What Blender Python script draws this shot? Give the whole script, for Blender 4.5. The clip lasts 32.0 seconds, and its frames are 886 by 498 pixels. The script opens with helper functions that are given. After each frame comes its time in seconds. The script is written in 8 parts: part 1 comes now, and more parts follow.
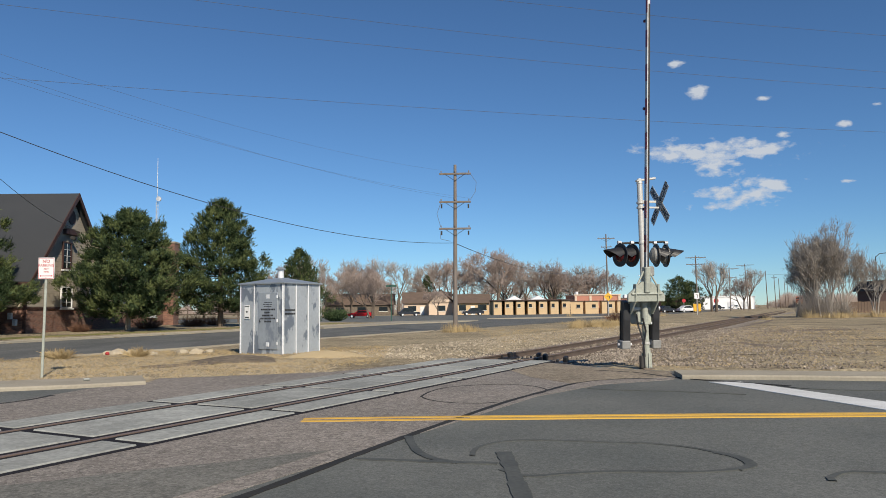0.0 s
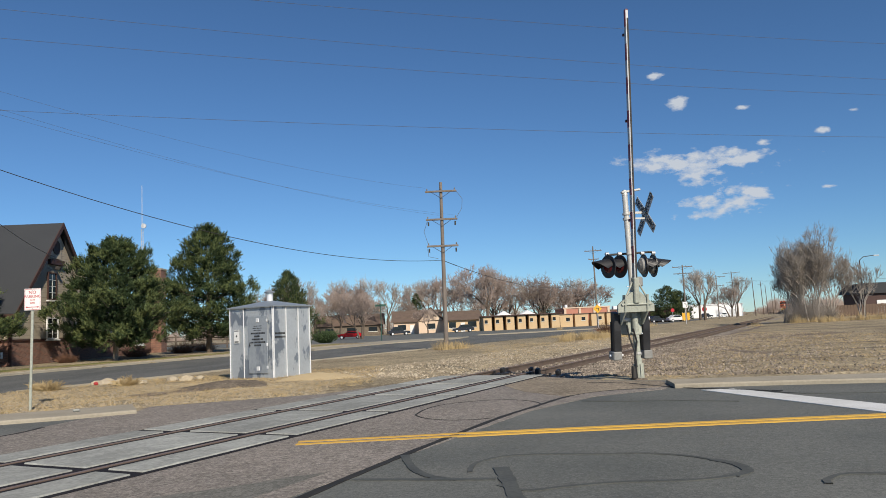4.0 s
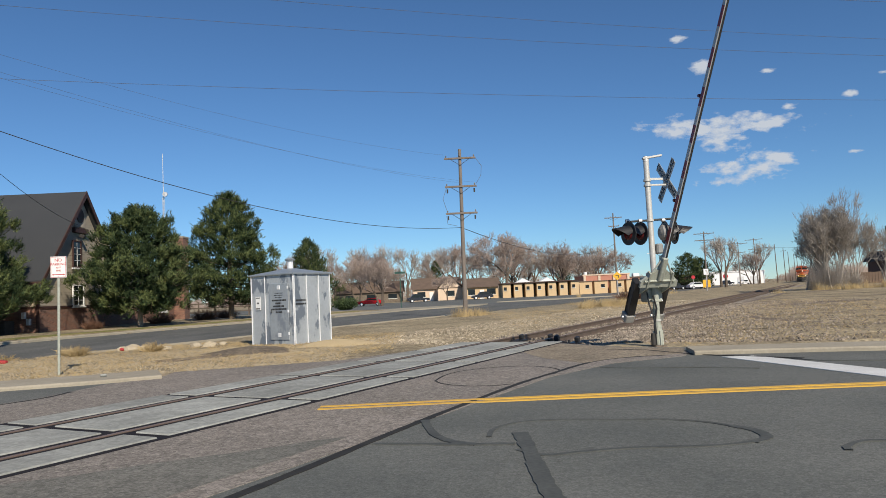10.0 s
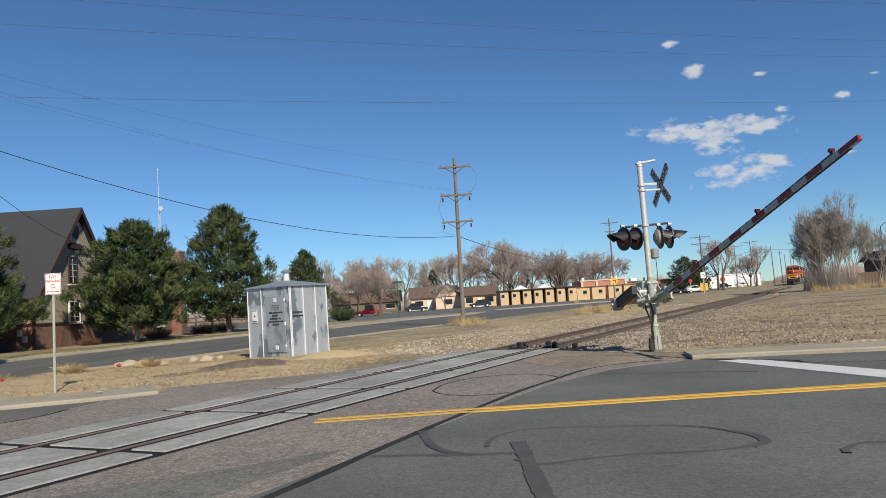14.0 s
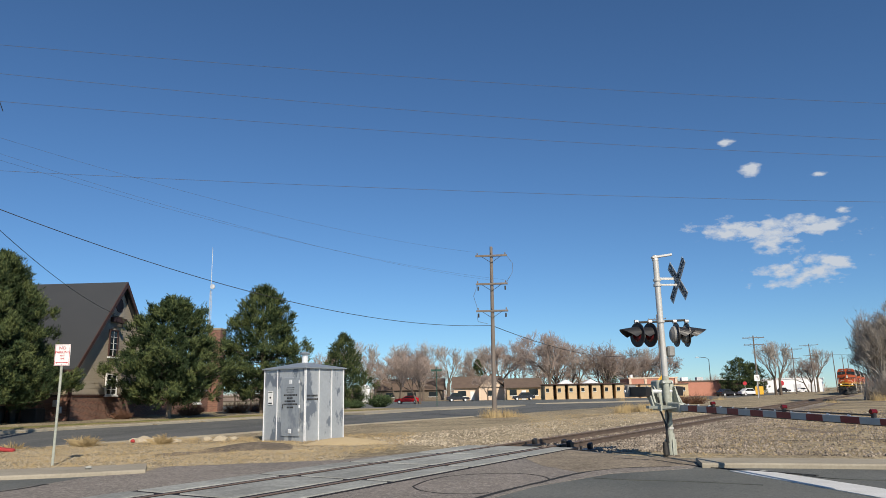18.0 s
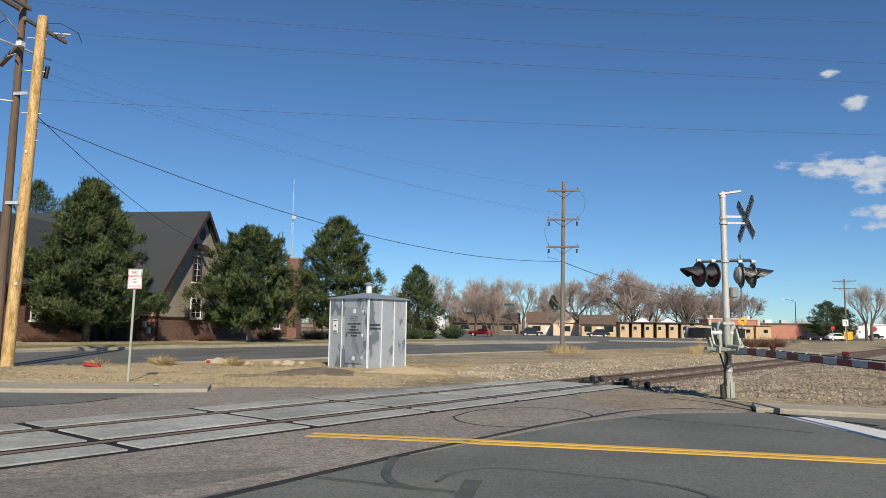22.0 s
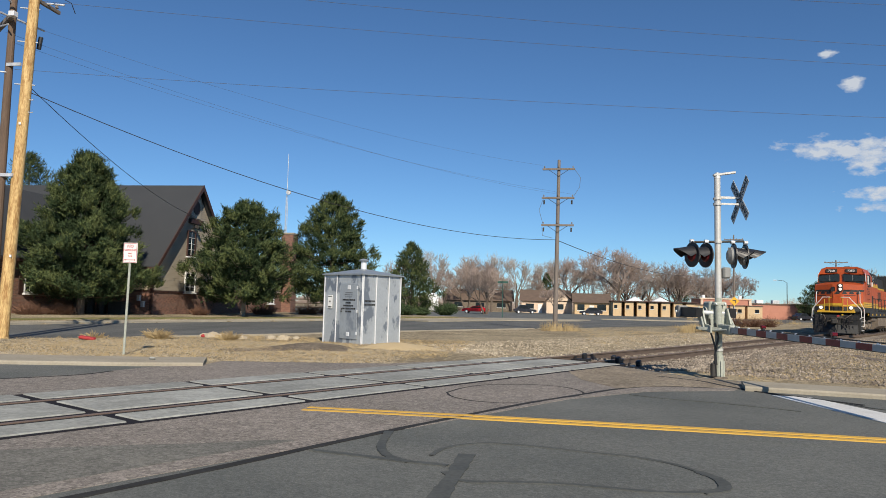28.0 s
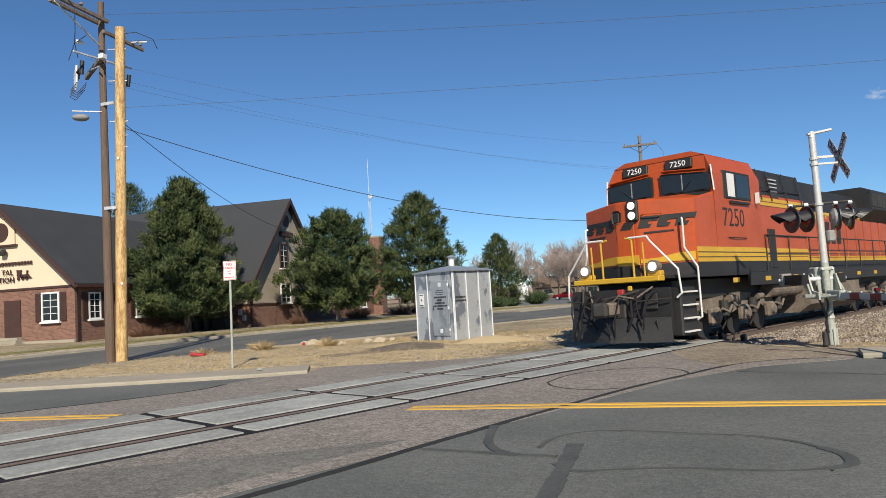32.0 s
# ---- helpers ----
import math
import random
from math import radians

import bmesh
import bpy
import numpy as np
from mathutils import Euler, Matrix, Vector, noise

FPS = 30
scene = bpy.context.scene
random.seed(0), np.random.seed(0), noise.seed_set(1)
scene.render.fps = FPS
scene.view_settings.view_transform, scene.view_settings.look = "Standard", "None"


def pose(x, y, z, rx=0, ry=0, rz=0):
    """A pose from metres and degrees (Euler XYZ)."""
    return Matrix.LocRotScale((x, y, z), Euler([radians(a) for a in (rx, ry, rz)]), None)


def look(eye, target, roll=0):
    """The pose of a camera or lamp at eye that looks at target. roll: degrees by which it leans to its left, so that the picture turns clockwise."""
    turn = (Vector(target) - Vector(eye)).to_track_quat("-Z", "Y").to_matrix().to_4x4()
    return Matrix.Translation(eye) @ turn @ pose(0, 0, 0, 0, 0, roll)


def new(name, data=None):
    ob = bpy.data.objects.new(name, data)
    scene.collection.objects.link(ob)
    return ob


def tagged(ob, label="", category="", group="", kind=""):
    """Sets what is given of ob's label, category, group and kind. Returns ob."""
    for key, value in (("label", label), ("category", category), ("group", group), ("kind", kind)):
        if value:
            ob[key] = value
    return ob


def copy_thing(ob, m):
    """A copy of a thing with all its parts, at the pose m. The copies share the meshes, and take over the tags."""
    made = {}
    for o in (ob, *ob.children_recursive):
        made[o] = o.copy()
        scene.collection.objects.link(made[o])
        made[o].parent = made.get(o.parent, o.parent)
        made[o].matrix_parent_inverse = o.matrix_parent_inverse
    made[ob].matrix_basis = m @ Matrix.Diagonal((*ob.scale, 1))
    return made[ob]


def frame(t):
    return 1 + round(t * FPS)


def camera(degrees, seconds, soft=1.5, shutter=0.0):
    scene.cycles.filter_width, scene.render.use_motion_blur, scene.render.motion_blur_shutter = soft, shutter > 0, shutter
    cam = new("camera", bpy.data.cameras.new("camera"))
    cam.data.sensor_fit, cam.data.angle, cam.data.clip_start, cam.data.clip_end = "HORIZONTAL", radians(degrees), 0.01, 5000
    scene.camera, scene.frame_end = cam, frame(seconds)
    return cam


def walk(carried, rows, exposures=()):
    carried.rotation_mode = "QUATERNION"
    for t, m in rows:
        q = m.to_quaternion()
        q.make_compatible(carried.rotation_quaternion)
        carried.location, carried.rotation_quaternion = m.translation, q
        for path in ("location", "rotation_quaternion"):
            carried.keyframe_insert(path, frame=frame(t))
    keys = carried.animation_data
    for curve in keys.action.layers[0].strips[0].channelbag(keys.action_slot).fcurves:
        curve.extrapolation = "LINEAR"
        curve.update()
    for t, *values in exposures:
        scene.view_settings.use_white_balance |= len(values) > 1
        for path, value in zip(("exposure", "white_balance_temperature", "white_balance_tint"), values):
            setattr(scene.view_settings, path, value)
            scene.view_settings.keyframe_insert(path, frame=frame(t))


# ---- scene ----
cam = camera(62.9, 32.0, 0.6)
PATH = [
    (0, (-0.202, 1.358, 1.428), (-0.152, 3.35, 1.592), -0.7),
    (0.5, (-0.218, 1.36, 1.424), (-0.139, 3.35, 1.603), -0.8),
    (1, (-0.215, 1.35, 1.419), (-0.133, 3.34, 1.601), -1.3),
    (1.5, (-0.209, 1.336, 1.426), (-0.138, 3.325, 1.619), -1.4),
    (2, (-0.197, 1.362, 1.425), (-0.114, 3.35, 1.623), -1.4),
    (2.5, (-0.21, 1.337, 1.422), (-0.155, 3.326, 1.623), -2.0),
    (3, (-0.214, 1.334, 1.419), (-0.147, 3.321, 1.634), -2.1),
    (3.5, (-0.235, 1.332, 1.42), (-0.15, 3.319, 1.628), -2.6),
    (5.5, (-0.204, 1.341, 1.421), (-0.134, 3.326, 1.65), -3.3),
    (6, (-0.204, 1.357, 1.426), (-0.135, 3.343, 1.652), -3.6),
    (6.5, (-0.187, 1.344, 1.419), (-0.108, 3.33, 1.647), -3.8),
    (7, (-0.179, 1.345, 1.427), (-0.13, 3.331, 1.658), -3.9),
    (7.5, (-0.186, 1.338, 1.425), (-0.139, 3.322, 1.667), -3.4),
    (8, (-0.204, 1.333, 1.423), (-0.15, 3.322, 1.627), -3.0),
    (8.5, (-0.212, 1.321, 1.414), (-0.163, 3.316, 1.546), -1.2),
    (9, (-0.204, 1.364, 1.428), (-0.178, 3.361, 1.534), -1.8),
    (9.5, (-0.205, 1.339, 1.418), (-0.188, 3.336, 1.528), -2.1),
    (10, (-0.232, 1.332, 1.42), (-0.203, 3.328, 1.544), -2.7),
    (10.5, (-0.213, 1.339, 1.421), (-0.19, 3.335, 1.543), -2.5),
    (11, (-0.216, 1.332, 1.431), (-0.196, 3.328, 1.556), -2.9),
    (11.5, (-0.227, 1.335, 1.43), (-0.205, 3.33, 1.573), -3.1),
    (12, (-0.233, 1.345, 1.423), (-0.186, 3.34, 1.561), -3.3),
    (12.5, (-0.209, 1.359, 1.422), (-0.17, 3.354, 1.568), -3.4),
    (13, (-0.226, 1.355, 1.432), (-0.183, 3.349, 1.582), -3.6),
    (13.5, (-0.207, 1.349, 1.431), (-0.169, 3.343, 1.578), -3.7),
    (15.5, (-0.184, 1.362, 1.432), (-0.136, 3.354, 1.596), -4.6),
    (16, (0.024, 1.319, 1.41), (-0.165, 3.294, 1.665), -1.5),
    (16.5, (0.2, 1.35, 1.419), (-0.045, 3.313, 1.714), 1.9),
    (17, (0.22, 1.476, 1.417), (-0.029, 3.448, 1.638), 0.4),
    (17.5, (0.552, 1.498, 1.402), (0.319, 3.457, 1.728), -1.3),
    (17.9, (0.728, 1.6, 1.4), (0.672, 3.569, 1.745), -0.4),
    (18, (0.791, 1.629, 1.392), (0.701, 3.588, 1.786), -1.1),
    (18.1, (0.823, 1.676, 1.401), (0.801, 3.643, 1.761), -0.8),
    (18.5, (0.819, 1.85, 1.393), (0.679, 3.823, 1.688), 1.4),
    (19, (1.092, 1.748, 1.373), (0.655, 3.685, 1.616), 4.9),
    (19.5, (1.212, 1.685, 1.395), (0.753, 3.623, 1.584), 1.3),
    (20, (1.171, 1.797, 1.395), (0.933, 3.772, 1.599), 0.2),
    (20.5, (1.246, 1.768, 1.396), (0.947, 3.733, 1.625), 0.5),
    (21, (1.283, 1.811, 1.396), (0.911, 3.768, 1.569), 2.8),
    (21.5, (1.305, 1.862, 1.393), (0.972, 3.828, 1.542), 1.8),
    (22, (1.318, 1.844, 1.399), (1.009, 3.808, 1.614), 0.9),
    (22.5, (1.33, 1.823, 1.399), (1.028, 3.787, 1.624), 0.9),
    (23, (1.318, 1.752, 1.416), (1.016, 3.716, 1.643), 0.9),
    (23.5, (1.341, 1.786, 1.405), (1.067, 3.754, 1.637), 1.4),
    (24, (1.331, 1.785, 1.399), (1.0, 3.743, 1.638), 2.6),
    (24.5, (1.31, 1.809, 1.396), (0.975, 3.765, 1.644), 3.3),
    (25, (1.334, 1.769, 1.39), (1.01, 3.728, 1.628), 2.8),
    (25.5, (1.319, 1.77, 1.396), (1.009, 3.729, 1.651), 2.0),
    (27.5, (1.288, 1.778, 1.401), (0.951, 3.742, 1.568), 0.8),
    (28, (1.308, 1.77, 1.403), (1.015, 3.742, 1.555), 1.5),
    (28.5, (1.29, 1.797, 1.409), (0.965, 3.768, 1.509), -0.5),
    (29, (1.272, 1.807, 1.404), (1.047, 3.792, 1.489), -0.3),
    (29.5, (1.272, 1.797, 1.403), (1.092, 3.785, 1.528), -0.7),
    (30, (1.305, 1.77, 1.402), (1.228, 3.766, 1.506), -0.9),
    (30.5, (1.277, 1.819, 1.405), (1.215, 3.816, 1.496), -1.5),
    (31, (1.283, 1.788, 1.414), (1.104, 3.776, 1.531), -1.4),
    (31.5, (1.305, 1.787, 1.416), (0.868, 3.733, 1.561), -2.1),
    (32, (1.276, 1.728, 1.435), (0.754, 3.654, 1.57), -3.4),
]
walk(cam, [(t, look(eye, target, roll)) for t, eye, target, roll in PATH], [(0, 0.05), (15, 0.07), (25, 0.1), (30, 0.13), (32, 0.22)])

# ---- plan ----
# The track runs through TRACK at 60.5 degrees and bends slightly left far off; s runs along it, p to its right.
TRACK = Vector((-3.28, 12.39))
ALONG = Vector((0.4917, 0.8708))
RIGHT = Vector((0.8708, -0.4917))
TRACK_TURN = -29.45


def on_track(s, p, z=0.0):
    u = max(0.0, s - 45.0)
    q = TRACK + ALONG * s + RIGHT * (p - 0.0125 * u * u / (u + 30.0))
    return Vector((q.x, q.y, z))


def track_pose(s, p, z=0.0, turn=0.0):
    q = on_track(s, p, z)
    u = max(0.0, s - 45.0)
    bend = math.degrees(math.atan(0.0125 * (u * u + 60.0 * u) / (u + 30.0) ** 2))
    return pose(q.x, q.y, z, 0, 0, TRACK_TURN + bend + turn)


# ---- light ----
SUN_WAY = Vector((0.37, -0.929, 0.0)).normalized()
SUN_HEIGHT = 35.0
sun_data = bpy.data.lights.new("sun", "SUN")
sun_data.energy, sun_data.angle, sun_data.color = 5.0, radians(0.5), (1.0, 0.9, 0.75)
sun_ob = new("sun", sun_data)
toward = SUN_WAY * math.cos(radians(SUN_HEIGHT)) + Vector((0, 0, math.sin(radians(SUN_HEIGHT))))
sun_ob.matrix_basis = look(toward * 50, (0, 0, 0))
world = bpy.data.worlds.new("sky")
world.use_nodes = True
scene.world = world
sky = world.node_tree.nodes.new("ShaderNodeTexSky")
sky.sky_type, sky.sun_disc = "NISHITA", False
sky.sun_elevation = radians(SUN_HEIGHT)
sky.sun_rotation = math.atan2(SUN_WAY.x, SUN_WAY.y)
sky.altitude, sky.air_density, sky.dust_density, sky.ozone_density = 1500, 1.0, 0.0, 4.5
backg = world.node_tree.nodes["Background"]
backg.inputs["Strength"].default_value = 0.080
clear_air = world.node_tree.nodes.new("ShaderNodeMix")
clear_air.data_type, clear_air.blend_type = "RGBA", "MULTIPLY"
clear_air.inputs[0].default_value = 1.0
clear_air.inputs[7].default_value = (0.76, 1.0, 1.15, 1)
world.node_tree.links.new(sky.outputs[0], clear_air.inputs[6])
world.node_tree.links.new(clear_air.outputs[2], backg.inputs[0])

# ---- materials ----


def mat(name, a, b=None, rough=0.8, metal=0.0, scale=3.0, fine=40.0, amount=0.6, bump=0.15, bump_scale=None, vary=0.0, stretch=(1, 1, 1), spec=0.5, world_space=False, speckle=0.0, speckle_scale=70.0):
    """Two colours mixed by noise at two scales, with fine relief."""
    m = bpy.data.materials.new(name)
    m.use_nodes = True
    t = m.node_tree
    n, k = t.nodes, t.links
    shader = n["Principled BSDF"]
    b = b or tuple(c * 0.75 for c in a)
    if world_space:
        place = n.new("ShaderNodeNewGeometry").outputs["Position"]
    else:
        place = n.new("ShaderNodeTexCoord").outputs["Object"]
    mapping = n.new("ShaderNodeMapping")
    mapping.inputs["Scale"].default_value = stretch
    k.new(place, mapping.inputs[0])
    big, small = n.new("ShaderNodeTexNoise"), n.new("ShaderNodeTexNoise")
    big.inputs["Scale"].default_value, big.inputs["Detail"].default_value = scale, 5
    small.inputs["Scale"].default_value, small.inputs["Detail"].default_value = fine, 3
    k.new(mapping.outputs[0], big.inputs[0]), k.new(mapping.outputs[0], small.inputs[0])
    mean = n.new("ShaderNodeMix")
    mean.inputs[0].default_value = 0.45
    k.new(big.outputs[0], mean.inputs[2]), k.new(small.outputs[0], mean.inputs[3])
    ramp = n.new("ShaderNodeMapRange")
    ramp.inputs[1].default_value, ramp.inputs[2].default_value = 0.5 - 0.2 / max(amount, 0.05) * 0.6, 0.5 + 0.2 / max(amount, 0.05) * 0.6
    k.new(mean.outputs[0], ramp.inputs[0])
    mix = n.new("ShaderNodeMix")
    mix.data_type = "RGBA"
    mix.inputs[6].default_value, mix.inputs[7].default_value = (*a, 1), (*b, 1)
    k.new(ramp.outputs[0], mix.inputs[0])
    colour = mix.outputs[2]
    if vary:
        info = n.new("ShaderNodeObjectInfo")
        shift = n.new("ShaderNodeMapRange")
        shift.inputs[3].default_value, shift.inputs[4].default_value = 1 - vary, 1 + vary
        k.new(info.outputs["Random"], shift.inputs[0])
        tone = n.new("ShaderNodeHueSaturation")
        k.new(shift.outputs[0], tone.inputs["Value"]), k.new(colour, tone.inputs["Color"])
        colour = tone.outputs[0]
    if speckle:
        for cell_scale, depth in ((speckle_scale, speckle), (speckle_scale * 0.37, speckle * 0.6)):
            cells = n.new("ShaderNodeTexVoronoi")
            cells.inputs["Scale"].default_value = cell_scale
            k.new(mapping.outputs[0], cells.inputs["Vector"])
            level = n.new("ShaderNodeMapRange")
            level.inputs[3].default_value, level.inputs[4].default_value = 1 - depth, 1 + depth
            pick = n.new("ShaderNodeSeparateXYZ")
            k.new(cells.outputs["Color"], pick.inputs[0]), k.new(pick.outputs[0], level.inputs[0])
            tone2 = n.new("ShaderNodeHueSaturation")
            k.new(level.outputs[0], tone2.inputs["Value"]), k.new(colour, tone2.inputs["Color"])
            colour = tone2.outputs[0]
    k.new(colour, shader.inputs["Base Color"])
    rough_range = n.new("ShaderNodeMapRange")
    rough_range.inputs[3].default_value, rough_range.inputs[4].default_value = max(rough - 0.12, 0.02), min(rough + 0.12, 1)
    k.new(big.outputs[0], rough_range.inputs[0]), k.new(rough_range.outputs[0], shader.inputs["Roughness"])
    shader.inputs["Metallic"].default_value = metal
    shader.inputs["Specular IOR Level"].default_value = spec
    if bump:
        relief = n.new("ShaderNodeBump")
        relief.inputs["Strength"].default_value, relief.inputs["Distance"].default_value = bump, 0.02
        source = small.outputs[0]
        if bump_scale:
            grain = n.new("ShaderNodeTexNoise")
            grain.inputs["Scale"].default_value = bump_scale
            k.new(mapping.outputs[0], grain.inputs[0])
            source = grain.outputs[0]
        k.new(source, relief.inputs["Height"]), k.new(relief.outputs[0], shader.inputs["Normal"])
    return m


def glow(name, colour, strength):
    m = bpy.data.materials.new(name)
    m.use_nodes = True
    shader = m.node_tree.nodes["Principled BSDF"]
    shader.inputs["Base Color"].default_value = (*colour, 1)
    shader.inputs["Emission Color"].default_value = (*colour, 1)
    shader.inputs["Emission Strength"].default_value = strength
    return m


M_dirt = mat("dry_dirt", (0.39, 0.325, 0.215), (0.2, 0.163, 0.107), 0.95, scale=0.33, fine=5, amount=1.0, bump=0.7, bump_scale=20, world_space=True, spec=0.1, speckle=0.32, speckle_scale=24)
M_asphalt_side = mat("worn_grey_asphalt", (0.15, 0.15, 0.138), (0.095, 0.097, 0.092), 0.9, scale=0.35, fine=40, amount=1.0, bump=0.3, bump_scale=90, world_space=True, spec=0.2, speckle=0.2, speckle_scale=40, stretch=(1.6, 0.5, 1))
M_asphalt_dark = mat("dark_asphalt", (0.094, 0.1, 0.092), (0.16, 0.163, 0.149), 0.88, scale=0.45, fine=90, amount=0.9, bump=0.35, bump_scale=130, world_space=True, spec=0.3, speckle=0.2, speckle_scale=75)
M_asphalt_old = mat("old_pinkish_asphalt", (0.272, 0.238, 0.206), (0.185, 0.168, 0.148), 0.9, scale=0.32, fine=60, amount=0.9, bump=0.4, bump_scale=110, world_space=True, spec=0.25, speckle=0.34, speckle_scale=48)
M_tar_faded = mat("faded_sealant", (0.062, 0.066, 0.062), (0.1, 0.104, 0.097), 0.8, scale=2, fine=22, spec=0.25, amount=0.9, bump=0.1, world_space=True)
M_dark_strip = mat("dark_dirt_strip", (0.2, 0.155, 0.11), (0.12, 0.092, 0.067), 0.95, scale=1, fine=10, bump=0.3, world_space=True)
M_tar = mat("crack_sealant", (0.022, 0.022, 0.022), (0.045, 0.044, 0.042), 0.85, scale=4, fine=40, bump=0.1, spec=0.15, world_space=True)
M_concrete = mat("pale_concrete", (0.36, 0.365, 0.335), (0.24, 0.245, 0.225), 0.85, scale=0.7, fine=22, amount=1.1, bump=0.2, vary=0.1, spec=0.3, speckle=0.1, speckle_scale=9)
M_kerb = mat("kerb_concrete", (0.39, 0.35, 0.275), (0.27, 0.24, 0.185), 0.9, scale=1.2, fine=20, bump=0.25, world_space=True, spec=0.2)
M_yellow_line = mat("worn_yellow_road_paint", (0.72, 0.42, 0.05), (0.5, 0.31, 0.07), 0.75, scale=2.0, fine=30, bump=0.1, world_space=True)
M_white_line = mat("worn_white_road_paint", (0.72, 0.72, 0.7), (0.5, 0.5, 0.48), 0.75, scale=2.0, fine=30, bump=0.1, world_space=True)
M_rail_side = mat("rusty_rail", (0.165, 0.122, 0.094), (0.1, 0.075, 0.06), 0.75, metal=0.3, scale=2, fine=30)
M_rail_top = mat("browned_rail_head", (0.24, 0.165, 0.125), (0.15, 0.105, 0.08), 0.5, metal=0.15, scale=2, fine=30, bump=0.03)
M_rubber = mat("black_rubber_filler", (0.016, 0.016, 0.02), (0.028, 0.026, 0.03), 0.95, scale=3, fine=30, spec=0.1, world_space=True)
M_tie = mat("weathered_tie", (0.13, 0.095, 0.065), (0.07, 0.05, 0.035), 0.9, scale=3, fine=25, stretch=(1, 6, 6), vary=0.25)
M_ballast = mat("ballast_stone", (0.34, 0.29, 0.232), (0.15, 0.124, 0.1), 0.9, scale=0.9, fine=4, amount=1.0, bump=0.5, bump_scale=22, world_space=True, spec=0.2, speckle=0.34, speckle_scale=17)
M_pale_gravel = mat("pale_tan_gravel", (0.47, 0.405, 0.305), (0.25, 0.21, 0.158), 0.9, scale=0.7, fine=4, amount=0.9, bump=0.4, bump_scale=22, world_space=True, spec=0.15, speckle=0.3, speckle_scale=17)
M_galv = mat("galvanised_sheet", (0.68, 0.69, 0.70), (0.40, 0.415, 0.43), 0.5, metal=0.3, scale=1.6, fine=6, amount=1.0, bump=0.03, stretch=(1.2, 1.2, 0.9))
M_pale_paint = mat("pale_grey_green_enamel", (0.41, 0.43, 0.37), (0.28, 0.295, 0.25), 0.6, scale=4, fine=22, amount=0.9, bump=0.06)


def stained_zinc(name, clean, stain, low, high):
    """Dull zinc sheet with large dark weather stains of ragged outline."""
    m = mat(name, clean, tuple(c * 0.86 for c in clean), 0.46, metal=0.45, scale=2.2, fine=14, amount=0.9, bump=0.02)
    n, k = m.node_tree.nodes, m.node_tree.links
    shader = n["Principled BSDF"]
    before = shader.inputs["Base Color"].links[0].from_socket
    place, stretch, blot, edge, mix = n.new("ShaderNodeTexCoord"), n.new("ShaderNodeMapping"), n.new("ShaderNodeTexNoise"), n.new("ShaderNodeMapRange"), n.new("ShaderNodeMix")
    stretch.inputs["Scale"].default_value = (1.5, 1.5, 0.8)
    stretch.inputs["Location"].default_value = (0.7, 0.2, 0.4)
    blot.inputs["Scale"].default_value, blot.inputs["Detail"].default_value, blot.inputs["Roughness"].default_value = 1.25, 6, 0.62
    edge.inputs[1].default_value, edge.inputs[2].default_value = low, high
    mix.data_type = "RGBA"
    mix.inputs[7].default_value = (*stain, 1)
    k.new(place.outputs["Object"], stretch.inputs[0]), k.new(stretch.outputs[0], blot.inputs[0]), k.new(blot.outputs[0], edge.inputs[0])
    k.new(edge.outputs[0], mix.inputs[0]), k.new(before, mix.inputs[6]), k.new(mix.outputs[2], shader.inputs["Base Color"])
    return m


M_hut_stained = stained_zinc("weather_stained_zinc", (0.52, 0.55, 0.57), (0.21, 0.24, 0.28), 0.525, 0.575)
M_hut_door = stained_zinc("dull_zinc_door", (0.42, 0.455, 0.485), (0.27, 0.3, 0.34), 0.52, 0.6)
M_hut_roof = mat("blue_grey_zinc_roof", (0.34, 0.38, 0.41), (0.25, 0.28, 0.31), 0.5, metal=0.4, scale=1.5, fine=9, bump=0.02)
M_weight = mat("grey_cast_weight", (0.3, 0.3, 0.29), (0.2, 0.2, 0.19), 0.7, metal=0.1, scale=5, fine=25, bump=0.1)
M_galv_light = mat("bright_galvanised_steel", (0.82, 0.83, 0.84), (0.66, 0.67, 0.68), 0.45, metal=0.2, scale=4, fine=20, bump=0.03)
M_aluminium = mat("weathered_aluminium_paint", (0.62, 0.61, 0.58), (0.46, 0.455, 0.43), 0.5, metal=0.25, scale=3, fine=18, bump=0.05)
M_black = mat("black_enamel", (0.012, 0.012, 0.014), (0.025, 0.025, 0.027), 0.45, scale=3, fine=20, bump=0.03)
M_dark_steel = mat("grimy_dark_steel", (0.05, 0.047, 0.043), (0.028, 0.026, 0.024), 0.7, metal=0.2, scale=2.2, fine=14, bump=0.15)
M_grime = mat("brown_grime", (0.23, 0.185, 0.14), (0.08, 0.066, 0.053), 0.85, scale=3, fine=14, bump=0.2)
M_red_glass = mat("red_lens", (0.13, 0.008, 0.01), (0.08, 0.006, 0.008), 0.12, scale=4, fine=30, bump=0.0)
M_sign_white = mat("reflective_white_sheeting", (0.82, 0.82, 0.8), (0.72, 0.72, 0.7), 0.4, scale=4, fine=30, bump=0.0)
M_sign_red = mat("sign_red_ink", (0.5, 0.02, 0.03), (0.42, 0.02, 0.03), 0.5, bump=0.0)
M_sign_black = mat("sign_black_ink", (0.02, 0.02, 0.02), (0.03, 0.03, 0.03), 0.5, bump=0.0)
M_sign_yellow = mat("yellow_sheeting", (0.75, 0.42, 0.02), (0.65, 0.36, 0.03), 0.5, bump=0.0)
M_arm_red = mat("gate_arm_red", (0.24, 0.022, 0.024), (0.16, 0.018, 0.022), 0.4, scale=6, bump=0.02)
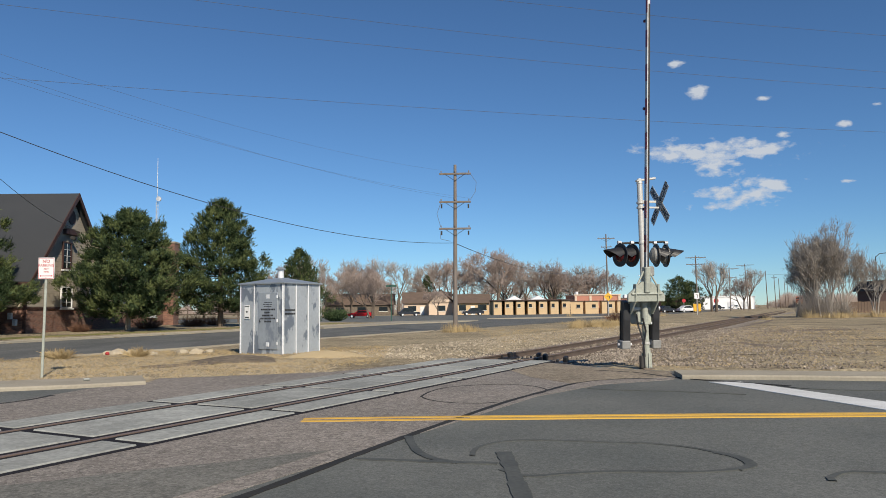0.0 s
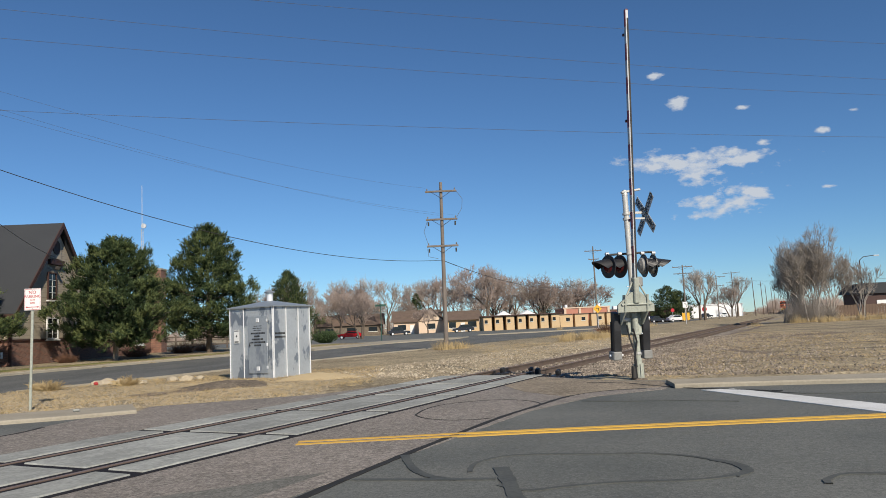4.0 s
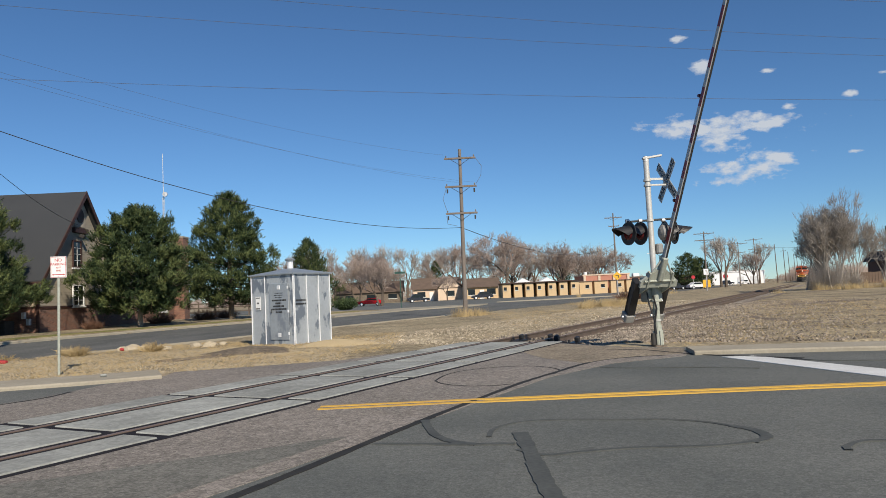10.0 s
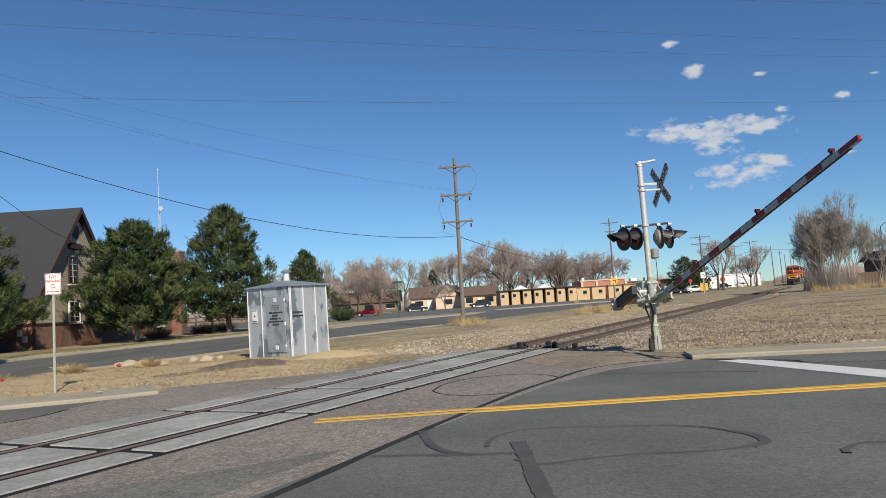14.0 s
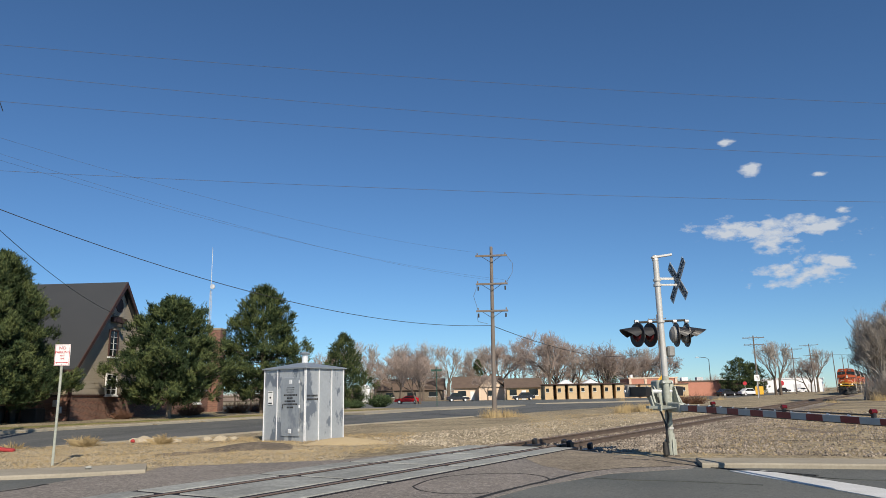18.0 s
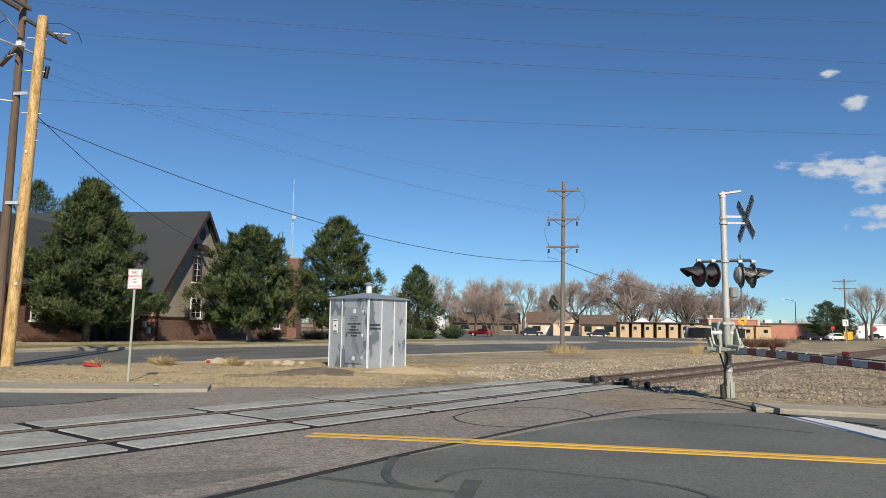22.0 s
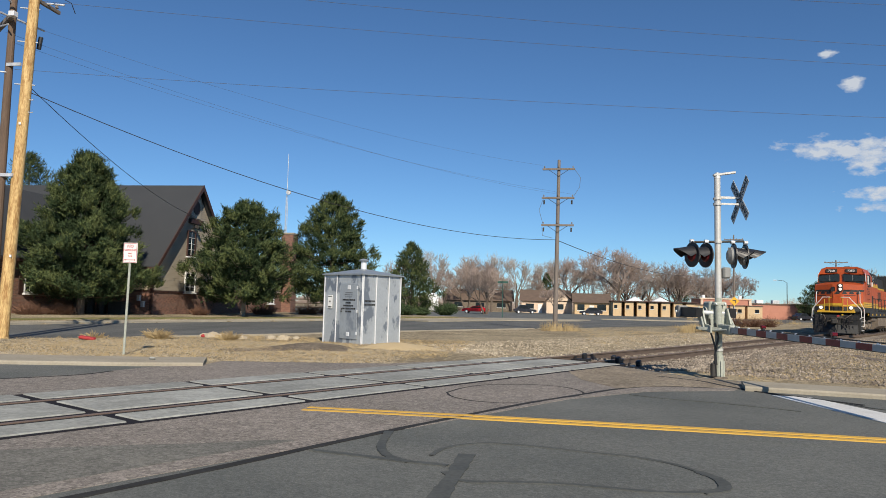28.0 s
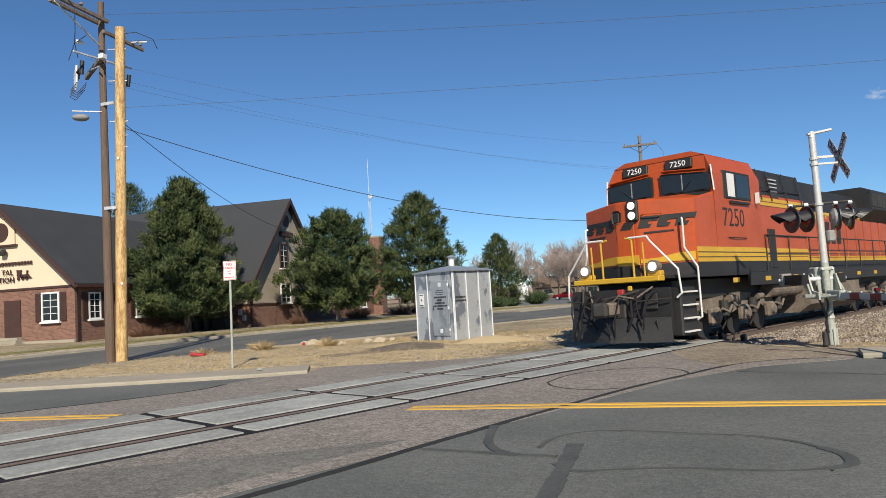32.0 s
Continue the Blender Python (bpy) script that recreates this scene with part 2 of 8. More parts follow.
M_arm_white = mat("gate_arm_white", (0.43, 0.45, 0.45), (0.34, 0.36, 0.365), 0.4, scale=6, bump=0.02)
M_wood_pole = mat("new_yellow_pine_pole", (0.66, 0.46, 0.2), (0.33, 0.18, 0.06), 0.75, scale=2.2, fine=14, amount=1.3, stretch=(3, 3, 0.6), bump=0.2)
M_old_pole = mat("weathered_brown_pole", (0.17, 0.115, 0.08), (0.09, 0.062, 0.045), 0.9, scale=2.5, fine=16, stretch=(3, 3, 0.3), bump=0.3)
M_grey_pole = mat("weathered_grey_pole", (0.23, 0.195, 0.168), (0.13, 0.11, 0.095), 0.9, scale=2.5, fine=16, stretch=(3, 3, 0.3), bump=0.3)
M_wire = mat("black_wire", (0.03, 0.03, 0.032), (0.05, 0.05, 0.05), 0.6, bump=0.0)
M_wire_thin = mat("weathered_aluminium_wire", (0.16, 0.17, 0.18), (0.1, 0.1, 0.11), 0.6, metal=0.3, bump=0.0)
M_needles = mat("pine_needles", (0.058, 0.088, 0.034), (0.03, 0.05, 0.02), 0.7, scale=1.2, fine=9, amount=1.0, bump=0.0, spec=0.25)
# paler copy of the needle colour, with sunlight on the tips painted in
M_needles_sunlit = mat("sunlit_pine_tips", (0.15, 0.175, 0.062), (0.085, 0.115, 0.042), 0.7, scale=1.2, fine=9, amount=1.0, bump=0.0, spec=0.25)
M_bark = mat("grey_bark", (0.16, 0.125, 0.095), (0.085, 0.065, 0.05), 0.95, scale=4, fine=22, stretch=(2, 2, 0.5), bump=0.4)
M_pale_bark = mat("pale_bark", (0.3, 0.26, 0.21), (0.2, 0.165, 0.13), 0.95, scale=4, fine=22, stretch=(2, 2, 0.5), bump=0.4)
M_twigs = mat("bare_reddish_twigs", (0.38, 0.305, 0.265), (0.25, 0.2, 0.172), 0.95, scale=0.4, fine=3, bump=0.0)
M_twigs_grey = mat("bare_grey_twigs", (0.4, 0.36, 0.315), (0.24, 0.212, 0.186), 0.95, scale=0.5, fine=4, bump=0.0)
M_dry_grass = mat("dry_straw_grass", (0.5, 0.38, 0.2), (0.34, 0.25, 0.12), 0.95, scale=2, fine=12, bump=0.0)
M_lawn = mat("dormant_lawn", (0.26, 0.22, 0.1), (0.13, 0.14, 0.05), 0.95, scale=0.8, fine=14, amount=1.0, bump=0.4, world_space=True, spec=0.1)
M_roof = mat("charcoal_roofing", (0.03, 0.033, 0.037), (0.043, 0.046, 0.05), 0.9, scale=0.8, fine=18, bump=0.25, stretch=(1, 1, 1))
M_siding = mat("taupe_lap_siding", (0.45, 0.395, 0.31), (0.40, 0.35, 0.275), 0.75, scale=1, fine=14, bump=0.05)
M_stucco = mat("cream_stucco", (0.7, 0.585, 0.425), (0.63, 0.525, 0.38), 0.9, scale=0.8, fine=30, bump=0.25)
M_trim = mat("dark_brown_trim", (0.065, 0.03, 0.022), (0.045, 0.022, 0.018), 0.6, scale=3, fine=20, bump=0.05)
M_white_trim = mat("white_window_trim", (0.78, 0.78, 0.76), (0.7, 0.7, 0.68), 0.6, scale=3, fine=20, bump=0.02)
M_window = mat("dark_window_glass", (0.012, 0.016, 0.019), (0.02, 0.026, 0.03), 0.14, scale=1, fine=5, bump=0.0, spec=0.5)
M_orange = mat("locomotive_orange", (0.45, 0.076, 0.011), (0.34, 0.06, 0.014), 0.4, scale=0.9, fine=9, amount=0.8, bump=0.02)
M_loco_yellow = mat("locomotive_yellow", (0.6, 0.36, 0.022), (0.47, 0.28, 0.03), 0.45, scale=1.5, fine=12, bump=0.02)
M_loco_black = mat("locomotive_black", (0.012, 0.012, 0.013), (0.026, 0.025, 0.023), 0.6, scale=1.5, fine=10, bump=0.05)
M_rail_white = mat("white_handrail_paint", (0.72, 0.71, 0.68), (0.6, 0.58, 0.55), 0.5, scale=5, fine=30, bump=0.02)
M_headlight = glow("lit_headlight", (1.0, 0.93, 0.8), 0.62)
M_gondola = mat("oxide_red_gondola", (0.19, 0.065, 0.045), (0.11, 0.045, 0.035), 0.8, scale=0.8, fine=8, amount=0.9, bump=0.1, vary=0.25)
M_orange_brick = mat("painted_orange_brick", (0.5, 0.225, 0.155), (0.42, 0.19, 0.13), 0.85, scale=1, fine=10)
M_tan_stucco = mat("tan_stucco", (0.6, 0.44, 0.26), (0.52, 0.38, 0.22), 0.9, scale=1, fine=10)
M_pink_stucco = mat("pale_peach_stucco", (0.68, 0.53, 0.4), (0.6, 0.47, 0.35), 0.9, scale=1, fine=10)
M_brown_roof = mat("brown_shingle_roof", (0.15, 0.105, 0.078), (0.1, 0.072, 0.055), 0.9, scale=1, fine=12)
M_white_wall = mat("white_metal_cladding", (0.78, 0.79, 0.8), (0.7, 0.71, 0.72), 0.7, scale=0.5, fine=6)
M_car_red = mat("red_car_paint", (0.55, 0.015, 0.02), (0.48, 0.013, 0.018), 0.25, bump=0.0)
M_car_dark = mat("dark_car_paint", (0.02, 0.022, 0.03), (0.03, 0.032, 0.04), 0.25, bump=0.0)
M_car_white = mat("white_car_paint", (0.75, 0.75, 0.75), (0.7, 0.7, 0.7), 0.3, bump=0.0)
M_tyre = mat("tyre_rubber", (0.02, 0.02, 0.02), (0.03, 0.03, 0.03), 0.85)
M_green_steel = mat("green_painted_steel", (0.03, 0.1, 0.075), (0.025, 0.08, 0.06), 0.5, bump=0.02)
M_rock = mat("tan_rock", (0.5, 0.43, 0.31), (0.34, 0.28, 0.2), 0.9, scale=4, fine=20, bump=0.4, vary=0.15)
M_red_plastic = mat("red_plastic", (0.4, 0.03, 0.03), (0.3, 0.03, 0.03), 0.6)
M_dark_soil = mat("dark_gravelly_soil", (0.2, 0.165, 0.125), (0.115, 0.095, 0.074), 0.95, scale=1.5, fine=14, amount=0.9, bump=0.5, bump_scale=30, world_space=True, spec=0.1, speckle=0.3, speckle_scale=30)
M_sand = mat("spilled_sand", (0.55, 0.43, 0.25), (0.47, 0.36, 0.2), 0.95, scale=3, fine=40, bump=0.2, world_space=True)
M_shrub = mat("dry_reddish_shrub", (0.2, 0.1, 0.06), (0.12, 0.065, 0.04), 0.95, scale=3, fine=20, bump=0.0)

# ---- mesh helpers ----


def finish(name, bm, material, parent=None, label="", smooth=False):
    me = bpy.data.meshes.new(name)
    bm.normal_update()
    bm.to_mesh(me)
    bm.free()
    for m in (material if isinstance(material, (list, tuple)) else [material]):
        me.materials.append(m)
    if smooth:
        me.shade_smooth()
    ob = new(name, me)
    if parent:
        ob.parent = parent
    if label:
        ob["label"] = label
    return ob


def part(name, bm, material, parent, label="", smooth=False):
    return finish(name, bm, material, parent, label, smooth)


def thing(name, m, label, category, group="", kind=""):
    ob = new(name)
    ob.empty_display_size = 0.2
    ob.matrix_basis = m
    return tagged(ob, label, category, group, kind)


def B():
    return bmesh.new()


def box(bm, size, at, turn=(0, 0, 0), bevel=0.0):
    """A box of that size with its middle at that place."""
    made = bmesh.ops.create_cube(bm, size=1.0, matrix=pose(*at, *turn) @ Matrix.Diagonal((*size, 1)))["verts"]
    if bevel:
        edges = list({e for v in made for e in v.link_edges})
        bmesh.ops.bevel(bm, geom=edges, offset=bevel, segments=1, profile=0.5, affect="EDGES")
    return bm


def tube(bm, a, b, r0, r1=None, seg=10, caps=True):
    """A round bar from a to b."""
    a, b = Vector(a), Vector(b)
    r1 = r0 if r1 is None else r1
    m = Matrix.Translation((a + b) / 2) @ (b - a).to_track_quat("Z", "Y").to_matrix().to_4x4()
    bmesh.ops.create_cone(bm, cap_ends=caps, segments=seg, radius1=r0, radius2=r1, depth=(b - a).length, matrix=m)
    return bm


def bent(bm, points, r, seg=8):
    """A pipe along points, with balls at its bends."""
    for a, b in zip(points, points[1:]):
        tube(bm, a, b, r, seg=seg)
    for q in points[1:-1]:
        bmesh.ops.create_icosphere(bm, subdivisions=1, radius=r * 1.02, matrix=Matrix.Translation(q))
    return bm


def prism(bm, outline, depth, m=None):
    """An outline in the x-z plane pushed along y by depth."""
    m = m or Matrix()
    front = [bm.verts.new(m @ Vector((x, 0, z))) for x, z in outline]
    back = [bm.verts.new(m @ Vector((x, depth, z))) for x, z in outline]
    bm.faces.new(front)
    bm.faces.new(back[::-1])
    for i in range(len(outline)):
        j = (i + 1) % len(outline)
        bm.faces.new((front[j], front[i], back[i], back[j]))
    bmesh.ops.recalc_face_normals(bm, faces=bm.faces)
    return bm


def slab(bm, corners, low, high):
    """A flat slab over a plan outline, from low to high."""
    top = [bm.verts.new((x, y, high)) for x, y in corners]
    base = [bm.verts.new((x, y, low)) for x, y in corners]
    bm.faces.new(top)
    bm.faces.new(base[::-1])
    for i in range(len(corners)):
        j = (i + 1) % len(corners)
        bm.faces.new((top[j], top[i], base[i], base[j]))
    bmesh.ops.recalc_face_normals(bm, faces=bm.faces)
    return bm


def ribbon(bm, points, width, z, thick=0.006, wobble=0.0):
    """A flat painted or poured strip along plan points."""
    rng = random.Random(len(points) * 7 + int(abs(points[0][0]) * 10))
    left, right = [], []
    for i, (x, y) in enumerate(points):
        a, b = points[max(i - 1, 0)], points[min(i + 1, len(points) - 1)]
        d = Vector((b[0] - a[0], b[1] - a[1])).normalized()
        w = width / 2 * (1 + wobble * rng.uniform(-1, 1))
        left.append((x - d.y * w, y + d.x * w))
        right.append((x + d.y * w, y - d.x * w))
    tops = [(bm.verts.new((*l, z + thick)), bm.verts.new((*r, z + thick))) for l, r in zip(left, right)]
    lows = [(bm.verts.new((*l, z - 0.01)), bm.verts.new((*r, z - 0.01))) for l, r in zip(left, right)]
    for i in range(len(points) - 1):
        bm.faces.new((tops[i][0], tops[i][1], tops[i + 1][1], tops[i + 1][0]))
        bm.faces.new((tops[i][0], tops[i + 1][0], lows[i + 1][0], lows[i][0]))
        bm.faces.new((tops[i + 1][1], tops[i][1], lows[i][1], lows[i + 1][1]))
    return bm


def curve_points(points, steps=6):
    """A smooth line through plan points."""
    out = []
    for i in range(len(points) - 1):
        p0, p1, p2, p3 = (Vector(points[max(0, min(len(points) - 1, i + k))]) for k in (-1, 0, 1, 2))
        for j in range(steps):
            t = j / steps
            out.append(tuple(0.5 * (2 * p1 + (p2 - p0) * t + (2 * p0 - 5 * p1 + 4 * p2 - p3) * t * t + (3 * p1 - p0 - 3 * p2 + p3) * t ** 3)))
    out.append(tuple(points[-1]))
    return out


def lettering(text, size, m, material, parent, name="lettering", thick=0.004, spread=1.0, bold=0.0):
    """Words in the built-in font as a thin mesh, upright in the x-z plane of m."""
    data = bpy.data.curves.new(name, "FONT")
    data.body, data.size, data.extrude, data.align_x, data.align_y = text, size, thick, "CENTER", "CENTER"
    data.space_character = spread
    data.resolution_u = 2
    data.offset = bold
    ob = bpy.data.objects.new(name, data)
    me = bpy.data.meshes.new_from_object(ob)
    bpy.data.objects.remove(ob)
    me.transform(m @ pose(0, 0, 0, 90, 0, 0))
    me.materials.clear()
    me.materials.append(material)
    made = new(name, me)
    made.parent = parent
    return made


# ---- ground ----
ROAD_B_NEAR = [(-40, -30), (-22, 2), (-16.6, 14), (-15.9, 18), (-15.9, 21), (-14.6, 23.4), (-13.2, 25.6), (-10.3, 30.5), (-6.8, 37.5), (-3.0, 44.5), (2.0, 53.0), (10.0, 67.5), (22, 90), (52, 147), (90, 215)]
ROAD_B_FAR = [(-70, -30), (-34, 2), (-26, 16), (-24.0, 25), (-23.2, 29), (-22.0, 34.5), (-19.4, 42), (-15.6, 51), (-11.5, 60), (-6.5, 71), (4, 92), (32, 145), (70, 215)]
LEFT_KERB = [(-40, 6.0), (-28, 9.6), (-20, 12.0), (-15, 13.4), (-12.2, 14.2), (-9.2, 14.85), (-7.0, 15.45), (-5.75, 16.0)]
RIGHT_KERB = [(4.8, 15.55), (5.6, 15.4), (7.0, 15.05), (8.1, 14.72), (12, 13.6), (25, 11.5), (80, 10.5)]


def side_of(line, x, y):
    """How far a plan point lies left of a line of points."""
    best, out = 1e9, 0.0
    for (ax, ay), (bx, by) in zip(line, line[1:]):
        dx, dy = bx - ax, by - ay
        n = math.hypot(dx, dy)
        t = max(0.0, min(1.0, ((x - ax) * dx + (y - ay) * dy) / (n * n)))
        qx, qy = ax + t * dx - x, ay + t * dy - y
        d = math.hypot(qx, qy)
        if d < best:
            best, out = d, math.copysign(d, dx * (y - ay) - dy * (x - ax))
    return out


def step(a, b, v):
    t = max(0.0, min(1.0, (v - a) / (b - a)))
    return t * t * (3 - 2 * t)


def ground_height(x, y):
    q = Vector((x, y)) - TRACK
    s, p = q.dot(ALONG), q.dot(RIGHT)
    z = -0.04 + 0.05 * noise.noise((x * 0.25, y * 0.25, 0)) + 0.02 * noise.noise((x * 1.1, y * 1.1, 3))
    near_b, far_b = side_of(ROAD_B_NEAR, x, y), side_of(ROAD_B_FAR, x, y)
    if near_b > -0.4 and far_b < 0.1:
        z = z * 0.3 - 0.14
    if far_b > 0.1:
        z = -0.16 + (0.28 + 0.03 * noise.noise((x * 0.3, y * 0.3, 5)) + 0.1 * step(0, 5, far_b)) * (1 - step(74, 84, y))
    road_edge = 17.3 if -5.4 < x < 5.0 else (17.2 if x >= 5.0 else 16.4)
    if y < road_edge and near_b < 1.0:
        z = -0.18
    if s > 9.5:
        z = z * step(1.9, 3.5, abs(p)) - 0.17 * (1 - step(1.9, 3.2, abs(p)))
    if math.hypot(x + 15.8, y - 22.3) < 2.5:
        z += 0.1 * step(2.5, 0.6, math.hypot(x + 15.8, y - 22.3))
    hollow = math.hypot((x + 3.4) / 1.6, (y - 23.4) / 1.5)
    if hollow < 1:
        z += 0.10 * (1 - hollow * hollow)
    return z


def axis(dense_from, dense_to, step_size, reach):
    out = list(np.arange(dense_from, dense_to, step_size))
    low, high, w = out[0], out[-1], step_size
    left, right = [], []
    while high < reach:
        w *= 1.16
        high += w
        right.append(high)
    w = step_size
    while low > -reach:
        w *= 1.16
        low -= w
        left.append(low)
    return left[::-1] + out + right


def build_ground():
    xs, ys = axis(-30, 22, 0.5, 3000), axis(12, 62, 0.5, 3000)
    verts = [(x, y, ground_height(x, y)) for y in ys for x in xs]
    w = len(xs)
    faces = [(j * w + i, j * w + i + 1, (j + 1) * w + i + 1, (j + 1) * w + i) for j in range(len(ys) - 1) for i in range(w - 1)]
    me = bpy.data.meshes.new("ground")
    me.from_pydata(verts, [], faces)
    me.materials.append(M_dirt)
    me.shade_smooth()
    return tagged(new("ground", me), "dry tan dirt with gravel and sparse dead grass", "ground", kind="structure")


build_ground()


def sheet(name, outline, z, material, label, category, low=-0.3):
    bm = slab(B(), outline, low, z)
    bmesh.ops.triangulate(bm, faces=[f for f in bm.faces if len(f.verts) > 4])
    return tagged(finish(name, bm, material), label, category, kind="structure")


# the main road, with the older strip along the track on it
road_far_edge = [(x, y) for x, y in LEFT_KERB] + [(-6.0, 17.4), (-2.4, 18.4), (0.1, 21.4), (1.35, 20.75), (2.85, 20.6), (4.2, 18.2), (5.4, 17.3), (4.8, 15.55)] + [(x, y) for x, y in RIGHT_KERB[1:]]
sheet("road", [(80, -45), *road_far_edge[::-1], (-40, -45)], -0.006, M_asphalt_dark, "dark grey asphalt street with sealed cracks", "road")
strip = [on_track(-30, 3.85), on_track(3.1, 3.85), on_track(5.2, 4.3)]
sheet("road_strip", [(v.x, v.y) for v in strip] + [(4.6, 15.5), (4.95, 16.3), (5.15, 17.3), (4.1, 18.1), (2.8, 20.5), (1.3, 20.65), (0.1, 21.3), (-2.4, 18.3), (-5.95, 17.3), (-5.9, 16.3), (-6.6, 15.35), (-6.95, 13.6), (-7.8, 12.3), (-8.9, 11.1), (-14, 5), (-24, -10)], 0.0, M_asphalt_old, "old pinkish grey asphalt with exposed stones around the crossing", "road")
M_asphalt_worn = mat("worn_grey_green_asphalt", (0.19, 0.184, 0.16), (0.13, 0.126, 0.112), 0.9, scale=0.6, fine=50, amount=0.9, bump=0.4, bump_scale=100, world_space=True, spec=0.2, speckle=0.26, speckle_scale=45)
edge = [on_track(-4.7 + 0.3 * k, 1.72 + 0.2 * k + 0.12 * noise.noise((k * 0.7, 2, 0))) for k in range(10)]
worn = [on_track(-28, 1.68), on_track(-5.2, 1.68)] + edge + [on_track(-28, 3.74)]
sheet("worn_patch", [(v.x, v.y) for v in worn], 0.003, M_asphalt_worn, "smooth grey worn asphalt patch beside the rails", "road", low=-0.05)
road_b = ROAD_B_NEAR + ROAD_B_FAR[::-1]
sheet("side_road", road_b, -0.035, M_asphalt_side, "dark asphalt side street beside the railway", "road")


def kerb(name, line, width, top, low, label, thickness_side=1):
    bm = B()
    outer = []
    for i, (x, y) in enumerate(line):
        a, b = line[max(i - 1, 0)], line[min(i + 1, len(line) - 1)]
        d = Vector((b[0] - a[0], b[1] - a[1])).normalized()
        outer.append((x - d.y * width * thickness_side, y + d.x * width * thickness_side))
    lip = 0.03
    for i in range(len(line) - 1):
        d = (Vector(outer[i]) - Vector(line[i])).normalized() * lip
        e = (Vector(outer[i + 1]) - Vector(line[i + 1])).normalized() * lip
        ring = []
        for (px, py), (ox, oy), off in ((line[i], outer[i], d), (line[i + 1], outer[i + 1], e)):
            ring.append([bm.verts.new(v) for v in ((px, py, low), (px, py, top - lip), (px + off.x, py + off.y, top), (ox, oy, top), (ox, oy, low))])
        for j in range(4):
            bm.faces.new((ring[0][j], ring[1][j], ring[1][j + 1], ring[0][j + 1]))
        if i in (0, len(line) - 2):
            bm.faces.new(ring[0] if i == 0 else ring[1][::-1])
    bmesh.ops.remove_doubles(bm, verts=bm.verts, dist=0.001)
    bmesh.ops.recalc_face_normals(bm, faces=bm.faces)
    return tagged(finish(name, bm, M_kerb), label, "kerb", kind="structure")


kerb("kerb_left", LEFT_KERB, 1.5, 0.07, -0.2, "pale concrete kerb and walk with a worn end at the crossing")
kerb("kerb_right", RIGHT_KERB, 1.1, 0.08, -0.2, "pale concrete kerb beside the street")
kerb("kerb_side_road", ROAD_B_FAR[1:10], 1.3, 0.10, -0.2, "pale concrete kerb and walk along the side street")
kerb("kerb_edge", ROAD_B_NEAR[6:11], -0.25, 0.0, -0.2, "low concrete edge along the side street")

M_apron = mat("compacted_tan_gravel", (0.3, 0.252, 0.19), (0.2, 0.168, 0.128), 0.95, scale=0.9, fine=18, amount=0.9, bump=0.5, bump_scale=60, world_space=True, spec=0.1, speckle=0.3, speckle_scale=36)
sheet("apron", [(2.5, 15.05), (3.1, 15.55), (3.7, 15.85), (4.35, 15.9), (4.62, 15.9), (4.98, 16.5), (5.1, 17.28), (4.08, 18.05), (2.75, 20.4), (1.9, 20.4), (1.75, 17.9), (1.95, 16.4)], 0.003, M_apron, "compacted tan gravel over the asphalt beside the mast", "apron", low=-0.05)

# lawn between the side road and the building
lawn = [(x - 0.9, y + 0.75) for x, y in ROAD_B_FAR[2:10]]
sheet("lawn", lawn + [(-16, 74), (-36, 74), (-50, 40), (-44, 14)], 0.175, M_lawn, "thin dormant lawn around the building", "lawn", low=0.0)

# painted lines and sealed cracks
lines = tagged(new("road_marking"), "double yellow line and a white stop bar, worn", "road marking", kind="structure")
yellow_right = [(-1.82, 11.0), (0.25, 10.97), (3, 10.85), (6, 10.66), (10, 10.3), (20, 9.2), (60, 5)]
for off in (0.11, -0.11):
    part("yellow_line", ribbon(B(), [(x, y + off) for x, y in curve_points(yellow_right, 4)], 0.11, 0.0), M_yellow_line, lines)
    part("yellow_line", ribbon(B(), [(x, y + off) for x, y in curve_points([(-30, 8.0), (-14, 9.9), (-8.3, 10.62), (-6.25, 10.75)], 4)], 0.11, 0.0), M_yellow_line, lines)
part("stop_bar", slab(B(), [(5.08, 14.95), (5.66, 14.9), (6.6, 11.4), (6.0, 10.9)], -0.01, 0.004), M_white_line, lines)
cracks = tagged(new("crack_sealing"), "black tar seams and loops sealed into the asphalt", "tar seam", kind="structure")
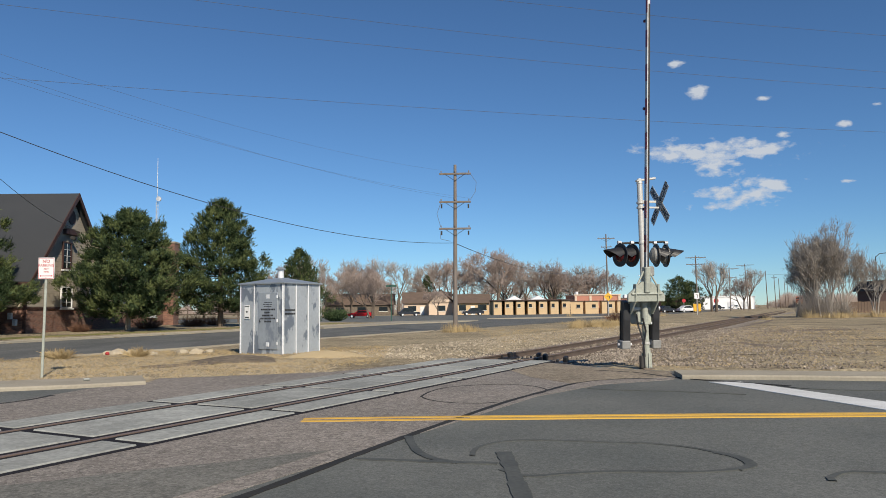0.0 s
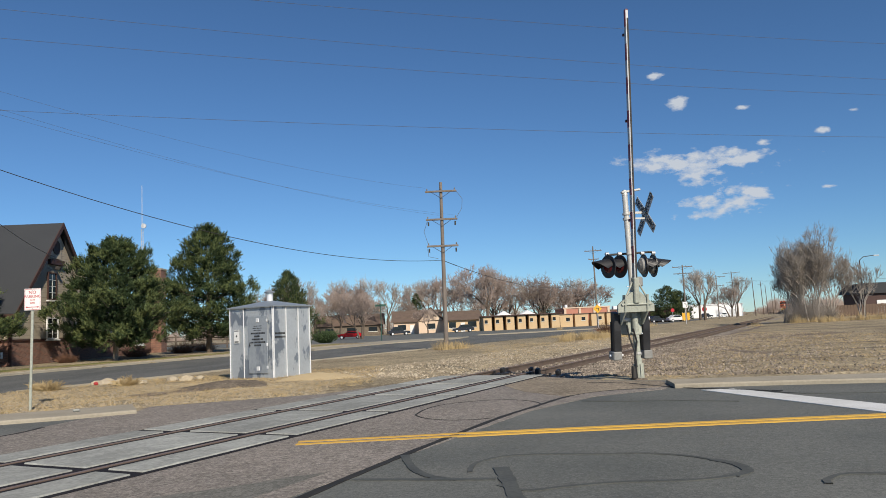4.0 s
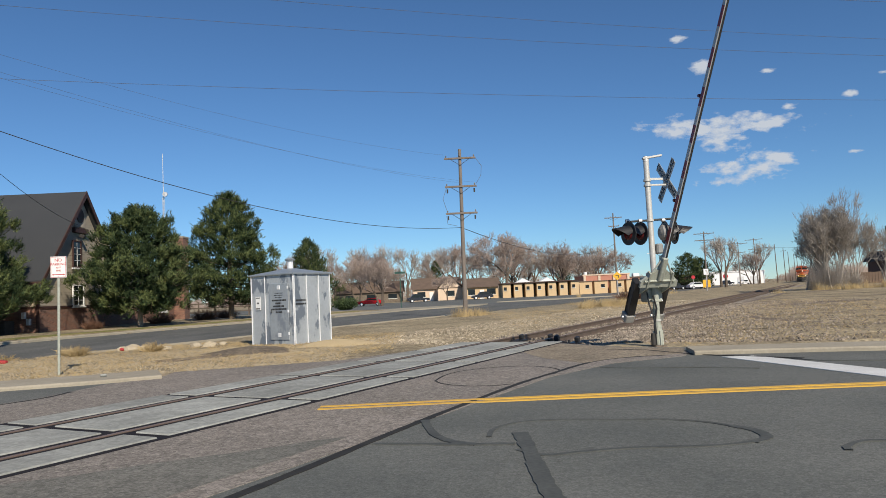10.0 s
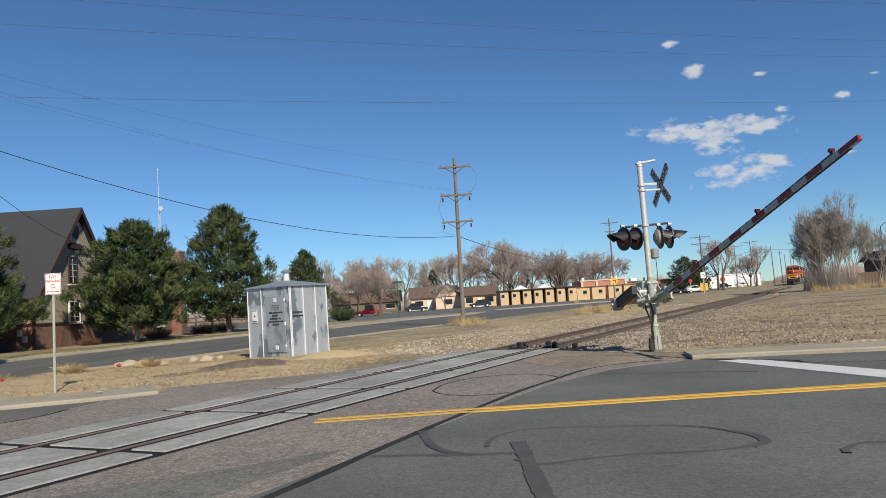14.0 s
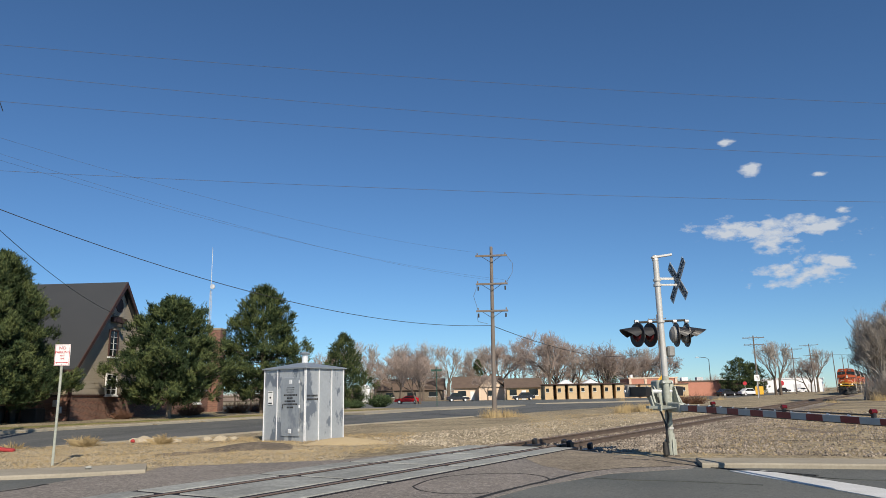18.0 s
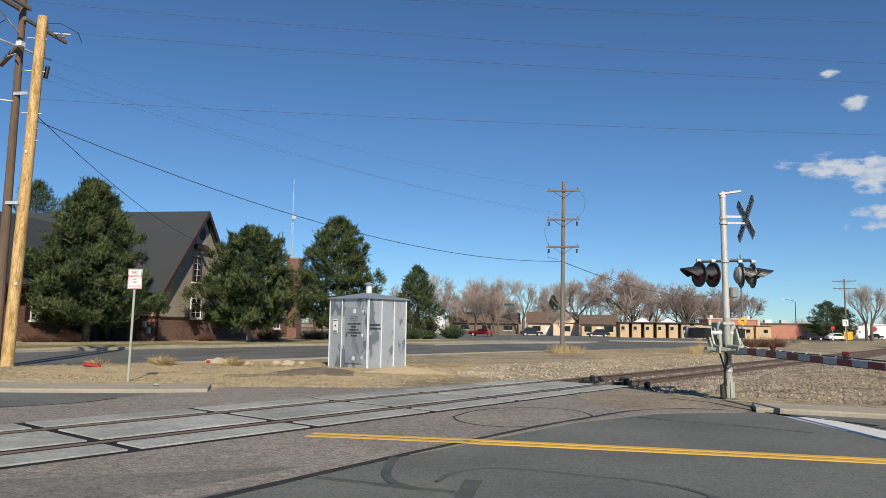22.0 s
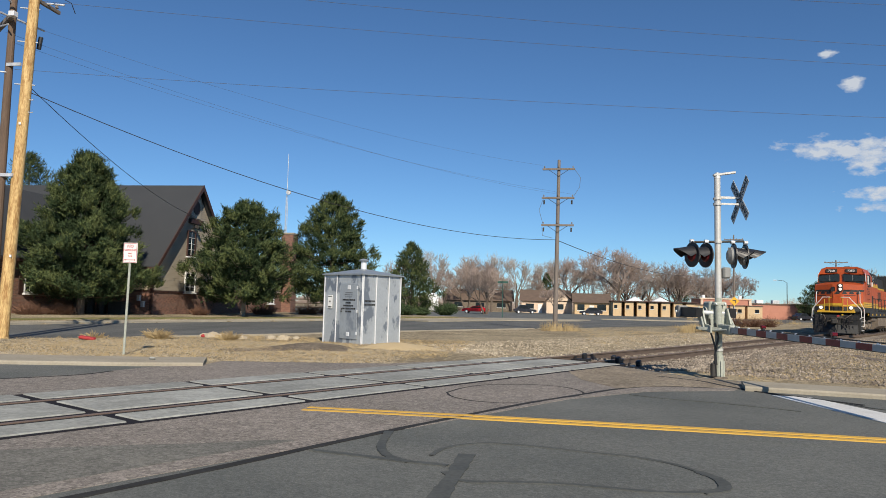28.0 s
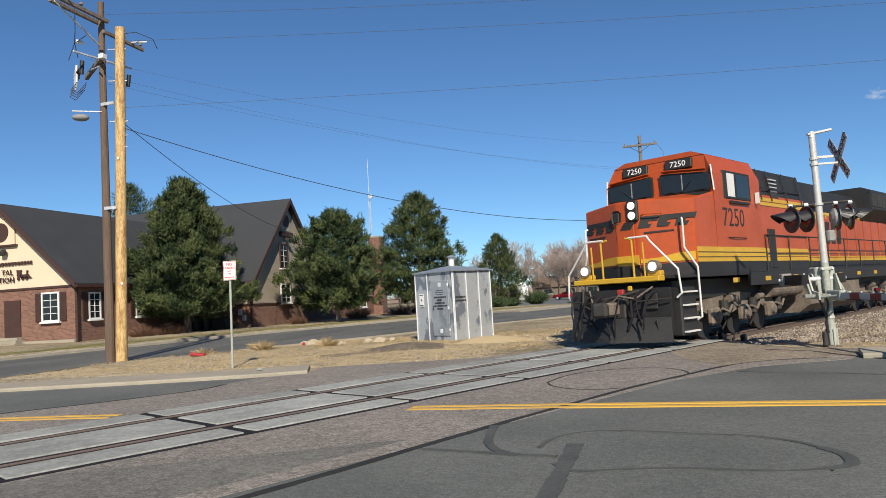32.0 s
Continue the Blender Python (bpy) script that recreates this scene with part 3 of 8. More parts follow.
TAR = (
    (0.10, [(-3.6, 3.3), (-1.66, 7.07), (-0.95, 8.59), (-0.4, 9.75), (0.25, 11.05), (1.05, 12.6), (1.85, 13.91), (2.4, 14.8), (2.95, 15.43), (3.6, 15.75), (4.3, 15.8)]),
    (0.10, [(-11, 9.0), (-8.87, 11.2), (-7.8, 12.28), (-6.9, 13.5), (-6.75, 14.4)]),
    (0.05, [(0.24, 8.55), (0.32, 8.95), (0.62, 9.27), (1.05, 9.3), (1.74, 9.11), (2.13, 9.01), (2.45, 8.78), (2.65, 8.45)]),
    (0.10, [(2.62, 8.5), (2.72, 8.3), (2.74, 8.1), (2.69, 7.9), (2.5, 7.75)]),
    (0.06, [(2.6, 7.8), (2.16, 7.69), (1.49, 7.76), (0.99, 7.71), (0.66, 7.65), (0.45, 7.93)]),
    (0.035, [(-0.29, 13.37), (-0.1, 14.16), (0.27, 14.76), (0.92, 15.06), (1.44, 14.99), (1.79, 14.56), (1.88, 14.0), (1.68, 13.52)]),
    (0.035, [(-0.29, 13.37), (-0.15, 12.91), (0.19, 12.52), (0.61, 12.41), (0.88, 12.51)]),
    (0.15, [(0.56, 8.69), (0.55, 7.92), (0.53, 7.31), (0.52, 6.4), (0.6, 5.6), (0.9, 4.2)]),
    (0.08, [(-0.9, 8.49), (-0.39, 8.36), (0.03, 8.25), (0.45, 8.17)]),
    (0.09, [(-0.41, 9.68), (-0.36, 9.2), (-0.28, 8.75), (-0.12, 8.4), (0.1, 8.22)]),
    (0.06, [(3.08, 7.28), (3.15, 7.42), (3.4, 7.58), (3.75, 7.5)]),
    (0.03, [(2.63, 14.17), (3.14, 13.84), (4.02, 13.5), (4.91, 12.97)]),
    (0.03, [(6.0, 14.2), (6.31, 13.6), (7.28, 13.2), (9, 12.9)]),
    (0.09, [(3.6, 17.8), (4.3, 17.1), (4.6, 16.3), (5.0, 15.5), (5.5, 14.9), (6.2, 14.1)]),
)
for i, (width, points) in enumerate(TAR):
    part("tar_seam", ribbon(B(), curve_points(points, 9), width, 0.0, 0.0015 + 0.0003 * i, wobble=0.16), M_tar if i in (0, 1, 5, 6, 13) else M_tar_faded, cracks)

# ---- the level crossing ----
crossing = tagged(new("crossing_surface"), "concrete crossing panels with rubber filler strips beside the rails", "level crossing", kind="structure")
PANEL = 2.6
panel_mesh = {}
for name, p0, p1 in (("gauge", -0.56, 0.56), ("near", 0.93, 1.49), ("far", -1.55, -0.93)):
    bm = box(B(), (p1 - p0, PANEL - 0.15, 0.3), ((p0 + p1) / 2, 0, -0.128), bevel=0.012)
    panel_mesh[name] = finish("panel", bm, M_concrete)
for k in range(-8, 4):
    for name, ob in panel_mesh.items():
        o = new("panel", ob.data)
        o.matrix_basis = track_pose((k + 0.5) * PANEL, 0)
        o.parent = crossing
for ob in panel_mesh.values():
    bpy.data.objects.remove(ob)
bm = slab(B(), [tuple(on_track(s, p).xy) for s, p in ((-21, -1.62), (10.45, -1.62), (10.45, 1.58), (-21, 1.58))], -0.3, 0.006)
part("rubber_filler", bm, M_rubber, crossing, "black rubber and asphalt filler between the panels")


def rail(p, s0, s1, top):
    """One rail: head, web and foot."""
    outline = [(-0.075, 0), (0.075, 0), (0.075, 0.012), (0.012, 0.03), (0.012, 0.13), (0.036, 0.14), (0.036, 0.172), (-0.036, 0.172), (-0.036, 0.14), (-0.012, 0.13), (-0.012, 0.03), (-0.075, 0.012)]
    a, b = on_track(s0, p, top), on_track(s1, p, top)
    long, turn = (b - a).length, math.degrees(math.atan2(b.y - a.y, b.x - a.x)) - 90
    ob = finish("rail", prism(B(), [(x, z - 0.172) for x, z in outline], long), M_rail_side, track)
    ob.matrix_basis = pose(a.x, a.y, top, 0, 0, turn)
    head = finish("rail_head", box(B(), (0.07, long, 0.006), (0, long / 2, 0.0025)), M_rail_top, track, "polished running surface")
    head.matrix_basis = pose(a.x, a.y, top, 0, 0, turn)


STRETCHES = (10.4, 45, 62, 85, 120, 180, 300, 900)
track = tagged(new("railway_track"), "single railway track on wooden ties in stone ballast", "railway track", kind="structure")
RAIL_TOP = 0.055
for p in (-0.755, 0.755):
    rail(p, -60, 10.4, 0.013)
    for s0, s1 in zip(STRETCHES, STRETCHES[1:]):
        rail(p, s0, s1, RAIL_TOP - 0.03)
tie_mesh = finish("tie", box(B(), (2.6, 0.23, 0.18), (0, 0, -0.09), bevel=0.015), M_tie)
rng = random.Random(5)
for k in range(180):
    o = new("tie", tie_mesh.data)
    o.matrix_basis = track_pose(10.9 + k * 0.53, rng.uniform(-0.05, 0.05), -0.135, rng.uniform(-1, 1))
    o.parent = track
bpy.data.objects.remove(tie_mesh)
bm = B()
for k in range(180, 700):
    q = on_track(10.9 + k * 0.53, 0, -0.2)
    box(bm, (2.6, 0.23, 0.13), q, (0, 0, TRACK_TURN))
tagged(part("far_ties", bm, M_tie, track), kind="stuff")
bed = B()
for s0, s1 in zip(STRETCHES, STRETCHES[1:]):
    a, b = on_track(s0, 0), on_track(s1, 0)
    m = pose(a.x, a.y, 0, 0, 0, math.degrees(math.atan2(b.y - a.y, b.x - a.x)) - 90)
    prism(bed, [(-3.1, -0.4), (-2.9, -0.12), (-1.6, -0.15), (1.6, -0.15), (2.9, -0.12), (3.1, -0.4)], (b - a).length, m)
tagged(finish("ballast_bed", bed, M_ballast), "grey-brown stone ballast bed under the track", "ballast", kind="structure")
# steel guard pieces at the end of the panels
for s, p, tall in ((11.3, 0.9, 0.15), (11.0, 1.6, 0.12), (12.2, -0.55, 0.12), (12.0, 0.45, 0.13)):
    clamp = thing("rail_clamp", track_pose(s, p, -0.12), "black steel clamp and deflector bolted beside the rail", "rail clamp", "rail fittings")
    part("plate", box(B(), (0.35, 0.6, 0.06), (0, 0, 0.03), bevel=0.01), M_black, clamp)
    part("horn", box(B(), (0.12, 0.16, tall + 0.06), (0.05, 0.1, 0.06 + tall / 2), (12, 0, 0), bevel=0.02), M_black, clamp)
    part("bolt", tube(B(), (-0.1, -0.15, 0.05), (-0.1, -0.15, 0.14), 0.035), M_black, clamp)


def stones(name, count, where, size, material, label, seed):
    """Many small angular stones as one mesh."""
    rng = random.Random(seed)
    base = bmesh.new()
    bmesh.ops.create_icosphere(base, subdivisions=1, radius=1)
    shape = np.array([v.co[:] for v in base.verts])
    tri = np.array([[v.index for v in f.verts] for f in base.faces])
    base.free()
    low = np.array([(0, 0, 1), (0.9, 0.1, 0.2), (-0.5, 0.8, 0.1), (-0.4, -0.85, 0.15), (0.1, 0, -0.8)])
    low_tri = np.array([(0, 1, 2), (0, 2, 3), (0, 3, 1), (4, 2, 1), (4, 3, 2), (4, 1, 3)])
    verts, faces, n = [], [], 0
    for _ in range(count):
        x, y, z = where(rng)
        r = size * rng.uniform(0.5, 1.4)
        m = np.array(Euler((rng.uniform(0, 6), rng.uniform(0, 6), rng.uniform(0, 6))).to_matrix())
        big = r > size * 1.2
        v = (shape if big else low) * (r * rng.uniform(0.8, 1.2), r, r * rng.uniform(0.55, 0.9))
        v = v @ m.T + (x, y, z)
        verts.append(v)
        faces.append((tri if big else low_tri) + n)
        n += len(v)
    me = bpy.data.meshes.new(name)
    me.from_pydata(np.concatenate(verts).tolist(), [], np.concatenate(faces).tolist())
    me.materials.append(material)
    return tagged(new(name, me), label, "gravel", kind="stuff")


def ballast_right(rng):
    s = 10.5 + 34 * rng.random() ** 1.6
    p = rng.uniform(1.5, 3.4 + 9.0 * rng.random() ** 1.5)
    q = on_track(s, p)
    if q.y < 17.6:
        return ballast_right(rng)
    return q.x, q.y, max(ground_height(q.x, q.y), -0.125 if abs(p) < 3 else -1) + 0.005


def ballast_left(rng):
    s = 10.5 + 45 * rng.random() ** 1.5
    p = rng.uniform(-1.45, -7)
    q = on_track(s, p)
    return q.x, q.y, max(ground_height(q.x, q.y), -0.125 if abs(p) < 3 else -1) + 0.005


def ballast_mid(rng):
    s = 10.6 + 30 * rng.random() ** 1.4
    p = rng.choice((rng.uniform(-0.68, 0.68), rng.uniform(-1.7, -0.85), rng.uniform(0.85, 1.7)))
    q = on_track(s, p)
    return q.x, q.y, -0.135


def gravel_left(rng):
    x = rng.uniform(-15.5, -2.5)
    y = 17.2 + (x + 16) * 0.02 + rng.random() ** 1.3 * 8.0
    if side_of(ROAD_B_NEAR, x, y) > -0.7 or y < 16.4 + (x + 6) * 0.2 + 1.2:
        return gravel_left(rng)
    return x, y, ground_height(x, y) + 0.003


stones("ballast_stones", 15000, ballast_right, 0.036, M_ballast, "loose grey-brown ballast stones beside the track", 1)
stones("ballast_stones", 11000, ballast_left, 0.03, M_pale_gravel, "loose pale tan ballast stones beside the track", 2)
stones("ballast_stones", 7000, ballast_mid, 0.036, M_ballast, "ballast stones between the ties", 3)
stones("gravel", 15000, gravel_left, 0.015, M_rock, "scattered tan gravel on the verge", 4)


def straw_spot(rng):
    k = rng.random()
    if k < 0.5:
        x, y = rng.uniform(-15.5, -1.5), rng.uniform(17.5, 30)
    else:
        x, y = rng.uniform(3, 24), rng.uniform(18, 52)
    q = Vector((x, y)) - TRACK
    if side_of(ROAD_B_NEAR, x, y) > -0.4 or abs(q.dot(RIGHT)) < 3.0 or y < 17.4 + max(0, -x - 6) * -0.15:
        return straw_spot(rng)
    return x, y, ground_height(x, y)


def scatter_straw(count, seed):
    """Short dead grass blades over the verges."""
    rng = random.Random(seed)
    verts, faces = [], []
    for _ in range(count):
        x, y, z = straw_spot(rng)
        for _ in range(5):
            a, l = rng.uniform(0, 6.283), rng.uniform(0.04, 0.13)
            fx, fy = x + rng.gauss(0, 0.06), y + rng.gauss(0, 0.06)
            n = len(verts)
            verts += [(fx - 0.006, fy, z), (fx + 0.006, fy, z), (fx + math.cos(a) * l, fy + math.sin(a) * l, z + l * rng.uniform(0.1, 0.8))]
            faces.append((n, n + 1, n + 2))
    me = bpy.data.meshes.new("dead_grass")
    me.from_pydata(verts, [], faces)
    me.materials.append(M_dry_grass)
    tagged(new("dead_grass", me), "short straw-coloured dead grass over the verges", "dead grass", kind="stuff")


scatter_straw(9000, 6)
# flat strips and patches of darker brown laid over the dirt
ruts = tagged(new("wheel_ruts"), "dark brown strips across the dirt lot", "ruts", kind="structure")
for width, points in ((1.1, [(-7.6, 20.9), (-6.9, 21.6), (-6.3, 22.2)]), (0.5, [(10.6, 35.5), (11.7, 31), (12.0, 27), (12.0, 24.5)]), (1.6, [(18, 40), (21, 42), (25, 43.5)]), (0.22, [(9.0, 27.5), (13, 27.0), (18, 26.2), (26, 24.6)]), (0.3, [(16, 36), (22, 35.6), (30, 35)]), (0.3, [(19, 44), (26, 43), (36, 42)]), (0.5, [(14, 40), (18, 46), (26, 58), (34, 72)]), (0.8, [(22, 52), (30, 51.4), (40, 50)]), (0.35, [(12.5, 30.5), (18, 30), (27, 28.6)]), (1.5, [(33, 70), (36, 71.5), (40, 72.5)]), (0.6, [(24, 60), (33, 59), (45, 57)]), (0.16, [(8.2, 22.6), (12, 22.2), (18, 21.2)])):
    bm = B()
    pts = curve_points(points, 8)
    for (ax, ay), (bx, by) in zip(pts, pts[1:]):
        d = Vector((bx - ax, by - ay)).normalized() * (width / 2)
        bm.faces.new([bm.verts.new((px + sx * d.y, py - sx * d.x, ground_height(px, py) + 0.012)) for px, py, sx in ((ax, ay, -1), (ax, ay, 1), (bx, by, 1), (bx, by, -1))])
    part("dirt_strip", bm, M_dark_strip, ruts)
# ---- signal hut ----


def build_hut():
    a, b, c = Vector((-4.92, 25.6)), Vector((-3.89, 26.9)), Vector((-6.60, 26.65))
    turn = math.degrees(math.atan2((a - c).y, (a - c).x))
    w, d, h = (a - c).length, 1.85, 2.36
    hut = thing("signal_hut", pose(c.x, c.y, -0.06, 0, 0, turn), "galvanised steel signal hut with hipped roof and vent pipe", "signal hut")
    part("body", box(B(), (w - 0.03, d - 0.03, h), (w / 2, d / 2, h / 2 + 0.03)), M_hut_stained, hut)
    part("base", box(B(), (w - 0.1, d - 0.1, 0.12), (w / 2, d / 2, -0.02)), M_kerb, hut)
    bm = B()
    o, t = 0.07, h + 0.03
    lower = [bm.verts.new(v) for v in ((-o, -o, t), (w + o, -o, t), (w + o, d + o, t), (-o, d + o, t))]
    edge = [bm.verts.new((v.co.x, v.co.y, t + 0.04)) for v in lower]
    tip = [bm.verts.new(v) for v in ((w / 2 - 0.12, d / 2 - 0.12, t + 0.24), (w / 2 + 0.12, d / 2 - 0.12, t + 0.24), (w / 2 + 0.12, d / 2 + 0.12, t + 0.24), (w / 2 - 0.12, d / 2 + 0.12, t + 0.24))]
    for i in range(4):
        j = (i + 1) % 4
        bm.faces.new((lower[i], lower[j], edge[j], edge[i]))
        bm.faces.new((edge[i], edge[j], tip[j], tip[i]))
    bm.faces.new(tip), bm.faces.new(lower[::-1])
    part("roof", bm, M_hut_roof, hut)
    vent = part("vent_pipe", tube(B(), (w / 2, d / 2, t + 0.2), (w / 2, d / 2, t + 0.54), 0.105, seg=16), M_galv_light, hut, smooth=False)
    bm = tube(B(), (w / 2, d / 2, t + 0.56), (w / 2, d / 2, t + 0.62), 0.19, 0.05, seg=16)
    tube(bm, (w / 2, d / 2, t + 0.52), (w / 2, d / 2, t + 0.56), 0.17, 0.19, seg=16)
    part("vent_cap", bm, M_hut_roof, vent)
    for x in (0.012, w * 0.33, w - 0.03):
        part("rib", box(B(), (0.035, 0.03, h), (x, -0.005, h / 2 + 0.03), bevel=0.006), M_galv_light, hut)
    for y in (0.02, d * 0.34, d * 0.67, d - 0.02):
        part("rib", box(B(), (0.03, 0.035, h), (w + 0.005, y, h / 2 + 0.03), bevel=0.006), M_galv_light, hut)
    door = part("door", box(B(), (0.86, 0.025, 1.9), (w * 0.66, -0.012, 1.15), bevel=0.006), M_hut_door, hut, "dull galvanised door with black stencilled lines")
    for z in (0.4, 1.15, 1.95):
        part("hinge", box(B(), (0.07, 0.03, 0.1), (w * 0.66 + 0.42, -0.03, z), bevel=0.01), M_galv_light, door)
    part("handle", bent(B(), [(w * 0.66 - 0.33, -0.02, 1.12), (w * 0.66 - 0.33, -0.07, 1.12), (w * 0.66 - 0.3, -0.07, 1.24)], 0.014), M_dark_steel, door)
    part("louvre", box(B(), (0.14, 0.03, 0.14), (w * 0.66, -0.022, 0.36), bevel=0.01), M_galv_light, door)
    part("louvre", box(B(), (0.14, 0.03, 0.14), (w * 0.66, -0.022, 1.96), bevel=0.01), M_galv_light, door)
    rng = random.Random(3)
    for i, (z, width, tall) in enumerate(((1.77, 0.34, 0.022), (1.7, 0.42, 0.022), (1.63, 0.34, 0.022), (1.53, 0.6, 0.055), (1.43, 0.3, 0.055), (1.33, 0.52, 0.055), (1.23, 0.62, 0.055), (1.13, 0.3, 0.055))):
        bm, x = B(), -width / 2
        while x < width / 2 - 0.02:
            l = rng.uniform(0.02, 0.06)
            box(bm, (l, 0.004, tall), (w * 0.66 + x + l / 2, -0.028, z))
            x += l + rng.uniform(0.008, 0.02)
        tagged(part("stencil_line", bm, M_sign_black, door), kind="stuff")
    for z in (1.5, 1.38):
        bm, y = B(), d * 0.04
        while y < d * 0.3:
            l = rng.uniform(0.025, 0.06)
            box(bm, (0.004, l, 0.06), (w - 0.01, y + l / 2 + 0.02, z))
            y += l + 0.012
        tagged(part("stencil_line", bm, M_sign_black, hut), kind="stuff")
    card = part("notice", box(B(), (0.24, 0.012, 0.46), (w * 0.17, -0.016, 1.45), bevel=0.004), M_sign_white, hut, "white notice card with plain dark bars")
    part("bar", box(B(), (0.2, 0.008, 0.03), (w * 0.17, -0.022, 1.64)), M_sign_black, card)
    part("bar", box(B(), (0.18, 0.008, 0.04), (w * 0.17, -0.022, 1.27)), M_sign_black, card)
    part("mark", tube(B(), (w * 0.17, -0.02, 1.46), (w * 0.17, -0.027, 1.46), 0.035, seg=14), M_dark_steel, card)


build_hut()

# ---- no parking sign ----


def build_sign():
    sign = thing("parking_sign", pose(-9.0, 18.35, -0.05, 0, 0, 4), "white no-parking sign with red letters on a thin steel post", "street sign")
    part("post", box(B(), (0.055, 0.035, 2.75), (0, 0.03, 1.37), (0, 0.6, 0), bevel=0.008), M_pale_paint, sign)
    plate = part("plate", box(B(), (0.36, 0.012, 0.5), (0.02, 0, 2.52), bevel=0.004), M_sign_white, sign)
    for text, z, size in (("NO", 2.68, 0.105), ("PARKING", 2.585, 0.085), ("ANY", 2.505, 0.055), ("TIME", 2.435, 0.055)):
        lettering(text, size, pose(0.02, -0.008, z), M_sign_red, plate)
    part("arrow", box(B(), (0.22, 0.004, 0.014), (0.02, -0.008, 2.345)), M_sign_red, plate)
    for k in (-1, 1):
        part("arrow_head", prism(B(), [(0.02 + k * 0.11, 2.325), (0.02 + k * 0.11, 2.365), (0.02 + k * 0.15, 2.345)], 0.004, pose(0, -0.01, 0)), M_sign_red, plate)
    bm = B()
    for x0, z0, sx, sz in ((0.02, 2.755, 0.33, 0.008), (0.02, 2.285, 0.33, 0.008), (-0.145, 2.52, 0.008, 0.47), (0.185, 2.52, 0.008, 0.47)):
        box(bm, (sx, 0.004, sz), (x0, -0.008, z0))
    part("border", bm, M_sign_red, plate)
    for z in (2.72, 2.31):
        part("bolt", tube(B(), (0.02, -0.004, z), (0.02, -0.014, z), 0.012), M_galv, plate)


build_sign()

# ---- crossing signal with its gate ----
MAST = (4.98, 18.4)
GATE_TURN = 10.0
GATE_PIVOT = (-0.09, 0.1, 1.42)


def lamp_head(parent, x, y, z, facing):
    """A round flashing lamp: black backboard, red lens, long hood, silver back. facing: degrees in plan."""
    m = pose(x, y, z, 0, 0, facing - GATE_TURN + 90)

    def put(bm):
        bmesh.ops.transform(bm, matrix=m, verts=bm.verts)
        return bm

    head = part("signal_lamp", put(tube(B(), (0, 0, 0), (0, -0.025, 0), 0.275, seg=30)), M_black, parent, "round black signal lamp with a hood")
    bm = tube(B(), (0, 0.002, 0), (0, 0.07, 0), 0.195, 0.185, seg=26)
    tube(bm, (0, 0.07, 0), (0, 0.12, 0), 0.185, 0.11, seg=26)
    part("housing", put(bm), M_weight, head, "silver lamp housing")
    part("lens", put(tube(B(), (0, -0.026, 0), (0, -0.055, 0), 0.155, 0.12, seg=24)), M_red_glass, head, "red signal lens")
    bm, n = B(), 16
    for i in range(n):
        a0, a1 = (math.radians(5 + 170 * q / n) for q in (i, i + 1))
        ring = []
        for r in (0.19, 0.178):
            ring.append([bm.verts.new((r * math.cos(a), -0.02 - l, r * math.sin(a) - drop)) for a, l, drop in ((a0, 0, 0), (a1, 0, 0), (a1, 0.12 + 0.32 * max(0.0, math.sin(a1)), 0.07), (a0, 0.12 + 0.32 * max(0.0, math.sin(a0)), 0.07))])
        bm.faces.new(ring[0])
        bm.faces.new(ring[1][::-1])
        bm.faces.new((ring[0][3], ring[0][2], ring[1][2], ring[1][3]))
    bmesh.ops.remove_doubles(bm, verts=bm.verts, dist=0.001)
    part("hood", put(bm), M_black, head)


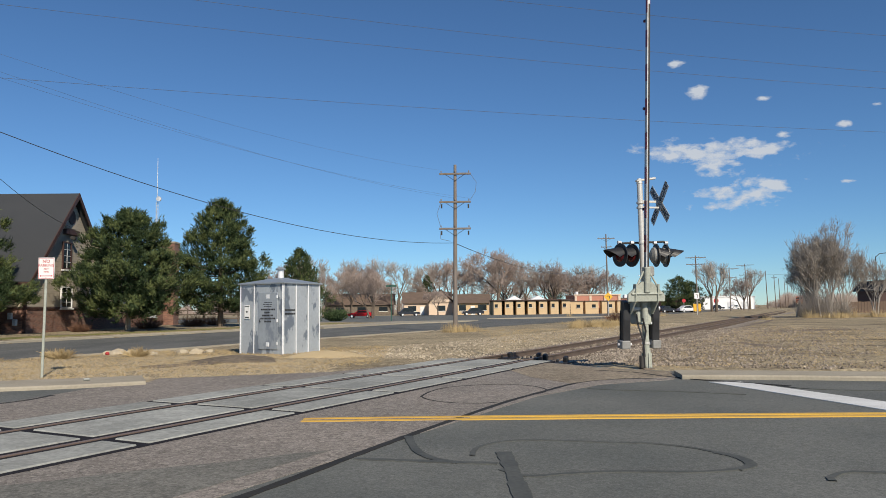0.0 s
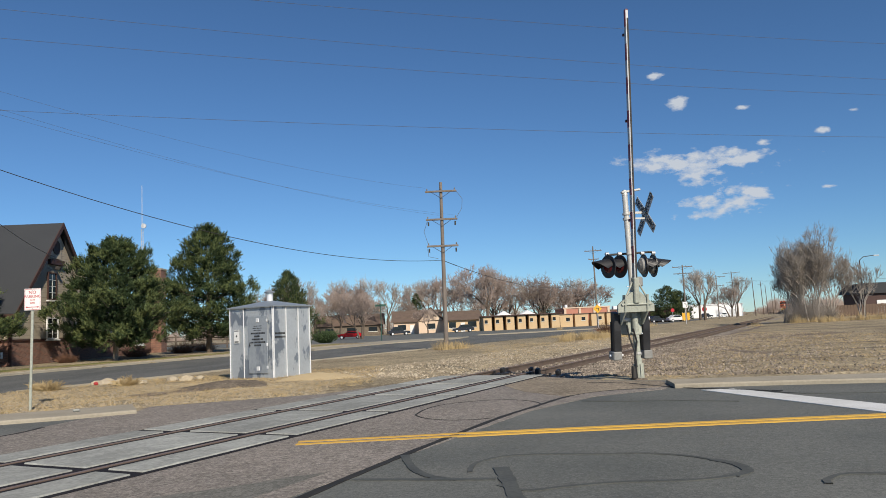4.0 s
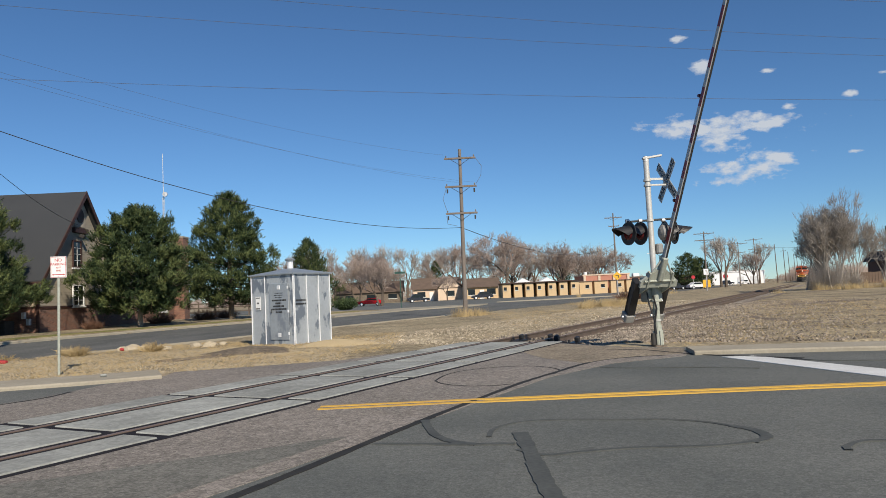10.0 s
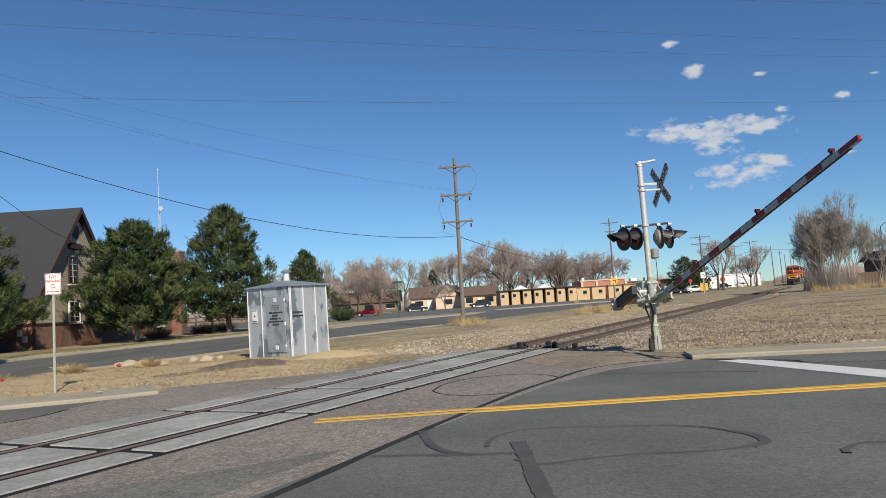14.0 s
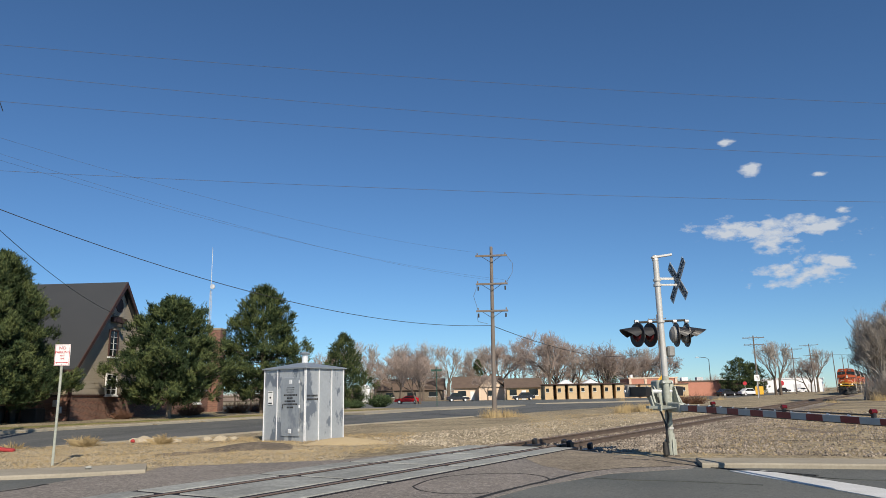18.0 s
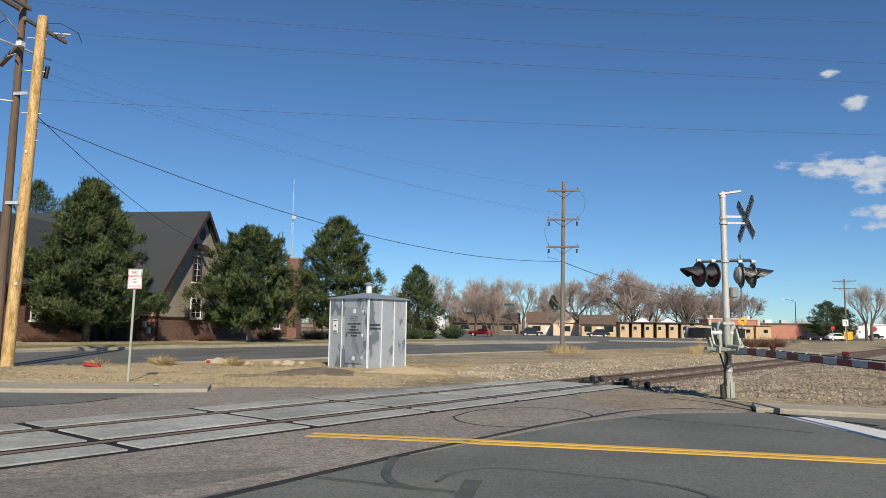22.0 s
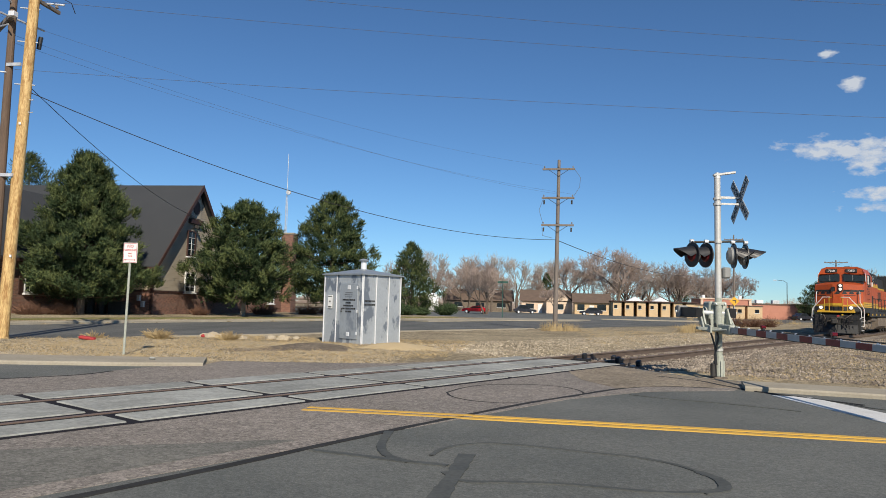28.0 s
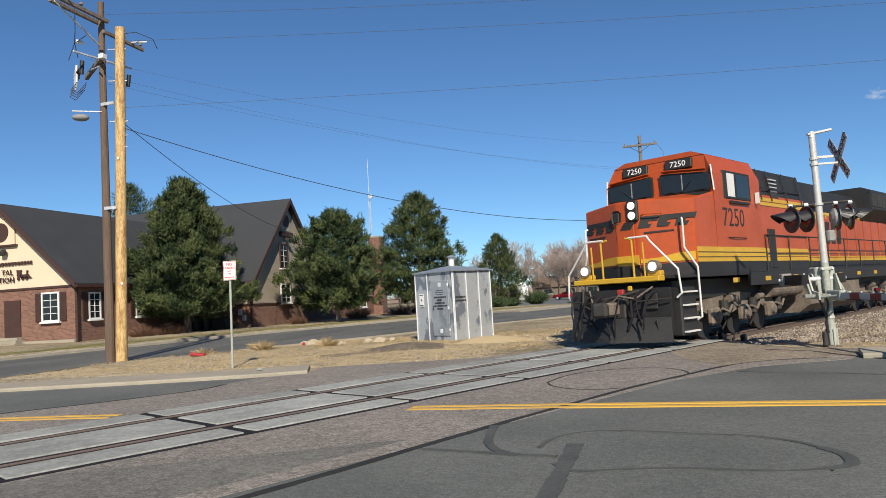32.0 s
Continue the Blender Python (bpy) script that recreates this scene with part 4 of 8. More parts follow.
def build_signal():
    mast = thing("crossing_signal", pose(MAST[0], MAST[1], -0.05, 0, 0, GATE_TURN), "aluminium railway crossing signal mast with crossbuck and red flashing lamps", "crossing signal")
    part("pole", tube(B(), (-0.012, 0, 1.75), (-0.03, 0, 4.42), 0.07, 0.066, seg=20), M_aluminium, mast)
    part("lower_pole", tube(B(), (0, 0, 0), (-0.012, 0, 1.75), 0.076, 0.074, seg=20), M_pale_paint, mast, "pale grey-green painted lower pole")
    part("foundation", box(B(), (0.3, 0.3, 0.08), (0, 0, 0.0), bevel=0.02), M_grime, mast)
    bm = tube(B(), (0, 0, 0.05), (0, 0, 0.5), 0.1, 0.09, seg=16)
    for a in range(4):
        box(bm, (0.05, 0.025, 0.36), (0.1 * math.cos(a * 1.57), 0.1 * math.sin(a * 1.57), 0.2), (0, 0, a * 90))
    part("junction_base", bm, M_pale_paint, mast)
    part("conduit", bent(B(), [(-0.1, -0.08, 0.05), (-0.13, -0.1, 0.5), (-0.06, -0.12, 0.9), (-0.15, -0.16, 1.2)], 0.022), M_black, mast)
    for z in (0.62, 2.98, 3.82, 3.94):
        part("collar", tube(B(), (-0.0068 * z, 0, z - 0.025), (-0.0068 * z, 0, z + 0.025), 0.092, seg=16), M_aluminium, mast)
    # gong bracket at the top
    top = part("top_arm", box(B(), (0.5, 0.09, 0.05), (0.12, -0.02, 4.50), (0, -9, 0), bevel=0.01), M_aluminium, mast)
    part("cap", tube(B(), (-0.03, 0, 4.40), (-0.03, 0, 4.52), 0.075, 0.05, seg=16), M_aluminium, mast)
    # crossbuck blades, seen nearly on edge
    buck = part("crossbuck", box(B(), (0.5, 0.05, 0.05), (0.21, 0, 3.97)), M_aluminium, mast, "white crossbuck with dark lettering")
    part("bracket", box(B(), (0.5, 0.04, 0.04), (0.21, 0, 3.83)), M_aluminium, buck)
    for k in (-1, 1):
        m = pose(0.48, 0.02, 3.93, 0, 0, -92) @ pose(0, 0, 0, 0, k * 45, 0)
        bm = box(B(), (1.2, 0.012, 0.23), (0, 0, 0), bevel=0.004)
        bmesh.ops.transform(bm, matrix=m, verts=bm.verts)
        blade = part("blade", bm, M_arm_white, buck)
        words = ("RAIL", "ROAD") if k < 0 else ("CROS", "SING")
        for side in (-1, 1):
            for i, text in enumerate(words):
                off = pose((-0.36 if i == 0 else 0.36), side * 0.008, 0, 0, 0, 0 if side < 0 else 180)
                if side > 0:
                    off = pose((0.36 if i == 0 else -0.36), 0.008, 0, 0, 0, 180)
                lettering(text, 0.19, m @ off, M_sign_black, blade, bold=0.002)
    # cross arm with lamps both ways
    arm_z = 2.98
    arms = part("lamp_arm", tube(B(), (-0.62, 0, arm_z - 0.02), (0.56, 0, arm_z + 0.03), 0.026, seg=12), M_dark_steel, mast)
    for x, y, facing in ((-0.60, -0.05, 203), (-0.28, 0.0, 203), (0.31, -0.02, 2), (0.60, 0.06, 2)):
        part("lamp_hanger", tube(B(), (x, 0, arm_z + 0.02), (x, y, arm_z - 0.05), 0.028), M_black, arms)
        part("lamp_clamp", tube(B(), (x - 0.04, 0, arm_z), (x + 0.04, 0, arm_z), 0.045, seg=12), M_galv, arms)
        lamp_head(mast, x, y, arm_z - 0.30, facing)
    part("bell", box(B(), (0.16, 0.18, 0.24), (0.15, -0.02, 2.3), bevel=0.03), M_weight, mast, "grey warning bell box")
    # gate drive, behind the pole
    drive = part("gate_drive", box(B(), (0.40, 0.36, 0.62), (0.01, 0.24, 1.36), bevel=0.03), M_pale_paint, mast, "pale grey-green gate drive housing")
    part("drive_cover", tube(B(), (-0.2, 0.24, 1.42), (-0.23, 0.24, 1.42), 0.13, seg=20), M_pale_paint, drive)
    part("shaft", tube(B(), (-0.42, GATE_PIVOT[1], GATE_PIVOT[2]), (0.42, GATE_PIVOT[1], GATE_PIVOT[2]), 0.05, seg=14), M_galv, drive)
    for z in (1.08, 1.62):
        part("clamp", box(B(), (0.26, 0.24, 0.07), (0, 0.04, z), bevel=0.015), M_pale_paint, drive)
        for k in (-1, 1):
            part("clamp_bolt", tube(B(), (k * 0.1, -0.11, z), (k * 0.1, 0.16, z), 0.016, seg=8), M_galv_light, drive)
    part("drive_cable", bent(B(), [(-0.17, 0.1, 1.3), (-0.2, -0.04, 1.0), (-0.13, -0.1, 0.7), (-0.09, -0.09, 0.3)], 0.02), M_black, drive)
    part("junction_box", box(B(), (0.1, 0.1, 0.3), (-0.15, -0.05, 0.18), bevel=0.02), M_dark_steel, mast)
    # the moving arm, in the mast's space: it reaches along -y when it is down
    gate = new("gate_arm")
    gate.parent = mast
    gate["label"] = "red and white striped crossing gate arm with small red lamps"
    L, DROP = 7.3, -0.33
    stripe = 16
    part("spar", prism(B(), [(-0.55, 0.062), (-L, 0.043), (-L, -0.043), (-0.55, -0.062)], 0.06, pose(0.03, 0, DROP, 0, 0, 90)), M_galv, gate, "plain aluminium spar of the gate arm")
    for i in range(stripe):
        y0, y1 = -0.95 - i * (L - 0.95) / stripe, -0.95 - (i + 1) * (L - 0.95) / stripe
        tall = 0.118 - 0.036 * i / stripe
        for k in (-1, 1):
            part("stripe", box(B(), (0.006, abs(y1 - y0), tall), (k * 0.0325, (y0 + y1) / 2, DROP)), M_arm_red if i % 2 else M_arm_white, gate)
    part("cross_bar", tube(B(), (-0.38, -0.38, DROP - 0.04), (0.38, -0.38, DROP - 0.04), 0.026, seg=10), M_pale_paint, gate)
    part("arm_root", box(B(), (0.13, 0.6, 0.2), (0, -0.7, DROP), bevel=0.02), M_pale_paint, gate)
    for k in (-1, 1):
        support = part("support", prism(B(), [(0.14, 0.1), (0.12, -0.12), (-0.2, DROP - 0.06), (-0.6, DROP - 0.08), (-0.6, DROP + 0.06), (-0.3, DROP + 0.1), (-0.12, 0.1)], 0.035, pose(k * 0.28 + 0.0175, 0, 0, 0, 0, 90)), M_pale_paint, gate, "aluminium arm support plate")
        part("stay", bent(B(), [(k * 0.3, 0.05, 0.12), (k * 0.34, -0.36, DROP), (k * 0.34, -0.38, DROP - 0.06)], 0.022, 8), M_pale_paint, support)
        part("stay", bent(B(), [(k * 0.36, -0.38, DROP - 0.03), (k * 0.22, -0.62, DROP - 0.03), (k * 0.07, -0.9, DROP)], 0.022, 8), M_pale_paint, support)
        part("counterweight_arm", prism(B(), [(-0.2, 0.1), (-0.16, -0.1), (0.25, -0.12), (0.9, -0.1), (0.9, 0.09), (0.2, 0.11)], 0.14, pose(k * 0.37 + 0.07, 0, 0, 0, 0, 90)), M_black, gate, "black counterweight arm")
        for z in (-0.1, 0.09):
            part("arm_rim", box(B(), (0.18, 0.8, 0.02), (k * 0.37, 0.45, z), bevel=0.004), M_black, gate)
        part("counterweight", box(B(), (0.22, 0.2, 0.28), (k * 0.39, 0.84, 0.0), bevel=0.02), M_weight, gate, "grey cast counterweight")
        part("weight_bolt", tube(B(), (k * 0.2, 0.84, 0.0), (k * 0.54, 0.84, 0.0), 0.03, seg=10), M_galv_light, gate)
    bm = B()
    slab(bm, [(-0.46, -0.2), (0.46, -0.2), (0.46, -0.36), (0.12, -0.66), (-0.12, -0.66), (-0.46, -0.36)], DROP - 0.03, DROP + 0.03)
    part("mount_plate", bm, M_pale_paint, gate, "aluminium plate joining the arm to its supports")
    for y in (-2.35, -4.7, -6.75):
        lampb = part("arm_lamp", box(B(), (0.05, 0.07, 0.08), (0, y, DROP + 0.075), bevel=0.01), M_black, gate)
        part("lens", tube(B(), (-0.04, y, DROP + 0.125), (0.04, y, DROP + 0.125), 0.034, seg=16), M_red_glass, lampb, "small red lamp")
    # narrow dark strip added along one half of the underside
    part("under_strip", prism(B(), [(-0.9, -0.063), (-L + 0.2, -0.044), (-L + 0.2, -0.056), (-0.9, -0.078)], 0.034, pose(0.03, 0, DROP, 0, 0, 90)), M_dark_steel, gate, "dark strip along the underside of the arm")
    part("arm_cable", box(B(), (0.02, 5.6, 0.02), (0, -3.9, DROP + 0.066), (-0.22, 0, 0)), M_black, gate)
    part("tip_cap", box(B(), (0.066, 0.03, 0.096), (0, -L - 0.01, DROP), bevel=0.01), M_arm_red, gate)
    for i in range(12):
        part("cable_clip", box(B(), (0.03, 0.05, 0.04), (0, -1.3 - i * 0.45, DROP + 0.066 - 0.016 * i / 12), bevel=0.006), M_galv_light, gate)
    return gate


gate_arm = build_signal()

# ---- poles and wires ----


def insulator(parent, x, y, z, r=0.045):
    bm = tube(B(), (x, y, z), (x, y, z + 0.12), 0.02)
    tube(bm, (x, y, z + 0.06), (x, y, z + 0.15), r, r * 0.7, seg=10)
    part("insulator", bm, M_grey_pole, parent)


def utility_pole(x, y, height, turn, arms, label, material=M_grey_pole, r=0.15, lean=(0, 0), base_z=-0.1):
    ob = thing("utility_pole", pose(x, y, base_z, lean[0], lean[1], turn), label, "utility pole", "utility poles")
    part("pole", tube(B(), (0, 0, 0), (0, 0, height), r, r * 0.62, seg=12), material, ob)
    for z, half, n in arms:
        arm = part("crossarm", box(B(), (half * 2, 0.1, 0.12), (0, -0.12, z), bevel=0.01), material, ob)
        for i in range(n):
            insulator(arm, -half + 0.12 + (2 * half - 0.24) * i / max(n - 1, 1), -0.12, z + 0.05)
        part("brace", bent(B(), [(-half * 0.6, -0.13, z - 0.05), (0, -0.13, z - 0.45), (half * 0.6, -0.13, z - 0.05)], 0.015, 6), M_dark_steel, arm)
    return ob


mid = utility_pole(1.66, 46.9, 10.65, -6, ((10.05, 1.0, 3), (8.25, 1.0, 3), (6.55, 1.0, 3)), "brown wooden utility pole with three crossarms", lean=(0, 0.6))
for z, k in ((8.1, -1), (8.1, 1), (6.4, -1), (6.4, 1)):
    part("hanging_insulator", tube(B(), (k * 0.85, -0.14, z - 0.25), (k * 0.85, -0.14, z), 0.05, seg=8), M_dark_steel, mid)
part("jumper", bent(B(), [(1.0, -0.14, 10.0), (1.35, -0.14, 9.5), (1.3, -0.14, 8.9), (0.95, -0.14, 8.35)], 0.012, 6), M_wire_thin, mid)
part("jumper", bent(B(), [(-0.9, -0.14, 8.2), (-1.15, -0.14, 7.5), (-0.9, -0.14, 6.65)], 0.012, 6), M_wire_thin, mid)
part("jumper", bent(B(), [(-0.95, -0.14, 6.4), (-0.9, -0.14, 5.9), (-0.3, -0.14, 5.75)], 0.012, 6), M_wire_thin, mid)
utility_pole(27.5, 111.0, 12.6, -12, ((11.9, 1.3, 4), (10.6, 0.8, 2)), "far wooden utility pole with crossarms beside the side street")
utility_pole(44.4, 119.5, 9.75, -20, ((9.4, 1.6, 4), (8.3, 1.5, 4)), "wooden utility pole with two crossarms beside the railway")
utility_pole(76, 181, 11.0, -22, ((10.6, 2.2, 4), (8.4, 1.6, 2)), "far wooden utility pole with crossarms")
utility_pole(86.5, 194.5, 12.6, -22, ((12.2, 2.2, 4), (9.6, 1.6, 2)), "far wooden utility pole with crossarms", lean=(0, -2))
for k in range(9):
    s, p = 245 + k * 33, -9.5 + 0.4 * (k % 2)
    q = TRACK + ALONG * s + RIGHT * p
    utility_pole(q.x, q.y, 12.4 - 0.25 * k, -25, ((11.2, 0.9, 2),) if k % 3 == 1 else (), "distant bare line pole beside the railway", M_old_pole, lean=(0, -1.2))

old = utility_pole(-15.9, 22.15, 12.35, 0, (), "dark weathered utility pole with crossarms, insulators and a street lamp", M_old_pole, 0.16)


def arm_between(a, b, thick, material, name="crossarm"):
    """A square timber or bar between two places on the pole."""
    a, b = Vector(a), Vector(b)
    m = Matrix.Translation((a + b) / 2) @ (b - a).to_track_quat("X", "Z").to_matrix().to_4x4()
    bm = box(B(), ((b - a).length, thick, thick * 1.15), (0, 0, 0), bevel=0.008)
    bmesh.ops.transform(bm, matrix=m, verts=bm.verts)
    return part(name, bm, material, old)


arm_between((0.17, -2.1, 11.68), (0.17, 0.12, 11.68), 0.11, M_grey_pole)
arm_between((-0.19, -2.05, 11.68), (-0.19, 0.12, 11.68), 0.11, M_grey_pole)
arm_between((0.0, -2.06, 11.6), (0.0, 0.0, 10.75), 0.045, M_galv, "arm_brace")
arm_between((0.19, -0.15, 11.25), (0.19, 1.9, 11.25), 0.1, M_grey_pole)
arm_between((0.36, -0.42, 10.25), (-1.66, 1.14, 10.25), 0.13, M_grey_pole)
arm_between((-0.2, -1.1, 10.32), (0.26, 1.15, 10.32), 0.05, M_galv, "steel_bar")
arm_between((0.2, -0.4, 9.95), (-1.0, 0.45, 10.2), 0.04, M_galv, "arm_brace")
part("end_plate", box(B(), (0.2, 0.2, 0.16), (0.38, -0.44, 10.25), bevel=0.01), M_galv_light, old)
for y in (-1.95, -1.1):
    insulator(old, 0.17, y, 11.75, 0.07)
for y in (0.9, 1.75):
    insulator(old, 0.19, y, 11.31, 0.06)
for y0, y1 in ((-1.85, 0.1), (1.2, 1.75)):
    z = 11.8 if y0 < 0 else 11.3
    part("strain_insulator", tube(B(), (0.17, y0, z), (0.75, y0 + 0.2, z), 0.035, seg=8), M_galv, old)
for i, (x, y) in enumerate(((-0.75, -0.35), (-0.95, -0.15), (-1.15, 0.05), (-1.4, 0.3))):
    part("fuse_cutout", tube(B(), (x, y, 9.55), (x + 0.05, y - 0.05, 10.12), 0.045, seg=10), M_galv, old)
    part("cutout_cap", tube(B(), (x + 0.02, y, 9.85), (x + 0.2, y - 0.08, 9.95), 0.06, seg=8), M_dark_steel, old)
    part("jumper", bent(B(), [(x, y, 9.55), (x - 0.15, y - 0.1, 9.3), (x + 0.1, y - 0.1, 9.15), (x + 0.4, y, 9.5)], 0.012, 6), M_wire, old)
part("arrester", tube(B(), (-0.42, -0.5, 9.75), (-0.38, -0.5, 10.2), 0.07, seg=10), M_black, old)
part("arrester", tube(B(), (0.6, 0.5, 9.45), (0.66, 0.5, 9.85), 0.07, seg=10), M_black, old)
part("jumper", bent(B(), [(0.0, -1.2, 11.7), (-0.1, -1.1, 11.0), (-0.4, -0.8, 10.7), (-0.5, -0.55, 10.3)], 0.014, 6), M_wire, old)
part("jumper", bent(B(), [(-0.1, -0.6, 11.0), (-0.5, -0.7, 10.75), (-0.75, -0.7, 10.2)], 0.014, 6), M_wire, old)
part("jumper", bent(B(), [(0.25, 0.5, 11.35), (0.6, 1.0, 11.55), (0.85, 1.6, 11.45), (0.8, 1.9, 11.2)], 0.013, 6), M_wire, old)
part("bushing", tube(B(), (-0.5, -0.6, 10.85), (-0.32, -0.5, 10.8), 0.07, seg=10), M_galv_light, old)
lampo = part("street_lamp", tube(B(), (0, -0.1, 8.5), (-0.75, -0.6, 8.5), 0.025), M_galv, old, "grey street lamp on a short arm")
bm = bmesh.new()
bmesh.ops.create_uvsphere(bm, u_segments=16, v_segments=8, radius=0.2, matrix=pose(-0.5, -0.5, 8.27, 0, 0, 35) @ Matrix.Diagonal((1.35, 0.9, 0.6, 1)))
part("lamp_head", bm, M_weight, lampo, smooth=True)
for z in (8.75, 5.2):
    part("strap", box(B(), (0.5, 0.06, 0.1), (0.24, -0.1, z)), M_galv, old)
fresh = thing("utility_pole", pose(-15.38, 22.25, -0.05, 0, 0, 20), "fresh yellow-brown wooden pole bolted to an older one", "utility pole", "utility poles")
part("pole", tube(B(), (-0.14, 0, 0), (0.12, 0, 11.35), 0.185, 0.155, seg=20), M_wood_pole, fresh, smooth=False)
for z in (2.6, 6.8):
    part("tag", box(B(), (0.06, 0.02, 0.08), (0.0, -0.19, z)), M_sign_white, fresh)
for k in (-1, 1):
    part("hook", tube(B(), (0, 0, 7.4 + 0.2 * k), (0.32, -0.1, 7.4 + 0.2 * k), 0.015), M_galv, fresh)
for z in (8.1, 9.5, 10.6):
    part("through_bolt", tube(B(), (-0.3, 0, z), (0.3, 0, z), 0.02), M_galv, fresh)


def wire(a, b, sag, r, material, label):
    """A hanging wire between two places."""
    a, b = Vector(a), Vector(b)
    pts = []
    for i in range(25):
        t = i / 24
        q = a.lerp(b, t)
        q.z -= sag * 4 * t * (1 - t)
        pts.append(q)
    bm = B()
    side = (b - a).cross(Vector((0, 0, 1))).normalized()
    rings = []
    for q in pts:
        rings.append([bm.verts.new(q + side * r * math.cos(k * 1.5708) + Vector((0, 0, r * math.sin(k * 1.5708)))) for k in range(4)])
    for u, v in zip(rings, rings[1:]):
        for k in range(4):
            bm.faces.new((u[k], u[(k + 1) % 4], v[(k + 1) % 4], v[k]))
    return tagged(finish("overhead_wire", bm, material), label, "overhead wire", "overhead wires")


FAR_R = Vector((62, 38, 0))
utility_pole(62, 38, 14.2, 80, ((13.5, 1.4, 3), (12.3, 1.4, 3)), "wooden utility pole with two crossarms carrying the power lines")
for (dx, dz), (ex, ez), sag, r in (((-1.2, 12.35), (-1.2, 13.6), 1.3, 0.006), ((0.3, 11.9), (0.6, 12.4), 1.4, 0.006), ((0.9, 11.1), (1.3, 11.9), 1.2, 0.006), ((0.3, 8.6), (0.0, 9.7), 0.9, 0.0055)):
    wire((-16.0 + dx * 0.4, 22.1 + dx * 0.9, dz), (FAR_R.x, FAR_R.y + ex, ez), sag, r, M_wire_thin, "thin power line high above the crossing")
wire((-15.2, 22.3, 7.8), (1.68, 46.8, 5.55), 1.2, 0.014, M_wire, "thick black cable between utility poles")
wire((1.68, 46.95, 5.55), (27.5, 111.0, 7.8), 1.7, 0.022, M_wire, "thick black cable between utility poles")
wire((-15.2, 22.3, 7.95), (-24.4, 51.2, 7.3), 0.5, 0.016, M_wire, "black service cable running to the building")
for dx, z0, z1 in ((-0.9, 10.1, 10.2), (0.0, 9.7, 8.4), (0.9, 9.5, 8.4)):
    wire((-16.0, 22.0 + dx * 0.5, z0), (1.66 + dx, 46.8, z1), 0.6, 0.004, M_wire_thin, "thin wire between utility poles")
q = TRACK + ALONG * 250 + RIGHT * -9.5
wire((86.5, 194.5, 10.0), (q.x + 60, q.y - 10, 10.5), 1.0, 0.03, M_wire_thin, "thin wire in the distance")
# ---- trees ----


def mesh_from(name, verts, faces, material, parent, label=""):
    me = bpy.data.meshes.new(name)
    me.from_pydata(verts, [], faces)
    for m in (material if isinstance(material, (list, tuple)) else [material]):
        me.materials.append(m)
    ob = new(name, me)
    ob.parent = parent
    if label:
        ob["label"] = label
    return ob


def limb(verts, faces, a, b, r0, r1, seg=4):
    """A tapering limb into lists."""
    d = (b - a).normalized()
    u = d.orthogonal().normalized()
    v = d.cross(u)
    n = len(verts)
    for q, r in ((a, r0), (b, r1)):
        for k in range(seg):
            w = 6.2832 * k / seg
            verts.append((q + u * r * math.cos(w) + v * r * math.sin(w))[:])
    for k in range(seg):
        faces.append((n + k, n + (k + 1) % seg, n + seg + (k + 1) % seg, n + seg + k))


